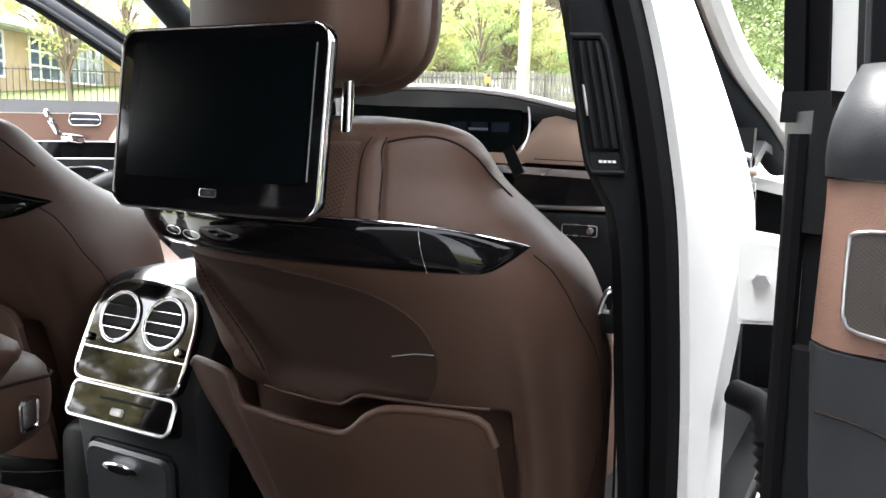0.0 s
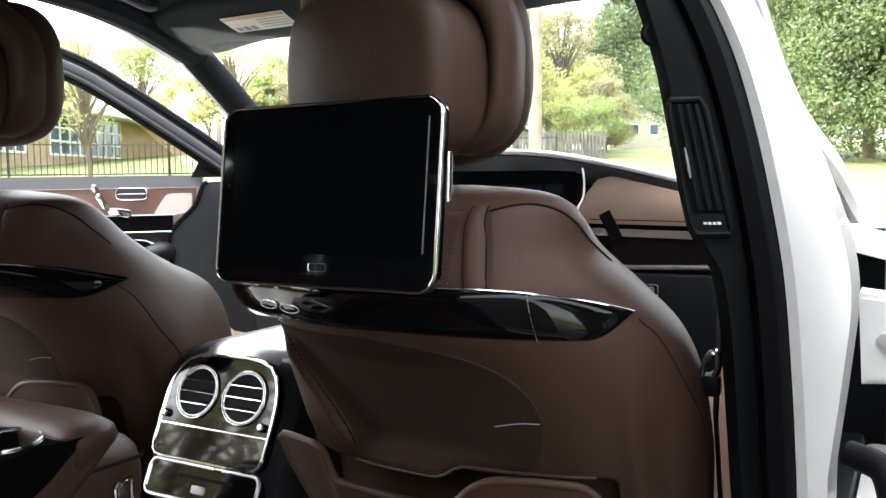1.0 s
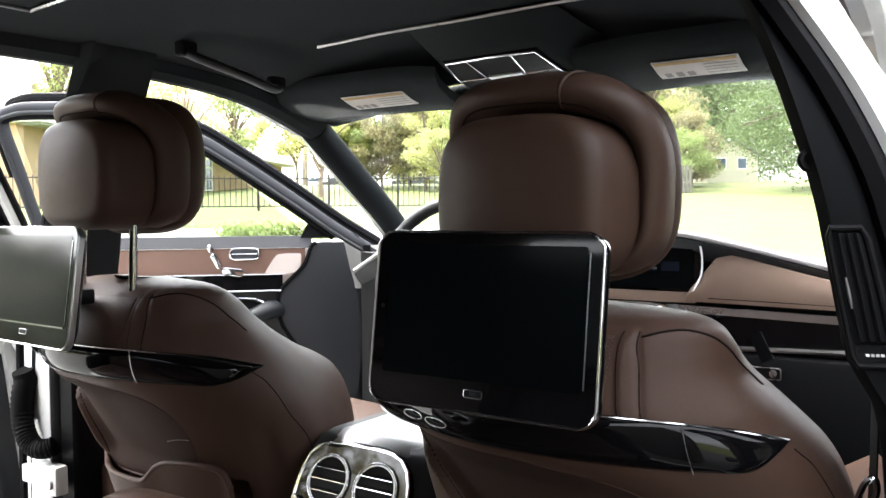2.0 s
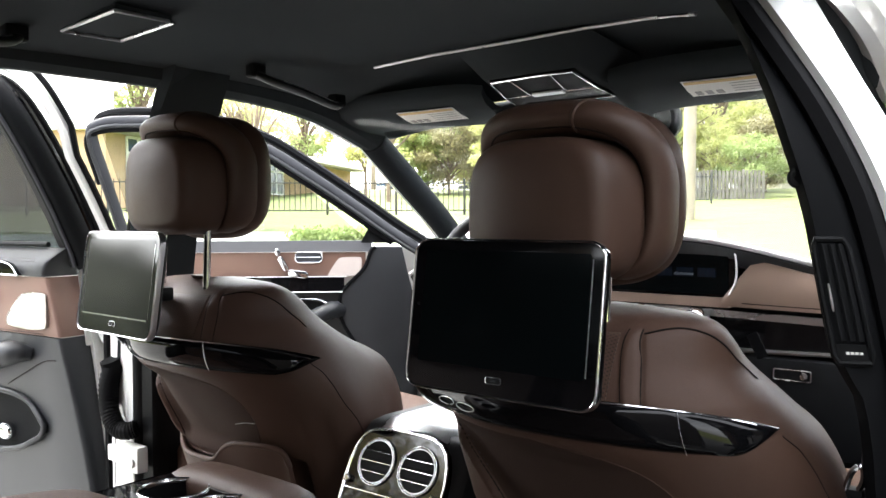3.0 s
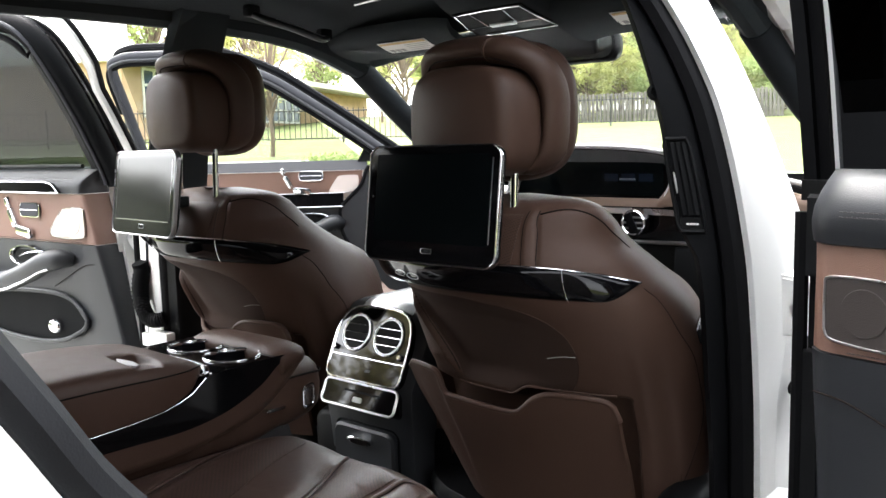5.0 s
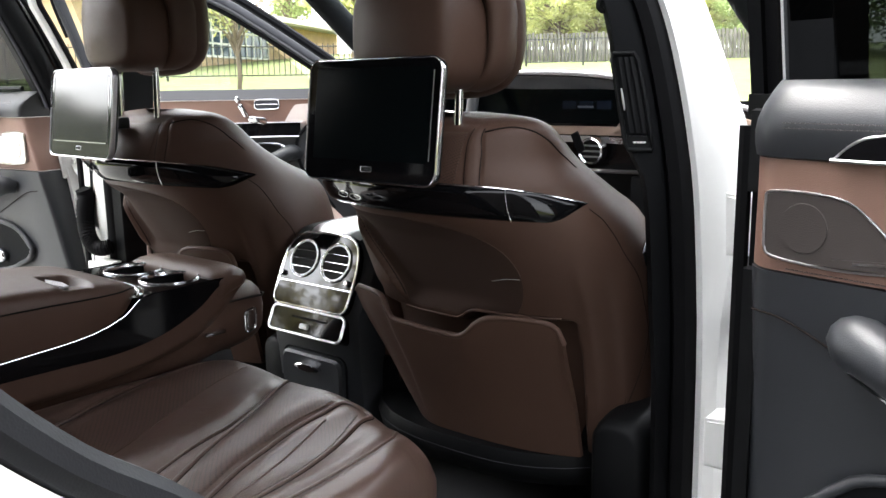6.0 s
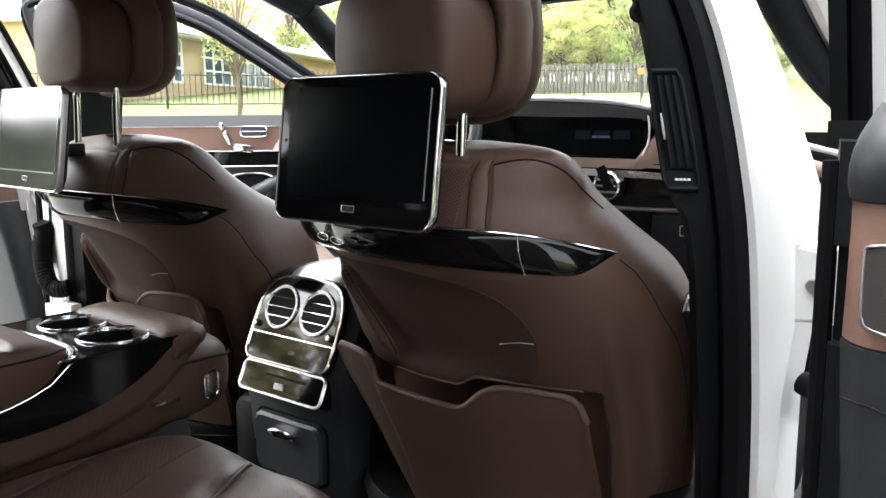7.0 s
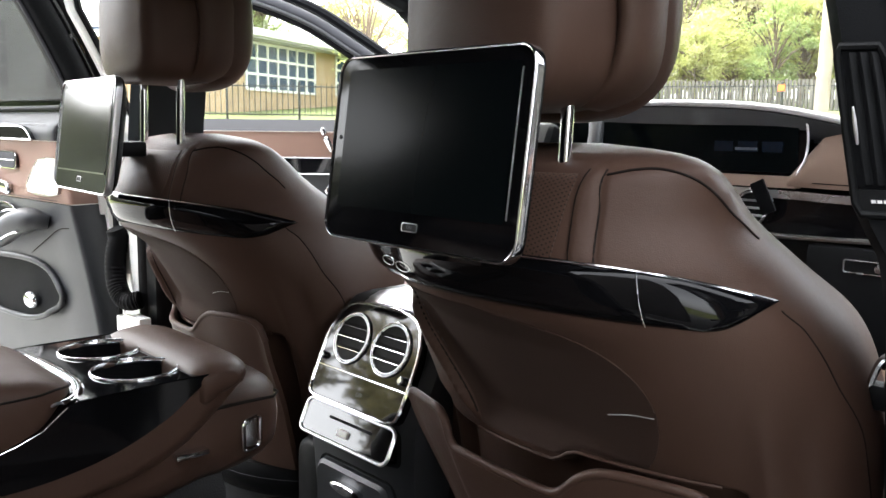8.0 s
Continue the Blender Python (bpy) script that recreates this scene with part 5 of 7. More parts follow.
    # flat chrome arc in front of the lid, thinning to a line along its foot
    arc = smooth_path([(-1.0, -0.205), (-0.72, -0.196), (-0.4, -0.190), (0.0, -0.187), (0.4, -0.187), (0.72, -0.195), (0.93, -0.212), (1.0, -0.226)], 5)
    part("chrome_arc", sheet([[(AX + x * W, y - q * (0.011 + 0.006 * max(0, x - 0.5)), 0.7278 + 0.002 * math.sin(math.pi * q)) for q in steps(0, 1, 5)] for x, y in arc], (0, 0, -0.003)), CHROME, a, "chrome arc before the lid", sharp=70)
    part("chrome_line", tube([(AX + W * 1.018, y, upper(y) + 0.0005) for y in steps(-0.225, -0.95, 30)], 0.0008, 6), CHROME, a, "thin chrome line")
    part("grip_plate", prism([(0.038, -0.318), (0.060, -0.327), (0.088, -0.329), (0.108, -0.325), (0.096, -0.312), (0.066, -0.306)], lambda x, y, d: (x, y, d + 0.0030 * (y < -0.315)), 0.7525, 0.7555), SILVER, a, "silver grip plate")
    rings = []
    for x in [-0.131, -0.129, -0.122, -0.108, -0.085, -0.05, 0.0, 0.05, 0.085, 0.108, 0.122, 0.129, 0.131]:
        e = abs(x) / 0.131
        back, drop, k = 0.040 * max(0, e - 0.5) ** 2, 0.010 * max(0, e - 0.6), (1 - max(0, e - 0.9) * 4.5)
        rings.append([(AX + x, -0.046 - back + 0.036 * a * k, 0.7205 - drop + 0.019 * b * k - 0.012 * max(0, -a) * (b < 0)) for a, b in ((-1.1, 0.25), (-0.95, 0.62), (-0.5, 0.90), (0.1, 1.0), (0.6, 0.85), (0.92, 0.45), (1.0, 0.0), (0.85, -0.5), (0.45, -0.85), (-0.2, -1.0), (-0.9, -1.0), (-1.1, -0.5))])
    part("front_lip", loft(rings), BROWN, a, "brown leather lip", sharp=70)
    # the middle cushion's rounded nose with its catch
    nose = thing("middle_seat_cushion", "brown leather middle seat cushion under the armrest", "seat cushion", (AX, -0.1, 0.5))
    rings = []
    for y, f in ((-0.45, 1), (-0.2, 1), (-0.12, 1.0), (-0.07, 0.985), (-0.04, 0.97), (-0.015, 0.945), (0.005, 0.905), (0.022, 0.85), (0.036, 0.77), (0.046, 0.665), (0.052, 0.53), (0.055, 0.36), (0.056, 0.18)):
        rings.append([(AX + x * 0.113 * f, y, 0.646 + z * 0.060 * f - 0.01 * (y < -0.1)) for x, z in ((-1, -0.35), (-1.02, 0.1), (-0.98, 0.5), (-0.89, 0.8), (-0.7, 0.98), (-0.35, 1.05), (0, 1.06), (0.35, 1.05), (0.7, 0.98), (0.89, 0.8), (0.98, 0.5), (1.02, 0.1), (1, -0.35), (0.95, -0.7), (0.82, -0.92), (0.55, -1), (-0.55, -1), (-0.82, -0.92), (-0.95, -0.7))])
    part("cover", loft(rings), BROWN, nose, sharp=80)
    part("welt", tube([(AX + 0.1135, y, 0.680) for y in steps(-0.4, -0.02, 8)] + [(AX + 0.106, 0.022, 0.676), (AX + 0.083, 0.043, 0.672), (AX, 0.052, 0.672)], 0.002, 6), THREAD, nose, "dark welt")
    part("support", box((AX - 0.10, -0.42, 0.30), (AX + 0.10, -0.03, 0.60), 0.03), CARPET, nose, "black carpeted support")
    part("catch_frame", tube([(AX + 0.114 - 0.10 * max(0, p[0]), -0.012 + p[0], 0.640 + p[1] + 0.2 * p[0]) for p in rounded(0.024, 0.038, 0.007)], 0.0022, 6, True), CHROME, nose, "chrome catch frame")
    part("catch_button", box((AX + 0.107, -0.020, 0.624), (AX + 0.1145, -0.004, 0.656), 0.002), SILVER, nose, "catch button")
    part("release_tab", box((AX + 0.107, -0.112, 0.633), (AX + 0.126, -0.072, 0.640), 0.003), CHROME, nose, "chrome release tab")


armrest()


# ---- doors ----
def door_frame(s, hinge, angle, lift):
    a = radians(angle)
    d = Vector((s * math.sin(a), -math.cos(a), 0))
    nn = Vector((-s * math.cos(a), -math.sin(a), 0))
    h = Vector(hinge)
    def f(u, z, w=0.0):
        return h + d * u + nn * w + Vector((0, 0, z + lift))
    return d, nn, h, f


def seat_switch(f, parent, u, z, w, k=1.0):
    """Chrome seat-shaped switch and a small oval key block."""
    def slab(mid_u, mid_z, long, wide, turn, r):
        c, q = math.cos(radians(turn)), math.sin(radians(turn))
        return loft([[f(u + k * (mid_u + a * c - b * q), z + k * (mid_z + a * q + b * c), w + d) for a, b in rounded(long - e, wide - e, r - 0.4 * e)] for d, e in ((-0.004, 0.0), (0.005, 0.0), (0.0075, 0.002), (0.0085, 0.005))])
    part("seat_key", slab(0.108, 0.034, 0.018, 0.012, 66, 0.005), CHROME, parent, "chrome headrest key")
    part("seat_key", slab(0.095, 0.007, 0.038, 0.014, 62, 0.006), CHROME, parent, "chrome backrest key")
    part("seat_key", slab(0.060, -0.017, 0.048, 0.018, 8, 0.008), CHROME, parent, "chrome cushion key")
    pts = [f(u + 0.035 * k + a, z + 0.022 * k + b, w) for a, b in rounded(0.062 * k, 0.024 * k, 0.009 * k)]
    part("memory_keys", loft([[p for p in pts], [f(u + 0.035 * k + a, z + 0.022 * k + b, w + 0.005) for a, b in rounded(0.058 * k, 0.020 * k, 0.008 * k)]]), FRAME_GREY, parent, "memory key block")
    part("key_frame", tube([f(u + 0.035 * k + a, z + 0.022 * k + b, w + 0.003) for a, b in rounded(0.062 * k, 0.024 * k, 0.009 * k)], 0.0018, 6, True), CHROME, parent, "chrome key frame")
    part("key_line", tube([f(u + 0.008 * k, z + 0.022 * k, w + 0.0055), f(u + 0.062 * k, z + 0.022 * k, w + 0.0055)], 0.0012, 6), CHROME, parent)


def rear_door(s, hinge, angle, lift, label, mesh):
    d, nn, h, at = door_frame(s, hinge, angle, lift)
    size, start = (0.92, -0.021) if s > 0 else (1.0, 0.0)
    def f(u, z, w=0.0):
        return at(start + u * size, 1 + (z - 1) * size, w)
    door = thing("car_door", label, "car door", tuple(h + Vector((0, 0, 0.3))), "rear doors")
    FRONT = [(0.30, -0.055), (0.467, -0.019), (0.793, 0.050), (0.921, 0.088), (0.95, 0.086), (0.98, 0.066), (0.996, 0.052)]
    def slab(z0, z1, w0, w1, u0=0.035, u1=1.0, nz=7, bulge=0.0):
        rows = []
        if s < 0:
            # the panel wraps round the door's front edge
            for z in steps(z0, z1, nz):
                k, e = (z - z0) / (z1 - z0), curve(FRONT, z)
                w = w0 + (w1 - w0) * k + bulge * math.sin(math.pi * k)
                rows.append([f(e + 0.006, z, 0.0), f(e + 0.002, z, w * 0.5), f(e, z, w - 0.010), f(e + 0.003, z, w - 0.003), f(e + 0.010, z, w)] + [f(u, z, w) for u in steps(0.12, u1, 12)])
            return sheet(rows, d * 0.006 - nn * 0.010)
        for z in steps(z0, z1, nz):
            k = (z - z0) / (z1 - z0)
            e = 0.004 + 0.012 * max(0.0, (z - 0.93) / 0.08) ** 1.2 + 0.020 * max(0.0, min(1.0, (z - 0.45) / 0.45))
            rows.append([f(u + e, z, w0 + (w1 - w0) * k + bulge * math.sin(math.pi * k) - 0.024 * max(0, (0.075 - u) / 0.04) ** 2) for u in [0.035, 0.040, 0.048, 0.06, 0.075]] + [f(u, z, w0 + (w1 - w0) * k + bulge * math.sin(math.pi * k)) for u in steps(0.13, u1, 12)])
        return sheet(rows, nn * -0.03)
    part("top_panel", slab(0.927, 1.016 if s > 0 else 0.992, 0.088, 0.066 if s > 0 else 0.050, bulge=0.020 if s > 0 else 0.016), BLACK_LEATHER, door, "black leather upper panel", sharp=60)
    part("middle_panel", slab(0.789, 0.925, 0.075, 0.082), DOOR_BROWN, door, "brown leather middle panel", sharp=60)
    part("lower_panel", slab(0.30, 0.787, 0.048, 0.078, bulge=-0.008), BLACK_LEATHER, door, "black leather lower panel", sharp=60)
    # rows of single stitches
    for z, w in ((0.968, 0.0900), (0.962, 0.0912), (0.793, 0.0764)):
        verts, faces = [], []
        for k in range(150):
            u = 0.115 + 0.006 * k
            n = len(verts)
            verts += [f(u + p, z + q, w + r + (0.0105 if s > 0 and z > 0.9 else 0)) - BASE[door] for r in (0.0, 0.0016) for p, q in ((0, -0.0007), (0.0042, -0.0004), (0.0042, 0.0008), (0, 0.0005))]
            faces += [tuple(n + m for m in p) for p in ((0, 1, 2, 3), (7, 6, 5, 4), (0, 4, 5, 1), (1, 5, 6, 2), (2, 6, 7, 3), (3, 7, 4, 0))]
        me = bpy.data.meshes.new("stitching")
        me.from_pydata(verts, [], faces)
        me.materials.append(STITCH)
        st = new("stitching", me)
        st.parent = door
        BASE[st] = BASE[door]
    part("seam", tube([f(u, z, w) for u, z, w in smooth_path([(0.07, 0.735, 0.074), (0.12, 0.728, 0.075), (0.20, 0.695, 0.072), (0.28, 0.66, 0.07)], 5)], 0.0012, 6), THREAD, door, "panel joint")
    part("outer_skin", sheet([[f(u, z, w) for u in steps(0.0, 1.02, 10)] for z, w in ((0.28, -0.05), (0.5, -0.075), (0.75, -0.085), (0.95, -0.06))], nn * 0.02), WHITE, door, "white painted outer skin", sharp=60)
    if s < 0:
        part("door_edge", sheet([[f(curve(FRONT, z) - 0.006, z, w) for w in (-0.030, -0.002)] for z in steps(0.29, 0.98, 10)], d * 0.02), WHITE, door, "white painted door edge")
        part("edge_seal", tube([f(curve(FRONT, z) - 0.016, z, -0.040) for z in steps(0.30, 0.98, 10)], 0.012, 8), RUBBER, door, "black rubber edge seal")
    else:
        part("edge_seal", tube([f(0.028, z, 0.042) for z in steps(0.30, 0.96, 8)], 0.009, 8), RUBBER, door, "black rubber edge seal")
    # window frame, leaning in with the car's side
    slope = 0.20 if s > 0 else 0.42
    def lean(z):
        return 0.02 + slope * max(0, z - 0.96) + 0.25 * max(0, z - 0.96) ** 2
    if s > 0:
        # deep front post of the window frame: outer rail, white channel, inner cover, corner block at the belt
        zs = steps(0.99, 1.36, 12)
        def post(u0, u1, w0, w1):
            return loft([[at(u + 0.046, z, w + 0.17 * (z - 1.0) + 0.3 * max(0, z - 1.1) ** 2) for u, w in ((u0, w0), (u0, w1), (u1, w1), (u1, w0))] for z in zs])
        part("outer_rail", post(-0.084, -0.066, -0.050, -0.028), BLACK_SOFT, door, "black outer window rail")
        part("outer_rail", post(-0.066, -0.050, -0.056, -0.036), RUBBER, door, "black rubber rail")
        part("channel", post(-0.050, -0.030, -0.060, -0.044), WHITE, door, "white painted frame channel")
        part("inner_cover", loft([[at(u + 0.046, z, w + 0.17 * (z - 1.0) + 0.3 * max(0, z - 1.1) ** 2) for u, w in ((-0.030, -0.045), (-0.003, 0.022), (0.003, 0.030), (0.055, 0.030), (0.055, -0.045))] for z in zs]), BLACK_SOFT, door, "black frame cover")
        part("cover_edge", tube([at(0.046, z, 0.027 + 0.17 * (z - 1.0) + 0.3 * max(0, z - 1.1) ** 2) for z in zs], 0.003, 8), BLACK_LEATHER, door)
        part("belt_corner", loft([[at(u, z, w) for u, w in ((-0.036, -0.052), (-0.036, -0.020), (0.012, 0.0), (0.012, -0.05))] for z in (0.972, 0.998)]), BLACK_PLASTIC, door, "black belt corner block")
        for z0, z1 in ((0.35, 0.796), (0.888, 0.981)):
            part("shut_face", sheet([[at(u, z, w) for u, w in ((-0.050 + 0.03 * (0.98 - z) / 0.68, -0.068), (-0.018, -0.01), (0.018, 0.055))] for z in steps(z0, z1, 6)], d * 0.02), BLACK_PLASTIC, door, "dark inner edge of the door", sharp=60)
        part("hinge_recess", sheet([[at(u, z, w) for u, w in ((0.012, -0.05), (0.012, 0.035))] for z in (0.796, 0.897)], d * 0.02), BLACK_PLASTIC, door, "dark hinge recess")
    path = [(0.035, 0.95), (0.035, 1.10), (0.04, 1.22), (0.055, 1.31), (0.10, 1.355), (0.2, 1.375), (0.45, 1.38), (0.7, 1.34), (0.88, 1.22), (1.0, 0.98)]
    if s > 0:
        path = path[3:]
    part("window_frame", tube([f(u, z, lean(z) - 0.012) for u, z in smooth_path(path, 5)], 0.028, 8, flat=1.0), BLACK_SOFT, door, "black window frame", sharp=60)
    part("frame_trim", tube([f(u, z, lean(z) - 0.04) for u, z in smooth_path([(u - 0.012 * (u < 0.3), z + 0.012 * (z > 1.2)) for u, z in path], 5)], 0.010, 8), GLOSS, door, "gloss black outer frame")
    part("frame_seal", tube([f(u - 0.008, z + 0.01, lean(z) - 0.058) for u, z in smooth_path(path[:7], 5)], 0.008, 8), RUBBER, door, "rubber window seal")
    for dw, du in ((0.018, 0.006), (0.006, 0.030)):
        part("frame_seal", tube([f(u + du, z - du * (z > 1.3), lean(z) + dw) for u, z in smooth_path(path[:8], 5)], 0.008, 8), RUBBER, door, "rubber window seal")
    if s < 0:
        lead = smooth_path(path[:7], 5)
        part("outer_skin_edge", tube([f(u - 0.044, z + 0.030 * (z > 1.2), lean(z) - 0.060) for u, z in lead], 0.013, 8), WHITE, door, "white painted frame edge")
        part("outer_seal", tube([f(u - 0.060, z + 0.044 * (z > 1.2), lean(z) - 0.066) for u, z in lead], 0.007, 8), RUBBER, door, "black outer seal")
        part("inner_bead", tube([f(u + 0.004, z, lean(z) + 0.020) for u, z in lead], 0.006, 8), FRAME_GREY, door, "dark grey frame bead")
        part("pillar_cover", sheet([[f(u, z, lean(z) + 0.004) for u in (0.05, 0.105)] for z in steps(0.985, 1.33, 6)], nn * -0.012), BLACK_PLASTIC, door, "black frame cover")
    g = part("window_pane", sheet([[f(u, z, lean(z) - 0.006) for u in steps(0.08, 0.93, 6)] for z in steps(0.96, 1.36, 6)], nn * -0.004), GLASS_DARK, door, "dark tinted window pane")
    g.visible_shadow = False
    part("blind_rail", tube([f(u, 1.0, lean(1.0) + 0.012) for u in (0.13, 0.9)], 0.006, 8), BLACK_PLASTIC, door, "black sunblind rail")
    # loudspeaker
    sp = smooth_path([(0.088, 0.82), (0.088, 0.872), (0.094, 0.886), (0.14, 0.888), (0.18, 0.884), (0.205, 0.872), (0.25, 0.832), (0.256, 0.818), (0.246, 0.808), (0.17, 0.803), (0.10, 0.808), (0.088, 0.82)], 4)[:-1]
    spk = part("speaker", loft([[f(u, z, w) for u, z in sp] for w in (0.070, 0.0835)]), mesh, door, "perforated metal speaker grille")
    part("speaker_frame", tube([f(u, z, 0.0835) for u, z in sp], 0.0016, 6, True), SILVER, spk, "silver frame")
    part("speaker_ring", loft([[f(0.138 + r * math.cos(t), 0.846 + r * math.sin(t), w) for t in [2 * math.pi * i / 32 for i in range(32)]] for r, w in ((0.030, 0.083), (0.029, 0.0848), (0.010, 0.0842))]), mesh, spk, "round speaker field")
    part("maker_plate", prism([(0.158, 0.806), (0.175, 0.815), (0.252, 0.822), (0.252, 0.813), (0.24, 0.808)], f, 0.0830, 0.0855), mesh, spk, "plain maker's plate")
    part("maker_mark", prism([(0.20, 0.8125), (0.238, 0.8155), (0.238, 0.8180), (0.20, 0.8150)], f, 0.0850, 0.0862), SILVER, spk, "silver mark")
    # black strip with silver edge
    st = smooth_path([(0.178, 0.929), (0.20, 0.948), (0.23, 0.957), (0.32, 0.959), (0.97, 0.957)], 4)
    sb = part("trim_strip", loft([[f(u, z, 0.086) for u, z in st] + [f(u, 0.930, 0.090) for u in steps(0.97, 0.18, 8)], [f(u, z - 0.002, 0.102) for u, z in st] + [f(u, 0.932, 0.102) for u in steps(0.97, 0.18, 8)]]), GLOSS, door, "gloss black trim strip")
    part("strip_edge", tube([f(u, 0.929, 0.1005) for u in steps(0.175, 0.97, 8)], 0.0025, 6), SILVER, sb, "silver strip edge")
    part("strip_edge", tube([f(u, z, 0.1005) for u, z in st], 0.0018, 6), SILVER, sb, "silver strip edge")
    if s > 0:
        seat_switch(f, door, 0.29, 0.868, 0.084)
    else:
        seat_switch(f, door, 0.295, 0.842, 0.084, 1.65)
    cu, cz = (0.37, 0.752) if s > 0 else (0.405, 0.742)
    # pull handle and armrest
    part("handle_cup", loft([[f(cu + 0.085 * math.cos(t) * q, cz + 0.030 * math.sin(t) * q, w) for t in [2 * math.pi * i / 24 for i in range(24)]] for q, w in ((1, 0.075), (0.9, 0.080), (0.8, 0.072))]), BLACK_PLASTIC, door, "dark handle cup")
    part("door_handle", tube([f(cu + 0.085 * math.cos(t), cz + 0.030 * math.sin(t), 0.082) for t in [2 * math.pi * i / 28 for i in range(28)]], 0.0035, 6, True), CHROME, door, "chrome handle ring")
    part("door_handle", tube([f(u, z, w) for u, z, w in smooth_path([(0.43, 0.742, 0.083), (0.39, 0.750, 0.092), (0.34, 0.758, 0.094), (0.30, 0.760, 0.084)], 4)], 0.006, 8, flat=0.6), CHROME, door, "chrome door lever")
    da, db = (0.035, -0.015) if s > 0 else (0.0, 0.0)
    arm = smooth_path([(0.165 + da, 0.742 + db, 0.075), (0.185 + da, 0.748 + db, 0.105), (0.23 + da, 0.738 + db, 0.122), (0.33 + da, 0.70 + db, 0.13), (0.50, 0.665, 0.13), (0.95, 0.655, 0.12)], 5)
    part("armrest", tube([f(*p) for p in arm], [0.016 + 0.014 * min(1, k / 6) for k in range(len(arm))], 12), BLACK_LEATHER, door, "black leather armrest", sharp=70)
    part("armrest_trim", tube([f(u, z - 0.024, w + 0.020) for u, z, w in arm[7:]], 0.004, 6), CHROME, door, "chrome armrest edge")
    # storage bin
    loop = smooth_path([(0.135, 0.575), (0.20, 0.625), (0.32, 0.64), (0.55, 0.63), (0.8, 0.60), (0.82, 0.54), (0.6, 0.50), (0.36, 0.495), (0.22, 0.515), (0.15, 0.55), (0.135, 0.575)], 4)[:-1]
    if s > 0:
        loop = [(u + 0.03, z - 0.065) for u, z in loop]
    part("storage_bin", loft([[f(u, z, 0.050) for u, z in loop], [f(u, z, 0.0655) for u, z in loop]]), BLACK_SOFT, door, "dark storage bin")
    part("bin_rim", tube([f(u, z, 0.066 + 0.012 * (z < 0.54)) for u, z in loop], 0.007, 8, True), BLACK_LEATHER, door, "rounded bin rim", sharp=70)
    part("bin_knob", loft([[f(0.285 + r * math.cos(t), 0.545 + r * 0.75 * math.sin(t), w) for t in [2 * math.pi * i / 32 for i in range(32)]] for r, w in ((0.027, 0.066), (0.029, 0.074), (0.028, 0.080), (0.024, 0.0850), (0.017, 0.0885), (0.009, 0.090), (0.002, 0.0905))]), CHROME, door, "chrome ashtray knob")
    return door


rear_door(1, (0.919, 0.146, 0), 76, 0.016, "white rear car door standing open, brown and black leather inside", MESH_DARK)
# this side's grille takes the mesh with light in its colour
rear_door(-1, (-0.885, 0.235, 0), 85, 0.037, "white rear door standing open behind the driver, brown and black inside", MESH_LIT)


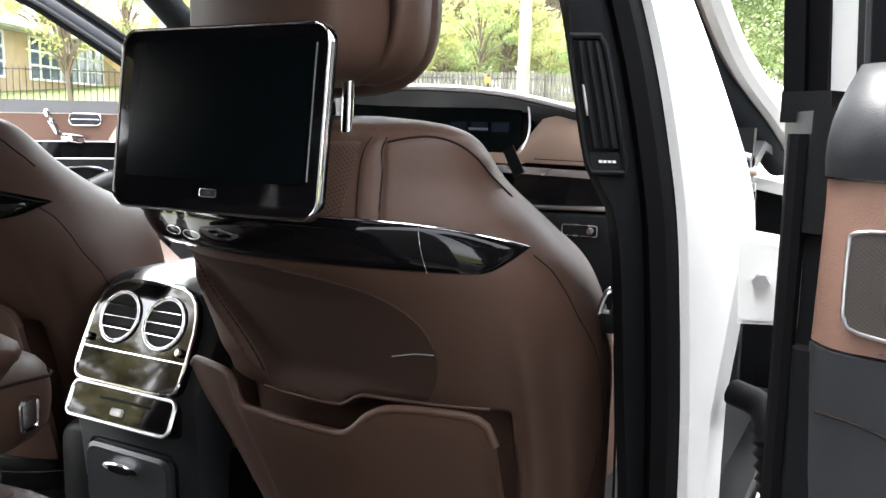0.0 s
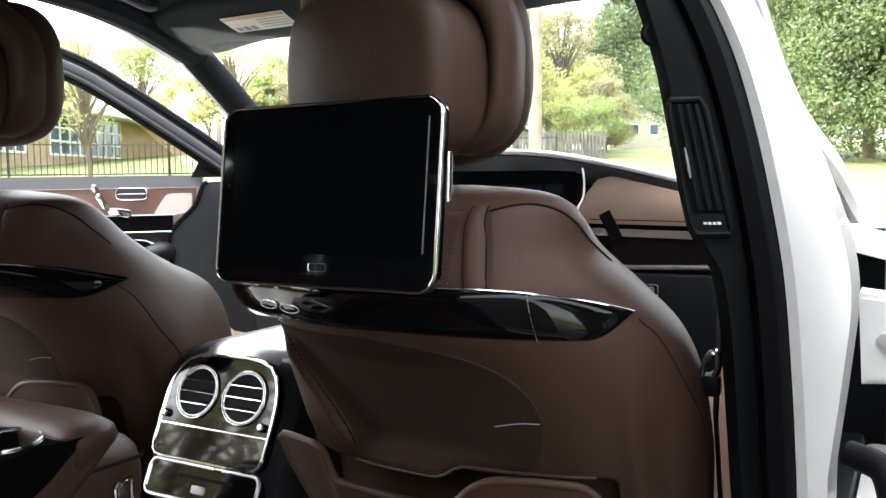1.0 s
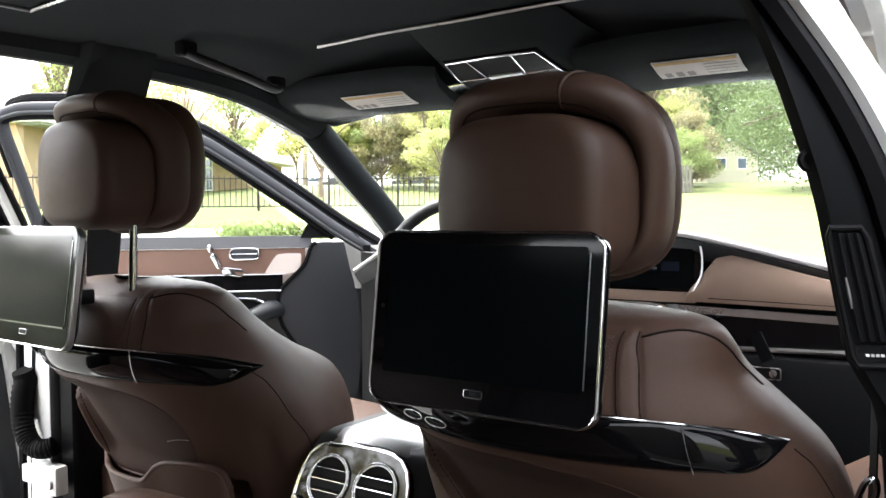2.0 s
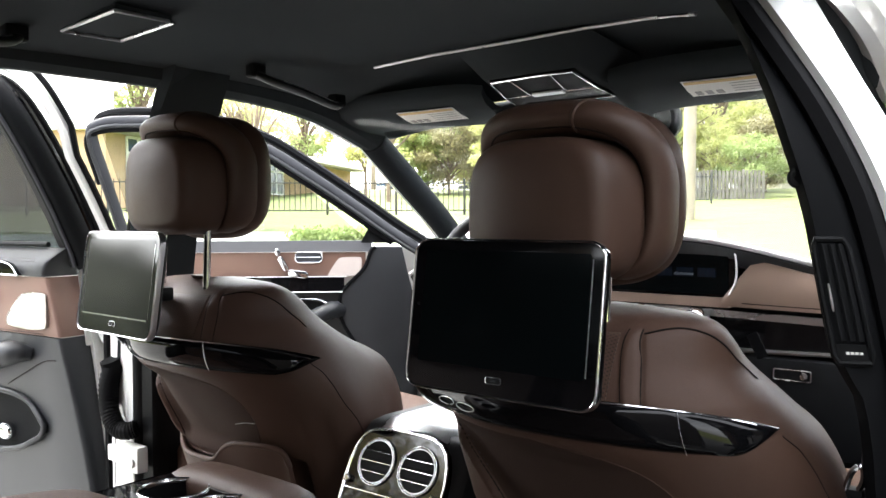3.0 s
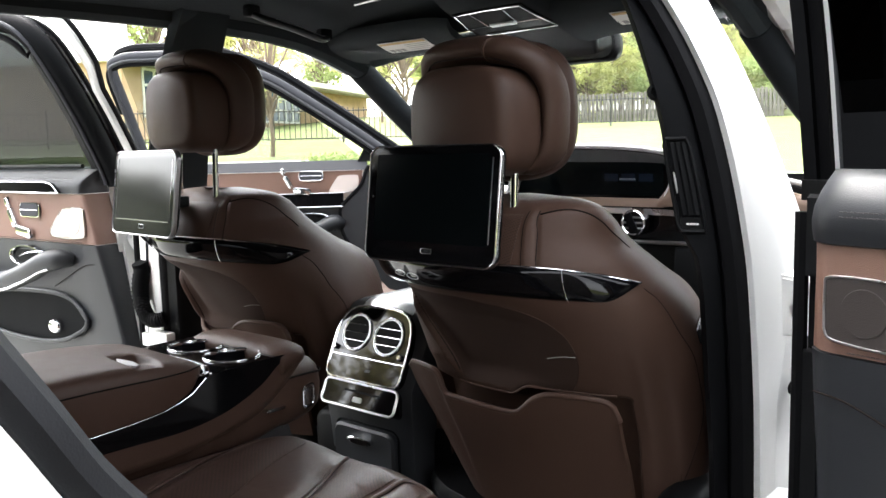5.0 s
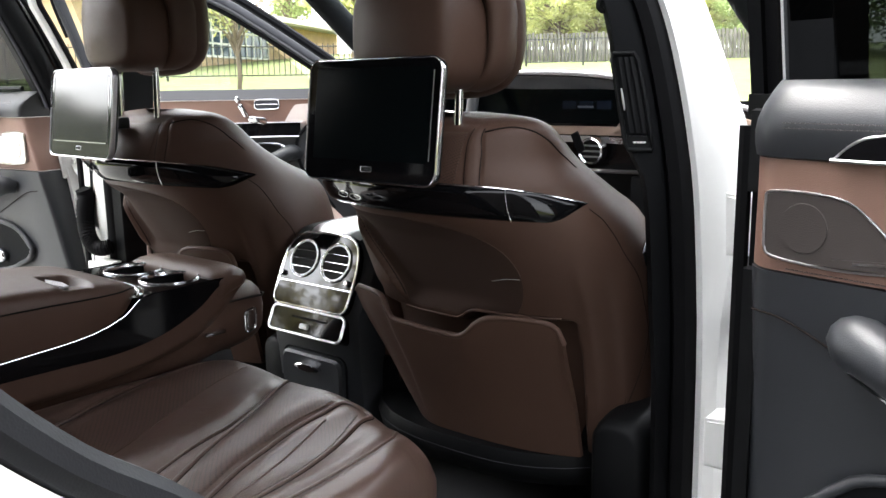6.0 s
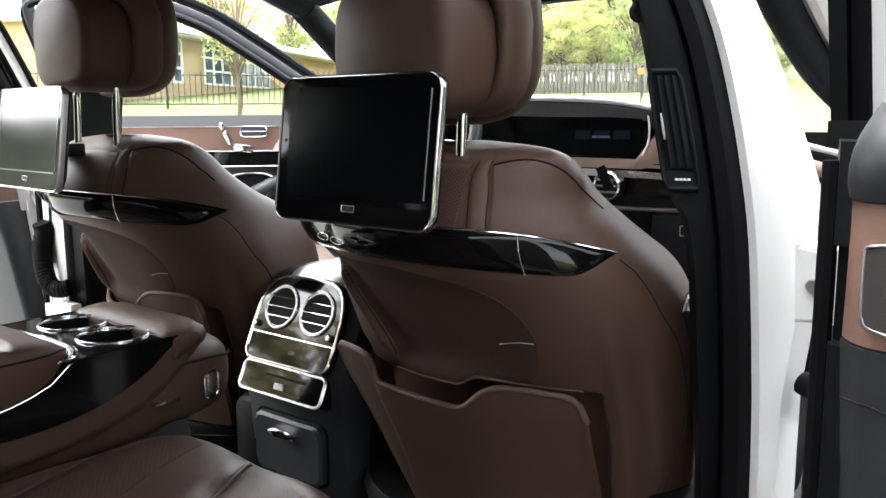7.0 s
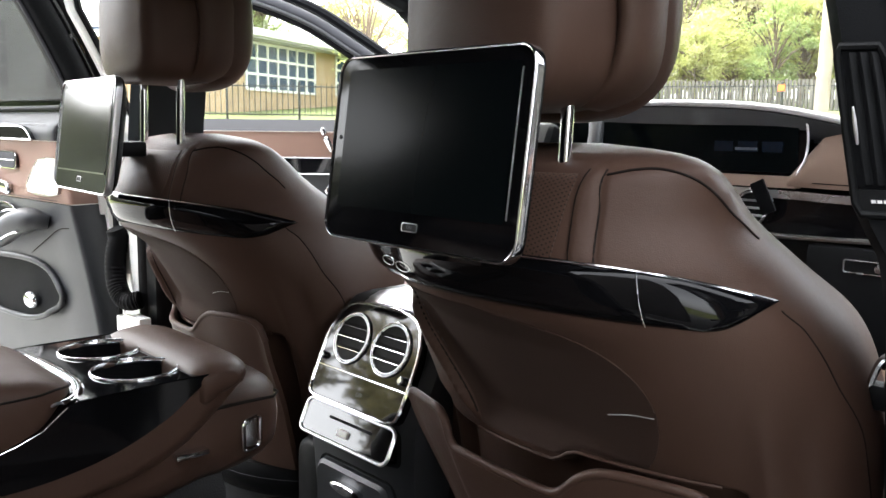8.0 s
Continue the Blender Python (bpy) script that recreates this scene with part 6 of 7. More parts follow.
def front_door(s, hinge, angle, lift, label):
    d, nn, h, f = door_frame(s, hinge, angle, lift)
    door = thing("car_door", label, "car door", tuple(h + Vector((0, 0, 0.3))), "front doors")
    def slab(z0, z1, w0, w1, u0=0.25, u1=1.1, rake=0.0):
        return sheet([[f(u + rake * (z1 - z), z, w0 + (w1 - w0) * (z - z0) / (z1 - z0)) for u in steps(u0, u1, 12)] for z in steps(z0, z1, 5)], nn * -0.03)
    part("top_panel", slab(0.986, 1.022, 0.070, 0.045, 0.25), FRAME_GREY, door, "dark grey upper panel")
    part("middle_panel", slab(0.905, 0.984, 0.055, 0.064, 0.27, 1.1), DOOR_BROWN, door, "brown leather middle panel")
    part("trim_strip", slab(0.855, 0.903, 0.072, 0.064, 0.34), GLOSS, door, "gloss black trim strip")
    part("strip_edge", tube([f(u, 0.905, 0.068) for u in (0.33, 1.1)], 0.0014, 6), SILVER, door, "silver strip edge")
    part("strip_edge", tube([f(u, 0.855, 0.076) for u in (0.345, 1.1)], 0.0024, 6), SILVER, door, "silver strip edge")
    part("lower_panel", slab(0.30, 0.853, 0.035, 0.05, 0.08), BLACK_LEATHER, door, "dark grey lower panel")
    lp = smooth_path([(0.15, 1.0), (0.235, 1.0), (0.255, 0.98), (0.275, 0.93), (0.335, 0.87), (0.355, 0.83), (0.34, 0.74), (0.25, 0.62), (0.17, 0.52), (0.12, 0.50), (0.10, 0.75), (0.15, 1.0)], 4)[:-1]
    part("speaker_panel", loft([[f(u, z, 0.03) for u, z in lp], [f(u, z, 0.066) for u, z in lp]]), BLACK_LEATHER, door, "dark grey front panel")
    part("panel_piping", tube([f(u, z, 0.068) for u, z in lp[4:30]], 0.006, 8), BLACK_SOFT, door, "raised edge")
    sp = smooth_path([(0.283, 0.935), (0.283, 0.962), (0.292, 0.968), (0.345, 0.967), (0.362, 0.958), (0.390, 0.915), (0.384, 0.908), (0.30, 0.909), (0.283, 0.935)], 4)[:-1]
    part("speaker", loft([[f(u, z, w) for u, z in sp] for w in (0.05, 0.0665)]), MESH_LIT, door, "perforated speaker grille with light painted in")
    seat_switch(f, door, 0.405, 0.938, 0.066, 1.4)
    part("handle_cup", loft([[f(0.47 + 0.075 * math.cos(t) * q, 0.800 + 0.032 * math.sin(t) * q, w) for t in [2 * math.pi * i / 24 for i in range(24)]] for q, w in ((1, 0.050), (0.9, 0.055), (0.8, 0.045))]), BLACK_PLASTIC, door, "dark handle cup")
    part("door_handle", tube([f(0.47 + 0.08 * math.cos(t), 0.802 + 0.030 * math.sin(t), 0.058) for t in [2 * math.pi * i / 28 for i in range(28)]], 0.0045, 6, True), CHROME, door, "chrome handle ring")
    part("armrest", tube([f(*p) for p in smooth_path([(0.36, 0.792, 0.055), (0.38, 0.798, 0.09), (0.44, 0.77, 0.11), (0.55, 0.72, 0.12), (0.9, 0.68, 0.12)], 5)], 0.028, 10), BLACK_LEATHER, door, "dark grey armrest", sharp=70)
    part("armrest_trim", tube([f(*p) for p in smooth_path([(0.365, 0.782, 0.082), (0.40, 0.772, 0.118), (0.46, 0.738, 0.138), (0.56, 0.695, 0.148)], 5)], 0.005, 6), CHROME, door, "chrome armrest edge")
    part("outer_skin", sheet([[f(u, z, w) for u in steps(0.0, 1.12, 10)] for z, w in ((0.28, -0.05), (0.5, -0.075), (0.75, -0.085), (1.0, -0.055))], nn * 0.02), WHITE, door, "white painted outer skin", sharp=60)
    part("door_edge", sheet([[f(0.022, z, -0.05), f(0.022, z, 0.040), f(0.030, z, 0.046), f(0.064, z, 0.046)] for z in steps(0.29, 0.99, 6)], d * 0.012), WHITE, door, "white painted door edge")
    part("edge_seal", tube([f(0.078, z, 0.050) for z in steps(0.30, 0.99, 6)], 0.012, 8), RUBBER, door, "black rubber edge seal")
    def lean(z):
        return 0.03 + 0.30 * max(0, z - 1.0)
    top = [(0.05, 0.985), (0.17, 1.06), (0.31, 1.16), (0.46, 1.262), (0.60, 1.345), (0.80, 1.41), (1.0, 1.418), (1.085, 1.408), (1.115, 1.375), (1.09, 1.25), (1.035, 1.0)]
    sm = smooth_path(top, 5)
    part("window_frame", tube([f(u, z - 0.02, lean(z)) for u, z in sm], 0.019, 10), FRAME_GREY, door, "dark grey window frame", sharp=60)
    part("frame_skin", tube([f(u - 0.012, z + 0.012, lean(z) - 0.025) for u, z in sm[:40]], 0.016, 8), BLACK_SOFT, door, "dark outer frame")
    part("inner_bead", tube([f(u + 0.004, z - 0.034, lean(z) + 0.014) for u, z in sm], 0.007, 8), BLACK_LEATHER, door, "dark inner bead", sharp=60)
    part("frame_line", tube([f(u - 0.004, z + 0.004, lean(z) + 0.012) for u, z in sm[:36]], 0.0009, 6), BLACK_PLASTIC, door, "thin frame line")
    part("frame_seal", tube([f(u + 0.012, z - 0.044, lean(z) + 0.004) for u, z in sm[5:46]], 0.010, 8), RUBBER, door, "rubber window seal")
    part("mirror_corner", prism([(0.10, 1.015), (0.285, 1.015), (0.262, 1.06), (0.24, 1.09), (0.14, 1.04)], f, 0.02, 0.05), BLACK_PLASTIC, door, "black mirror corner")
    g = part("window_pane", sheet([[f(u, z, lean(z) - 0.02) for u, z in ((u0 + (0.0 if z0 < 1.1 else 0.0), z0) for u0 in (0.26 + (z0 - 1.02) * 1.12, 0.6 + (z0 - 1.02) * 0.4, 1.01 + 0.22 * (z0 - 1.0)))] for z0 in (1.01, 1.1, 1.2, 1.3, 1.37)], nn * -0.004), GLASS_TINT, door, "lightly tinted window pane")
    g.visible_shadow = False


front_door(-1, (-0.85, 1.45, 0), 47, 0.0, "white front car door standing open, brown and dark grey leather inside")
front_door(1, (0.885, 1.50, 0), 58, -0.03, "white passenger door standing open, brown and dark grey leather inside")


# ---- dashboard ----
BROW = [(-0.72, 0.93), (-0.60, 0.985), (-0.48, 1.03), (-0.30, 1.052), (-0.10, 1.058), (0.07, 1.056), (0.22, 1.046), (0.35, 1.021), (0.53, 0.975), (0.72, 0.925)]


def dash():
    ds = thing("dashboard", "dark dashboard with wide screen and brown leather facing", "dashboard", (CX, 1.2, 0.6))
    xs = steps(-0.72, 0.72, 33)
    rows = [[(x, 1.035 + 0.10 * (x / 0.72) ** 2, curve(BROW, x) - 0.028) for x in xs], [(x, 1.02 + 0.10 * (x / 0.72) ** 2, curve(BROW, x) - 0.010) for x in xs],
            [(x, 1.035 + 0.10 * (x / 0.72) ** 2, curve(BROW, x)) for x in xs], [(x, 1.12 + 0.08 * (x / 0.72) ** 2, curve(BROW, x) - 0.004) for x in xs],
            [(x, 1.30, 0.3 * curve(BROW, x) + 0.7 * 0.965) for x in xs], [(x, 1.62, 0.915) for x in xs]]
    part("top", sheet(rows, (0, 0.02, -0.02)), BLACK_LEATHER, ds, "dark leather dash top", sharp=60)
    # bright brow rim: sky reflection painted as a pale edge
    part("brow_edge", tube([(x, 1.026 + 0.10 * (x / 0.72) ** 2, curve(BROW, x) - 0.001) for x in xs], 0.0085, 8, flat=0.8), LIT_LIP, ds, "rounded brow edge with sky light painted in", sharp=70)
    part("brow_line", tube([(x, 1.044, 1.027) for x in steps(-0.50, 0.262, 12)], 0.0011, 6), SILVER, ds, "thin silver line above the display")
    part("back_panel", sheet([[(x, 1.09 + 0.06 * (x / 0.72) ** 2, z) for x in xs] for z in (0.45, 0.9, 0.98)], (0, 0.03, 0)), BLACK_PLASTIC, ds)
    part("screen_housing", loft([[(-0.12 + a, y, 0.972 + b) for a, b in rounded(0.80, 0.116, 0.03)] for y in (1.055, 1.09)]), GLOSS, ds, "gloss black screen housing")
    sc = part("screen", loft([[(-0.12 + a, y, 0.972 + b) for a, b in rounded(0.775, 0.096, 0.012)] for y in (1.051, 1.06)]), SCREEN, ds, "dark wide display")
    part("screen_edge", tube(smooth_path([(0.272, 1.045, 0.922), (0.287, 1.045, 0.955), (0.289, 1.045, 0.99), (0.284, 1.045, 1.022)], 4), 0.0022, 6), SILVER, sc, "silver screen edge")
    for k in range(3):
        part("display_field", box((0.10 + 0.05 * k, 1.0485, 0.962), (0.14 + 0.05 * k, 1.0505, 0.982), 0.0), SCREEN_LIT, sc, "faint display field")
    part("display_bar", box((0.145, 1.0475, 0.965), (0.19, 1.0495, 0.970)), SCREEN_TEXT, sc)
    fac = []
    for q in steps(0, 1, 6):
        r = []
        for x in steps(0.255, 0.74, 17):
            top = min(curve(BROW, x) - 0.024, 0.915 + 0.115 * max(0, (x - 0.262) / 0.09) ** 0.8)
            r.append((x, 1.048 + 0.06 * (x - 0.26) - 0.006 * math.sin(math.pi * q), 0.900 - 0.02 * (x - 0.25) + (max(top, 0.905) - 0.900 + 0.02 * (x - 0.25)) * q))
        fac.append(r)
    part("facing", sheet(fac, (0, 0.02, 0)), BEIGE, ds, "brown leather facing", sharp=60)
    part("facing_low", sheet([[(x, 1.05, z) for x in steps(-0.2, 0.27, 6)] for z in (0.896, 0.918)], (0, 0.02, 0)), BEIGE, ds, "brown leather facing")
    part("seam", tube([(x, 1.046 + 0.06 * (x - 0.26), 0.909 - 0.02 * (x - 0.25)) for x in steps(0.3, 0.74, 8)], 0.0012, 6), THREAD, ds)
    part("silver_strip", sheet([[(x, 1.035 + 0.05 * abs(x), z - 0.03 * max(0, x - 0.2)) for x in steps(-0.3, 0.74, 12)] for z in (0.878, 0.893)], (0, 0.01, 0)), SILVER, ds, "silver strip")
    part("dark_panel", sheet([[(x, 1.045 + 0.05 * abs(x), z - 0.03 * max(0, x - 0.2)) for x in steps(-0.3, 0.74, 12)] for z in (0.812, 0.878)], (0, 0.01, 0)), GLOSS, ds, "gloss dark panel")
    part("silver_strip", tube([(x, 1.035 + 0.05 * abs(x), 0.806 + 0.03 * max(0, x - 0.3)) for x in steps(-0.3, 0.74, 12)], 0.0050, 8), SILVER, ds, "silver strip")
    part("glovebox", box((0.30, 1.04, 0.60), (0.74, 1.10, 0.798), 0.012), BLACK_SOFT, ds, "black glovebox lid")
    part("lock_plate", loft([[(0.410 + a, y, 0.766 + b) for a, b in rounded(0.075, 0.022, 0.004)] for y in (1.036, 1.045)]), BLACK_PLASTIC, ds, "lock plate")
    part("lock_frame", tube([(0.410 + a, 1.036, 0.766 + b) for a, b in rounded(0.075, 0.022, 0.004)], 0.0012, 6, True), SILVER, ds)
    part("lock", loft([[(0.433 + r * math.cos(t), y, 0.766 + r * math.sin(t)) for t in [2 * math.pi * i / 16 for i in range(16)]] for r, y in ((0.008, 1.036), (0.007, 1.032))]), SILVER, ds, "round lock")
    ring = [2 * math.pi * i / 28 for i in range(28)]
    for x in (-0.14, 0.0, 0.203):
        v = part("air_vent", loft([[(x + r * math.cos(t), y, 0.858 + r * math.sin(t)) for t in ring] for r, y in ((0.034, 1.04), (0.034, 1.012), (0.031, 1.008), (0.028, 1.012), (0.028, 1.035))], caps=False), CHROME, ds, "round chrome air vent")
        part("vent_core", loft([[(x + 0.028 * math.cos(t), y, 0.858 + 0.028 * math.sin(t)) for t in ring] for y in (1.018, 1.03)]), BLACK_PLASTIC, v)
        for b in (-0.014, 0.0, 0.014):
            w = math.sqrt(0.027 ** 2 - b * b)
            part("slat", tube([(x - w, 1.014, 0.858 + b), (x + w, 1.014, 0.858 + b)], 0.0026, 6), SILVER, v, "chrome slat")
    tag = thing("seat_tag", "small black fabric tag on the passenger seat's side", "tag", (0.63, 0.21, 0.93))
    part("tag", sheet([[(0.600 + 0.012 * k + 0.5 * (0.953 - z), 0.235, z + 0.006 * k) for k in (0, 1)] for z in (0.925, 0.940, 0.953)], (0.0, 0.002, 0.0)), BLACK_SOFT, tag)
    w = thing("steering_wheel", "black leather steering wheel", "steering wheel", (-0.30, 0.95, 0.94))
    m = Matrix.Translation((-0.30, 0.95, 0.955)) @ Matrix.Rotation(radians(-24), 4, "X")
    part("rim", tube([m @ Vector((0.175 * math.cos(t), 0, 0.175 * math.sin(t))) for t in [2 * math.pi * i / 48 for i in range(48)]], 0.016, 10, True), BLACK_LEATHER, w, "leather rim", sharp=70)
    part("hub", moved(box((-0.07, -0.03, -0.06), (0.07, 0.03, 0.06), 0.025, 3), m), BLACK_PLASTIC, w, "airbag hub")
    for p in ((-0.18, -0.02), (0.18, -0.02), (0, -0.18)):
        part("spoke", tube([m @ Vector((p[0] * 0.3, 0, p[1] * 0.3)), m @ Vector((p[0], 0, p[1]))], 0.014, 8), SILVER, w, "spoke")


dash()


# ---- outside: trees, houses, fences ----
def leaves(centres, size, per, seed, up=0.4):
    """Many small leaf cards, gathered in clumps."""
    rnd = random.Random(seed)
    verts, faces = [], []
    for cx, cy, cz, r in centres:
        for _ in range(per):
            a, b, q = rnd.uniform(0, 6.283), math.acos(rnd.uniform(-1, 1)), r * rnd.uniform(0.35, 1.0)
            p = Vector((cx + q * math.sin(b) * math.cos(a), cy + q * math.sin(b) * math.sin(a), cz + 0.75 * q * math.cos(b)))
            n = Vector((rnd.gauss(0, 1), rnd.gauss(0, 1), rnd.gauss(up, 1))).normalized()
            t = n.orthogonal().normalized()
            t.rotate(Matrix.Rotation(rnd.uniform(0, 6.283), 3, n))
            w = n.cross(t)
            k = size * rnd.uniform(0.6, 1.4)
            i = len(verts)
            verts += [p + t * k, p + w * k * 0.55, p - t * k, p - w * k * 0.55]
            faces.append((i, i + 1, i + 2, i + 3))
    return verts, faces


def crown(name, verts, faces, mat, parent):
    me = bpy.data.meshes.new(name)
    base = BASE[parent]
    me.from_pydata([v - base for v in verts], [], faces)
    me.materials.append(mat)
    ob = new(name, me)
    ob.parent = parent
    BASE[ob] = base
    return ob


def tree(deg, r, height, spread, mat, label, seed, kind="round", size=0.16, clumps=26, per=70, bare=0.25):
    rnd = random.Random(seed)
    x, y = bearing(deg, r)
    z = land(x, y)
    t = thing("tree", label, "tree", (x, y, z))
    trunk = [(x + 0.1 * rnd.uniform(-1, 1) * k, y + 0.1 * rnd.uniform(-1, 1) * k, z - 0.1 + height * 0.75 * k / 5) for k in range(6)]
    bms = [tube(trunk, [0.017 * height * (1 - 0.15 * k) for k in range(6)], 8)]
    cs = []
    for k in range(clumps):
        a, h = rnd.uniform(0, 6.283), rnd.random() ** 0.8
        if kind == "pine":
            zz = z + height * (0.04 + 0.92 * h)
            q = spread * (1 - h) ** 0.7 * rnd.uniform(0.25, 1.0) + 0.2
            cr = spread * (0.24 + 0.12 * (1 - h))
        else:
            zz = z + height * (bare + (1 - bare) * (0.1 + 0.85 * h))
            q = spread * math.sin(math.pi * (0.12 + 0.8 * h)) * rnd.uniform(0.2, 1.0)
            cr = spread * rnd.uniform(0.18, 0.34)
        c = (x + q * math.cos(a), y + q * math.sin(a), zz, cr)
        cs.append(c)
        foot = z + (zz - z) * (0.55 if kind != "pine" else 0.92)
        if foot < z + height * 0.74:
            bms.append(tube([(x, y, foot), ((x + c[0]) / 2, (y + c[1]) / 2, (foot + zz) / 2 + 0.05 * height), c[:3]], [0.010 * height, 0.007 * height, 0.003 * height], 5))
    part("trunk", joined(*bms), BARK, t, "trunk with limbs", sharp=60)
    crown("crown", *(leaves(cs, size, per, seed) if kind == "pine" else leaves(cs, size * 0.72, int(per * 1.5), seed)), mat, t)


for n, (deg, r, h, sp, mat, kind, size, cl, per) in enumerate((
        (17.0, 74, 17, 6.4, PINE, "pine", 0.16, 130, 420), (10.4, 44, 16, 5.4, PINE, "pine", 0.075, 150, 850), (5.5, 38, 15, 5.6, PINE, "pine", 0.08, 120, 600), (3, 36, 13, 5.0, PINE, "pine", 0.085, 80, 560), (-2, 34, 13, 5.0, PINE, "pine", 0.08, 80, 560),
        (24.5, 46, 6.0, 2.6, SPRING, "round", 0.099, 40, 152), (28, 62, 9, 4.5, GREEN, "round", 0.149, 43, 152), (21, 64, 7, 3.6, SPRING, "round", 0.149, 43, 152), (33, 62, 9, 4.4, SPRING, "round", 0.161, 43, 152),
        (37, 55, 5, 2.8, GREEN, "round", 0.124, 40, 152), (41, 52, 4.6, 2.6, SPRING, "round", 0.124, 40, 152), (44.5, 48, 5.2, 2.4, SPRING, "round", 0.124, 36, 152), (48.5, 60, 7.2, 3.4, GREEN, "round", 0.136, 40, 152), (53, 64, 8, 3.6, SPRING, "round", 0.149, 40, 152),
        (59, 66, 12, 4.5, GREEN, "round", 0.149, 40, 152), (66, 60, 11, 4.5, SPRING, "round", 0.149, 40, 152), (74, 52, 11, 4.5, GREEN, "round", 0.149, 40, 152), (35, 42, 3.2, 1.6, SPRING, "round", 0.087, 28, 114), (30.5, 44, 4.5, 2.6, SPRING, "round", 0.099, 36, 133))):
    tree(deg, r, h, sp, mat, {PINE: "tall dark green pine tree", SPRING: "tree in yellow-green spring leaf", GREEN: "tree in fresh green leaf"}[mat], 40 + n, kind, size, cl, per)
for n, deg in enumerate((19.5, 21.5, 24, 26.2, 28.5, 30.8, 33.2, 36)):
    tree(deg, 43 + (n * 7) % 5, 3.0 + 0.7 * ((n * 5) % 4), 2.2, SPRING if n % 3 else GREEN, "spreading shrub in pale spring leaf", 120 + n, "round", 0.085, 34, 130, 0.04)
for n in range(16):
    deg, r = 18.6 + 1.45 * n, 49 + (n * 11) % 9
    tree(deg, r, (6.5 + 1.1 * ((n * 5) % 4)) * (0.62 if n < 2 or n > 12 else 1.0), 3.6 if 1 < n < 13 else 2.4, (DULL, SPRING, DULL, GREEN)[n % 4], "dense thicket tree in thin spring leaf", 500 + n, "round", 0.13, 44, 110, 0.02)
tree(51.8, 24, 4.2, 1.5, SPRING, "slender young tree just coming into leaf", 90, "round", 0.07, 26, 26, 0.3)
tree(43.0, 40, 6.0, 2.6, SPRING, "half-bare tree with yellow blossom", 91, "round", 0.12, 30, 40, 0.25)


def wall_frame(deg0, r0, deg1, r1):
    p, q = Vector((*bearing(deg0, r0), 0)), Vector((*bearing(deg1, r1), 0))
    d = (q - p).normalized()
    n = Vector((d.y, -d.x, 0))
    if n.dot(Vector((1, -0.8, 0)) - p) < 0:
        n = -n
    return p, d, n, (q - p).length


def block(p, d, n, u0, u1, z0, z1, w0, w1):
    """A box along a wall: u along it, w out towards the viewer."""
    return loft([[p + d * u + n * w + Vector((0, 0, z)) for u, w in ((u0, w0), (u1, w0), (u1, w1), (u0, w1))] for z in (z0, z1)])


def grid_window(parent, p, d, n, u0, u1, z0, z1, cols, rows_):
    win = part("window", block(p, d, n, u0, u1, z0, z1, -0.02, 0.02), BLUEGLASS, parent, "blue glazed window")
    for k in range(cols + 1):
        u = u0 + (u1 - u0) * k / cols
        part("mullion", block(p, d, n, u - 0.05, u + 0.05, z0, z1, 0.02, 0.08), WHITEWALL, win)
    for k in range(rows_ + 1):
        z = z0 + (z1 - z0) * k / rows_
        part("transom", block(p, d, n, u0, u1, z - 0.05, z + 0.05, 0.021, 0.079), WHITEWALL, win)


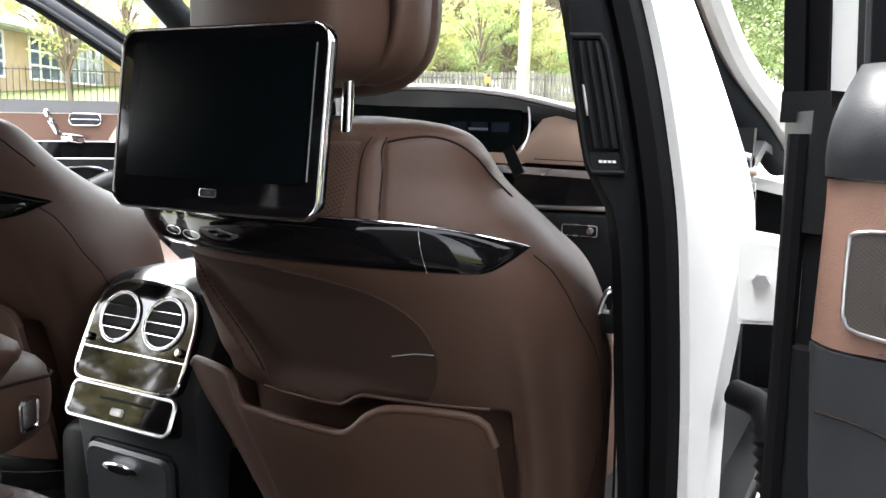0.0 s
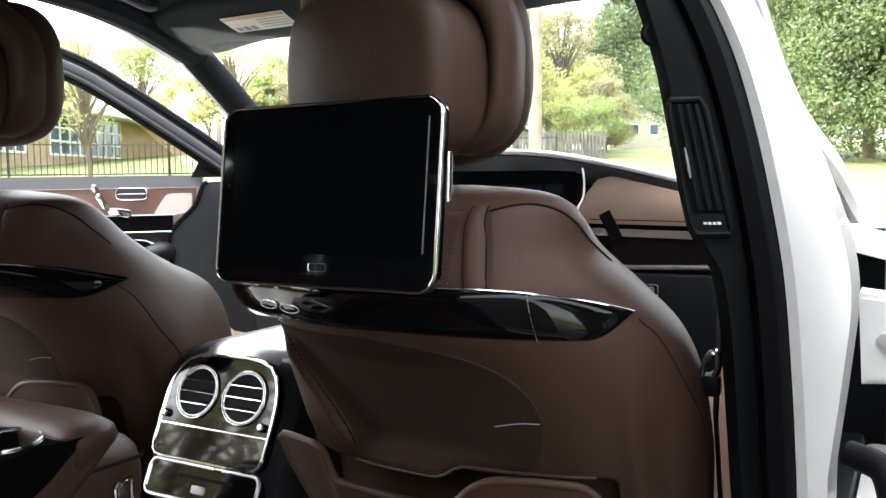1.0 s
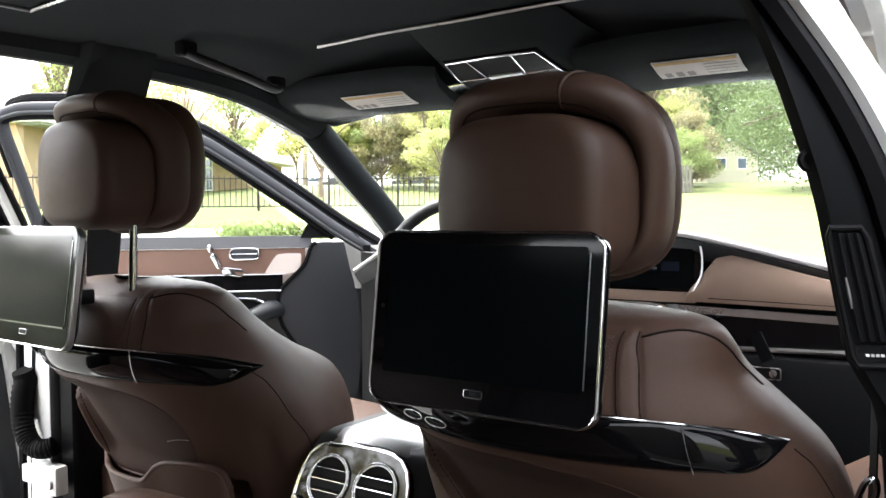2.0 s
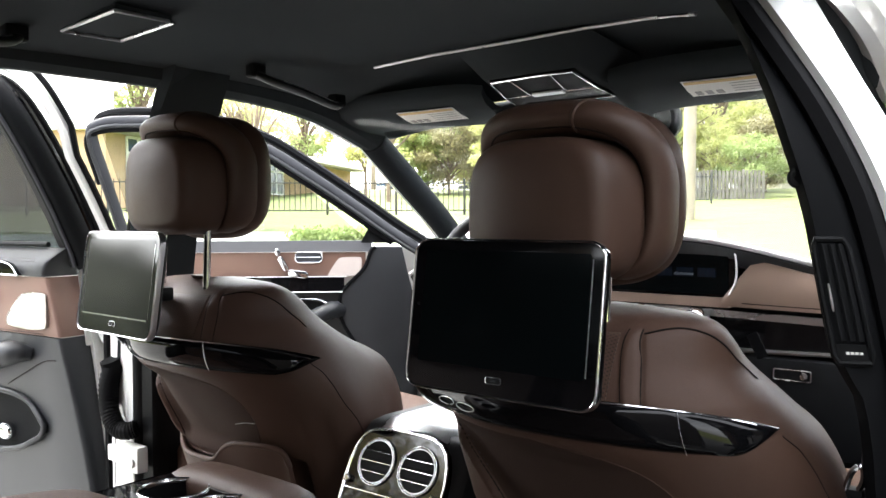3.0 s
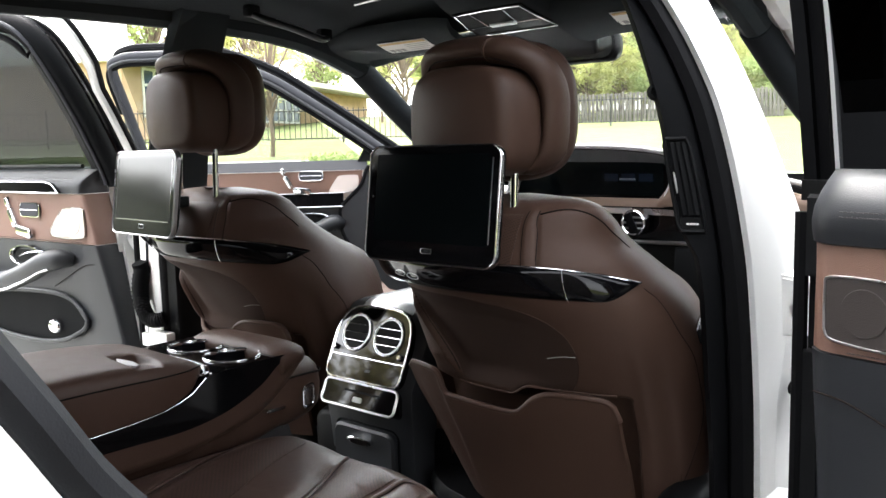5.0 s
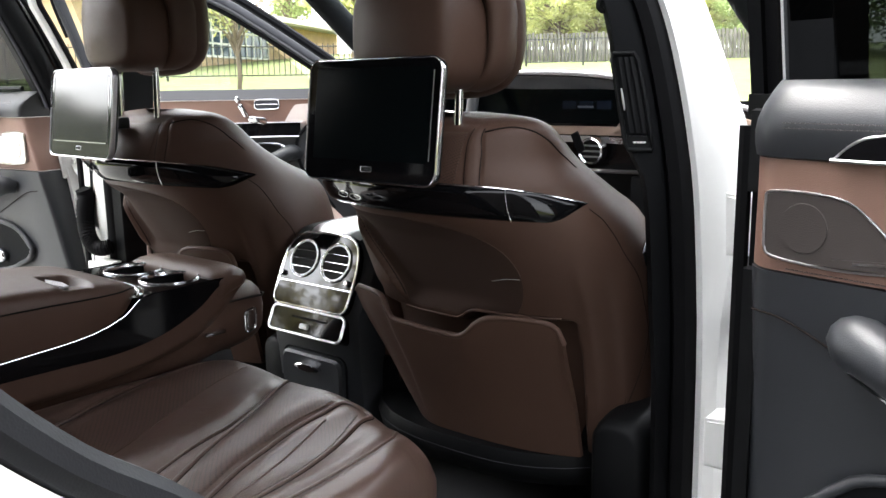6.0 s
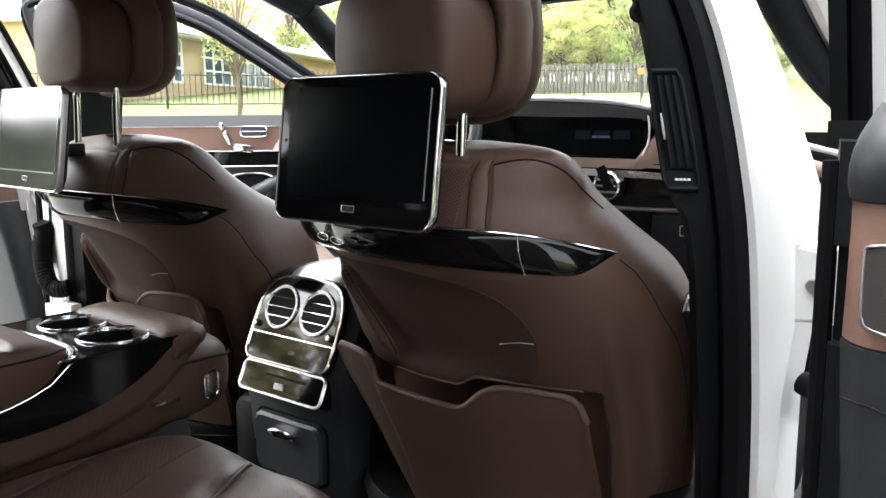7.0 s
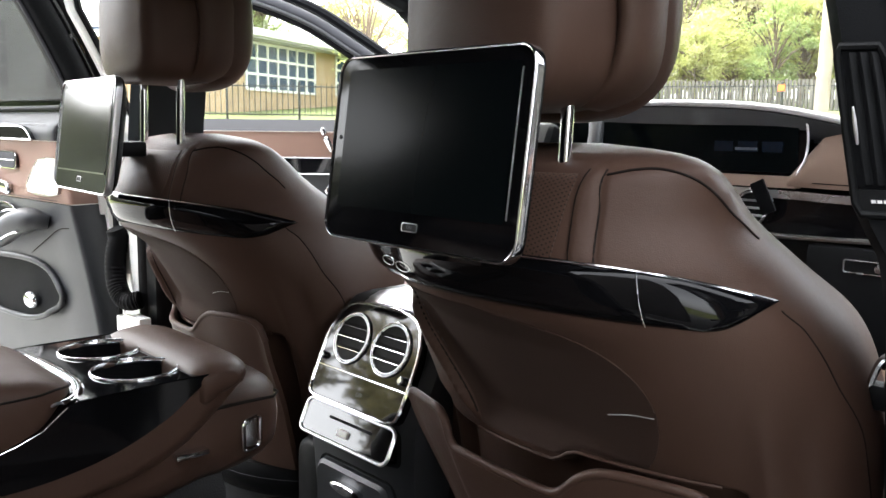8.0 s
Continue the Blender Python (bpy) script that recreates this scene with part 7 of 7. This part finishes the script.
def buildings():
    p, d, n, L = wall_frame(45.5, 60, 60.9, 34.1)
    z = 1.9
    b = thing("school_building", "low tan brick building with blue gridded windows and white eaves", "building", tuple(p + Vector((0, 0, z))))
    part("wall", block(p, d, n, 0, L, z - 0.6, 4.45, -8, 0), TANBRICK, b, "tan brick wall")
    part("roof", block(p, d, n, -0.6, L + 0.4, 4.45, 4.72, -8, 0.9), WHITEWALL, b, "white flat roof edge")
    part("soffit", block(p, d, n, -0.4, L + 0.2, 4.36, 4.448, 0.01, 0.8), CONCRETE, b, "grey soffit")
    for u0, u1, cols in ((12.1, 19.6, 8), (21.7, 27.3, 7)):
        grid_window(b, p, d, n, u0, u1, 2.45, 4.28, cols, 3)
    p, d, n, L = wall_frame(60.4, 44, 84, 42)
    z = 2.1
    b = thing("office_building", "two-storey white building with blue windows and brown panels", "building", tuple(p + Vector((0, 0, z))))
    part("wall", block(p, d, n, 0, L, z - 0.6, z + 6.6, -9, 0), WHITEWALL, b, "white rendered wall")
    part("roof", block(p, d, n, -0.3, L + 0.3, z + 6.6, z + 6.9, -9, 0.4), WHITEWALL, b, "flat roof edge")
    part("brick_panel", block(p, d, n, 1.75, 2.3, 3.9, 5.15, 0, 0.05), TANBRICK, b, "tan brick panel")
    part("entrance", block(p, d, n, 0.5, 1.3, 1.8, 3.2, 0, 0.06), TANBRICK, b, "brown entrance door")
    grid_window(b, p, d, n, 0.5, 1.7, 4.0, 5.1, 2, 1)
    grid_window(b, p, d, n, 1.7, 3.0, 1.9, 3.1, 3, 2)
    grid_window(b, p, d, n, 3.7, 8.6, 2.5, 5.4, 5, 3)
    grid_window(b, p, d, n, 10.0, 14.0, 2.5, 5.4, 4, 3)
    # small house by the pines
    x, y = bearing(17.0, 58)
    z = land(x, y)
    hs = thing("house", "small pale house with grey gabled roof and porch", "house", (x, y, z))
    m = Matrix.Translation((x, y, z)) @ Matrix.Rotation(radians(38), 4, "Z")
    part("wall", moved(loft([[(-1.6, yy, -0.3), (1.6, yy, -0.3), (1.6, yy, 1.5), (0, yy, 2.35), (-1.6, yy, 1.5)] for yy in (-2.4, 2.4)]), m), SIDING, hs, "pale siding walls")
    for sx in (-1, 1):
        part("roof", moved(sheet([[(sx * 0.0, yy, 2.45), (sx * 1.95, yy, 1.38)] for yy in (-2.7, 2.7)], (0, 0, 0.1)), m), ROOFING, hs, "grey shingle roof")
    for wx in (-0.7, 0.6):
        w = part("window", moved(box((wx - 0.25, -2.43, 0.7), (wx + 0.25, -2.38, 1.3)), m), BLUEGLASS, hs)
        part("frame", moved(box((wx - 0.32, -2.41, 0.63), (wx + 0.32, -2.39, 1.37)), m), WHITEWALL, w)
    for wy in (-1.2, 0.2, 1.4):
        w = part("window", moved(box((1.58, wy - 0.3, 0.4), (1.63, wy + 0.3, 1.25)), m), BLUEGLASS, hs)
        part("frame", moved(box((1.59, wy - 0.38, 0.33), (1.62, wy + 0.38, 1.32)), m), WHITEWALL, w)
    part("chimney", moved(box((-0.2, 0.6, 2.2), (0.2, 1.0, 2.9)), m), TANBRICK, hs)


buildings()


def iron_fence(d0, d1, r, label):
    fence = thing("fence", label, "fence", (*bearing(d0, r), land(*bearing(d0, r))))
    k, step = 0, math.degrees(2.4 / r)
    deg = d0
    pts = []
    while deg > d1:
        x, y = bearing(deg, r)
        z = land(x, y)
        pts.append((x, y, z))
        part("post", box((x - 0.03, y - 0.03, z - 0.1), (x + 0.03, y + 0.03, z + 1.25)), IRON, fence)
        deg -= step
    for h in (0.15, 1.1):
        part("rail", tube([(x, y, z + h) for x, y, z in pts], 0.02, 5), IRON, fence)
    bms = []
    for (x0, y0, z0), (x1, y1, z1) in zip(pts, pts[1:]):
        for q in steps(0.08, 0.92, 12):
            x, y, z = x0 + (x1 - x0) * q, y0 + (y1 - y0) * q, z0 + (z1 - z0) * q
            bms.append(box((x - 0.01, y - 0.01, z + 0.1), (x + 0.01, y + 0.01, z + 1.2)))
    part("bars", joined(*bms), IRON, fence, "thin iron bars")


iron_fence(70, 33, 30, "black iron railing along the lawn")


iron_fence(33, 20, 37, "black iron railing before the shrubs")


def board_fence(d0, d1, r):
    fence = thing("board_fence", "weathered grey timber board fence before the thicket", "fence", (*bearing(d0, r), land(*bearing(d0, r))))
    rnd, bms, n = random.Random(8), [], int(abs(d1 - d0) * math.pi / 180 * r / 0.17)
    for k in range(n):
        x, y = bearing(d0 + (d1 - d0) * k / n, r)
        z = land(x, y)
        h = 1.3 + rnd.uniform(-0.04, 0.04)
        bms.append(box((x - 0.07, y - 0.012, z - 0.1), (x + 0.07, y + 0.012, z + h)))
    part("boards", joined(*bms), BOARDS, fence, "grey upright boards")
    for h in (0.35, 1.0):
        part("rail", tube([(*bearing(d0 + (d1 - d0) * q, r + 0.06), land(*bearing(d0 + (d1 - d0) * q, r)) + h) for q in steps(0, 1, 12)], 0.045, 4), BOARDS, fence)


board_fence(34, 18.5, 41)


def pole(deg, r, h, lean):
    x, y = bearing(deg, r)
    z = land(x, y)
    p = thing("utility_pole", "weathered wooden utility pole", "pole", (x, y, z), "utility poles")
    part("shaft", tube([(x, y, z - 0.2), (x + lean * 0.5, y, z + h / 2), (x + lean, y, z + h)], [0.2, 0.18, 0.15], 12), TIMBER, p)
    part("cross_arm", box((x + lean - 1.0, y - 0.06, z + h - 0.7), (x + lean + 1.0, y + 0.06, z + h - 0.58)), TIMBER, p)
    return Vector((x + lean, y, z + h - 0.6))


a = pole(23.3, 27, 9, 0.15)
b = pole(44, 60, 9, 0.0)
c = pole(-15, 30, 9, 0.0)
wires = thing("power_line", "thin black overhead wires between poles", "wires", tuple(a))
for p0, p1 in ((a, b), (a, c)):
    for k in (-0.8, 0, 0.8):
        part("wire", tube([p0.lerp(p1, q) + Vector((k, 0, -1.0 * math.sin(math.pi * q))) for q in steps(0, 1, 14)], 0.012, 5), IRON, wires)


def parked_car(deg, r, mat, label, turn):
    x, y = bearing(deg, r)
    z = land(x, y)
    v = thing("parked_car", label, "car", (x, y, z), "parked cars")
    m = Matrix.Translation((x, y, z)) @ Matrix.Rotation(radians(turn), 4, "Z")
    prof = [(-2.2, 0.3), (-2.25, 0.75), (-1.9, 0.95), (-1.3, 1.0), (-0.8, 1.42), (0.7, 1.45), (1.5, 1.02), (2.2, 0.85), (2.25, 0.3)]
    part("body", moved(loft([[(px, w * (1 if pz < 1.05 else 0.82), pz) for px, pz in prof] for w in (-0.88, 0.88)]), m), mat, v)
    for wx in (-1.35, 1.4):
        for wy in (-0.86, 0.86):
            part("wheel", moved(tube([(wx, wy - 0.1, 0.32), (wx, wy + 0.1, 0.32)], 0.32, 14), m), RUBBER, v)
    for wy in (-0.8, 0.8):
        part("window", moved(prism([(-0.95, 1.05), (-0.65, 1.36), (0.6, 1.39), (1.2, 1.05)], lambda q, w, d: (q, d, w), wy - 0.02, wy + 0.02), m), BLUEGLASS, v)


parked_car(41.5, 84, IRON, "dark parked car beyond the railing", 20)
parked_car(43.2, 88, SILVER, "silver parked car beyond the railing", 25)
parked_car(36.6, 80, IRON, "dark parked estate car beyond the railing", 10)
sign = thing("warning_sign", "small orange road sign on a thin post", "sign", (*bearing(25.6, 32), land(*bearing(25.6, 32))))
x, y = bearing(25.6, 32)
part("post", box((x - 0.02, y - 0.02, land(x, y)), (x + 0.02, y + 0.02, land(x, y) + 1.3)), IRON, sign)
part("plate", box((x - 0.12, y - 0.05, land(x, y) + 1.0), (x + 0.12, y - 0.02, land(x, y) + 1.22)), ORANGE, sign)
# unseen dark wall, added to block light through the right door opening
wall_rows = [[(1.5 + 0.02 * noise.noise((y * 9, z, 7.0)), y, z) for y in steps(-9, -0.5, 70)] for z in steps(0, 2.5, 6)]
solo("rear_blocker", sheet(wall_rows, (0.06, 0, 0)), BLOCKER, "unseen dark screen added to keep light off the seat backs", "fence", kind="structure")
# second unseen screen further forward, added to lower the sky light from this side
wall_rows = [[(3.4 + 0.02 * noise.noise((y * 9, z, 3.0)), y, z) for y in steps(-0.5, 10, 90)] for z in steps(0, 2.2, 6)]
solo("side_blocker", sheet(wall_rows, (0.06, 0, 0)), BLOCKER, "unseen dark screen added to cut sky light beside the car", "fence", kind="structure")
wall_rows = [[(-12.5 + 0.9 * noise.noise((y * 0.7, z * 0.7, 5.0)), y, z * (1 + 0.5 * noise.noise((y * 0.45, 2.0, 8.0)) + 0.3 * noise.noise((y * 2.1, 1.0, 3.0))) * (1.5 if y < -11.5 else 1.0)) for y in steps(-30, -1.0, 130)] for z in steps(0, 2.3, 14)]
solo("tree_belt", sheet(wall_rows, (-1.2, 0, 0)), PALE_SHRUB, "belt of shrubs and tall trees beside the car park", "shrubs", kind="structure")
for n, (deg, r, h) in enumerate(((118, 19, 8.0), (128, 17, 9.5), (137, 20, 8.5), (146, 18, 10.0))):
    tree(deg, r, h, 2.8, DULL, "tree in thin leaf beside the car park", 300 + n, "round", 0.13, 36, 120)
hedge_x, hedge_y = bearing(46, 19)
hedge = thing("hedge", "low clipped green hedge by the street", "hedge", (hedge_x, hedge_y, land(hedge_x, hedge_y)))
crown("leaves", *leaves([(*bearing(d, 19), land(*bearing(d, 19)) + 0.12, 0.4) for d in steps(42, 49, 14)], 0.06, 160, 7), GREEN, hedge)
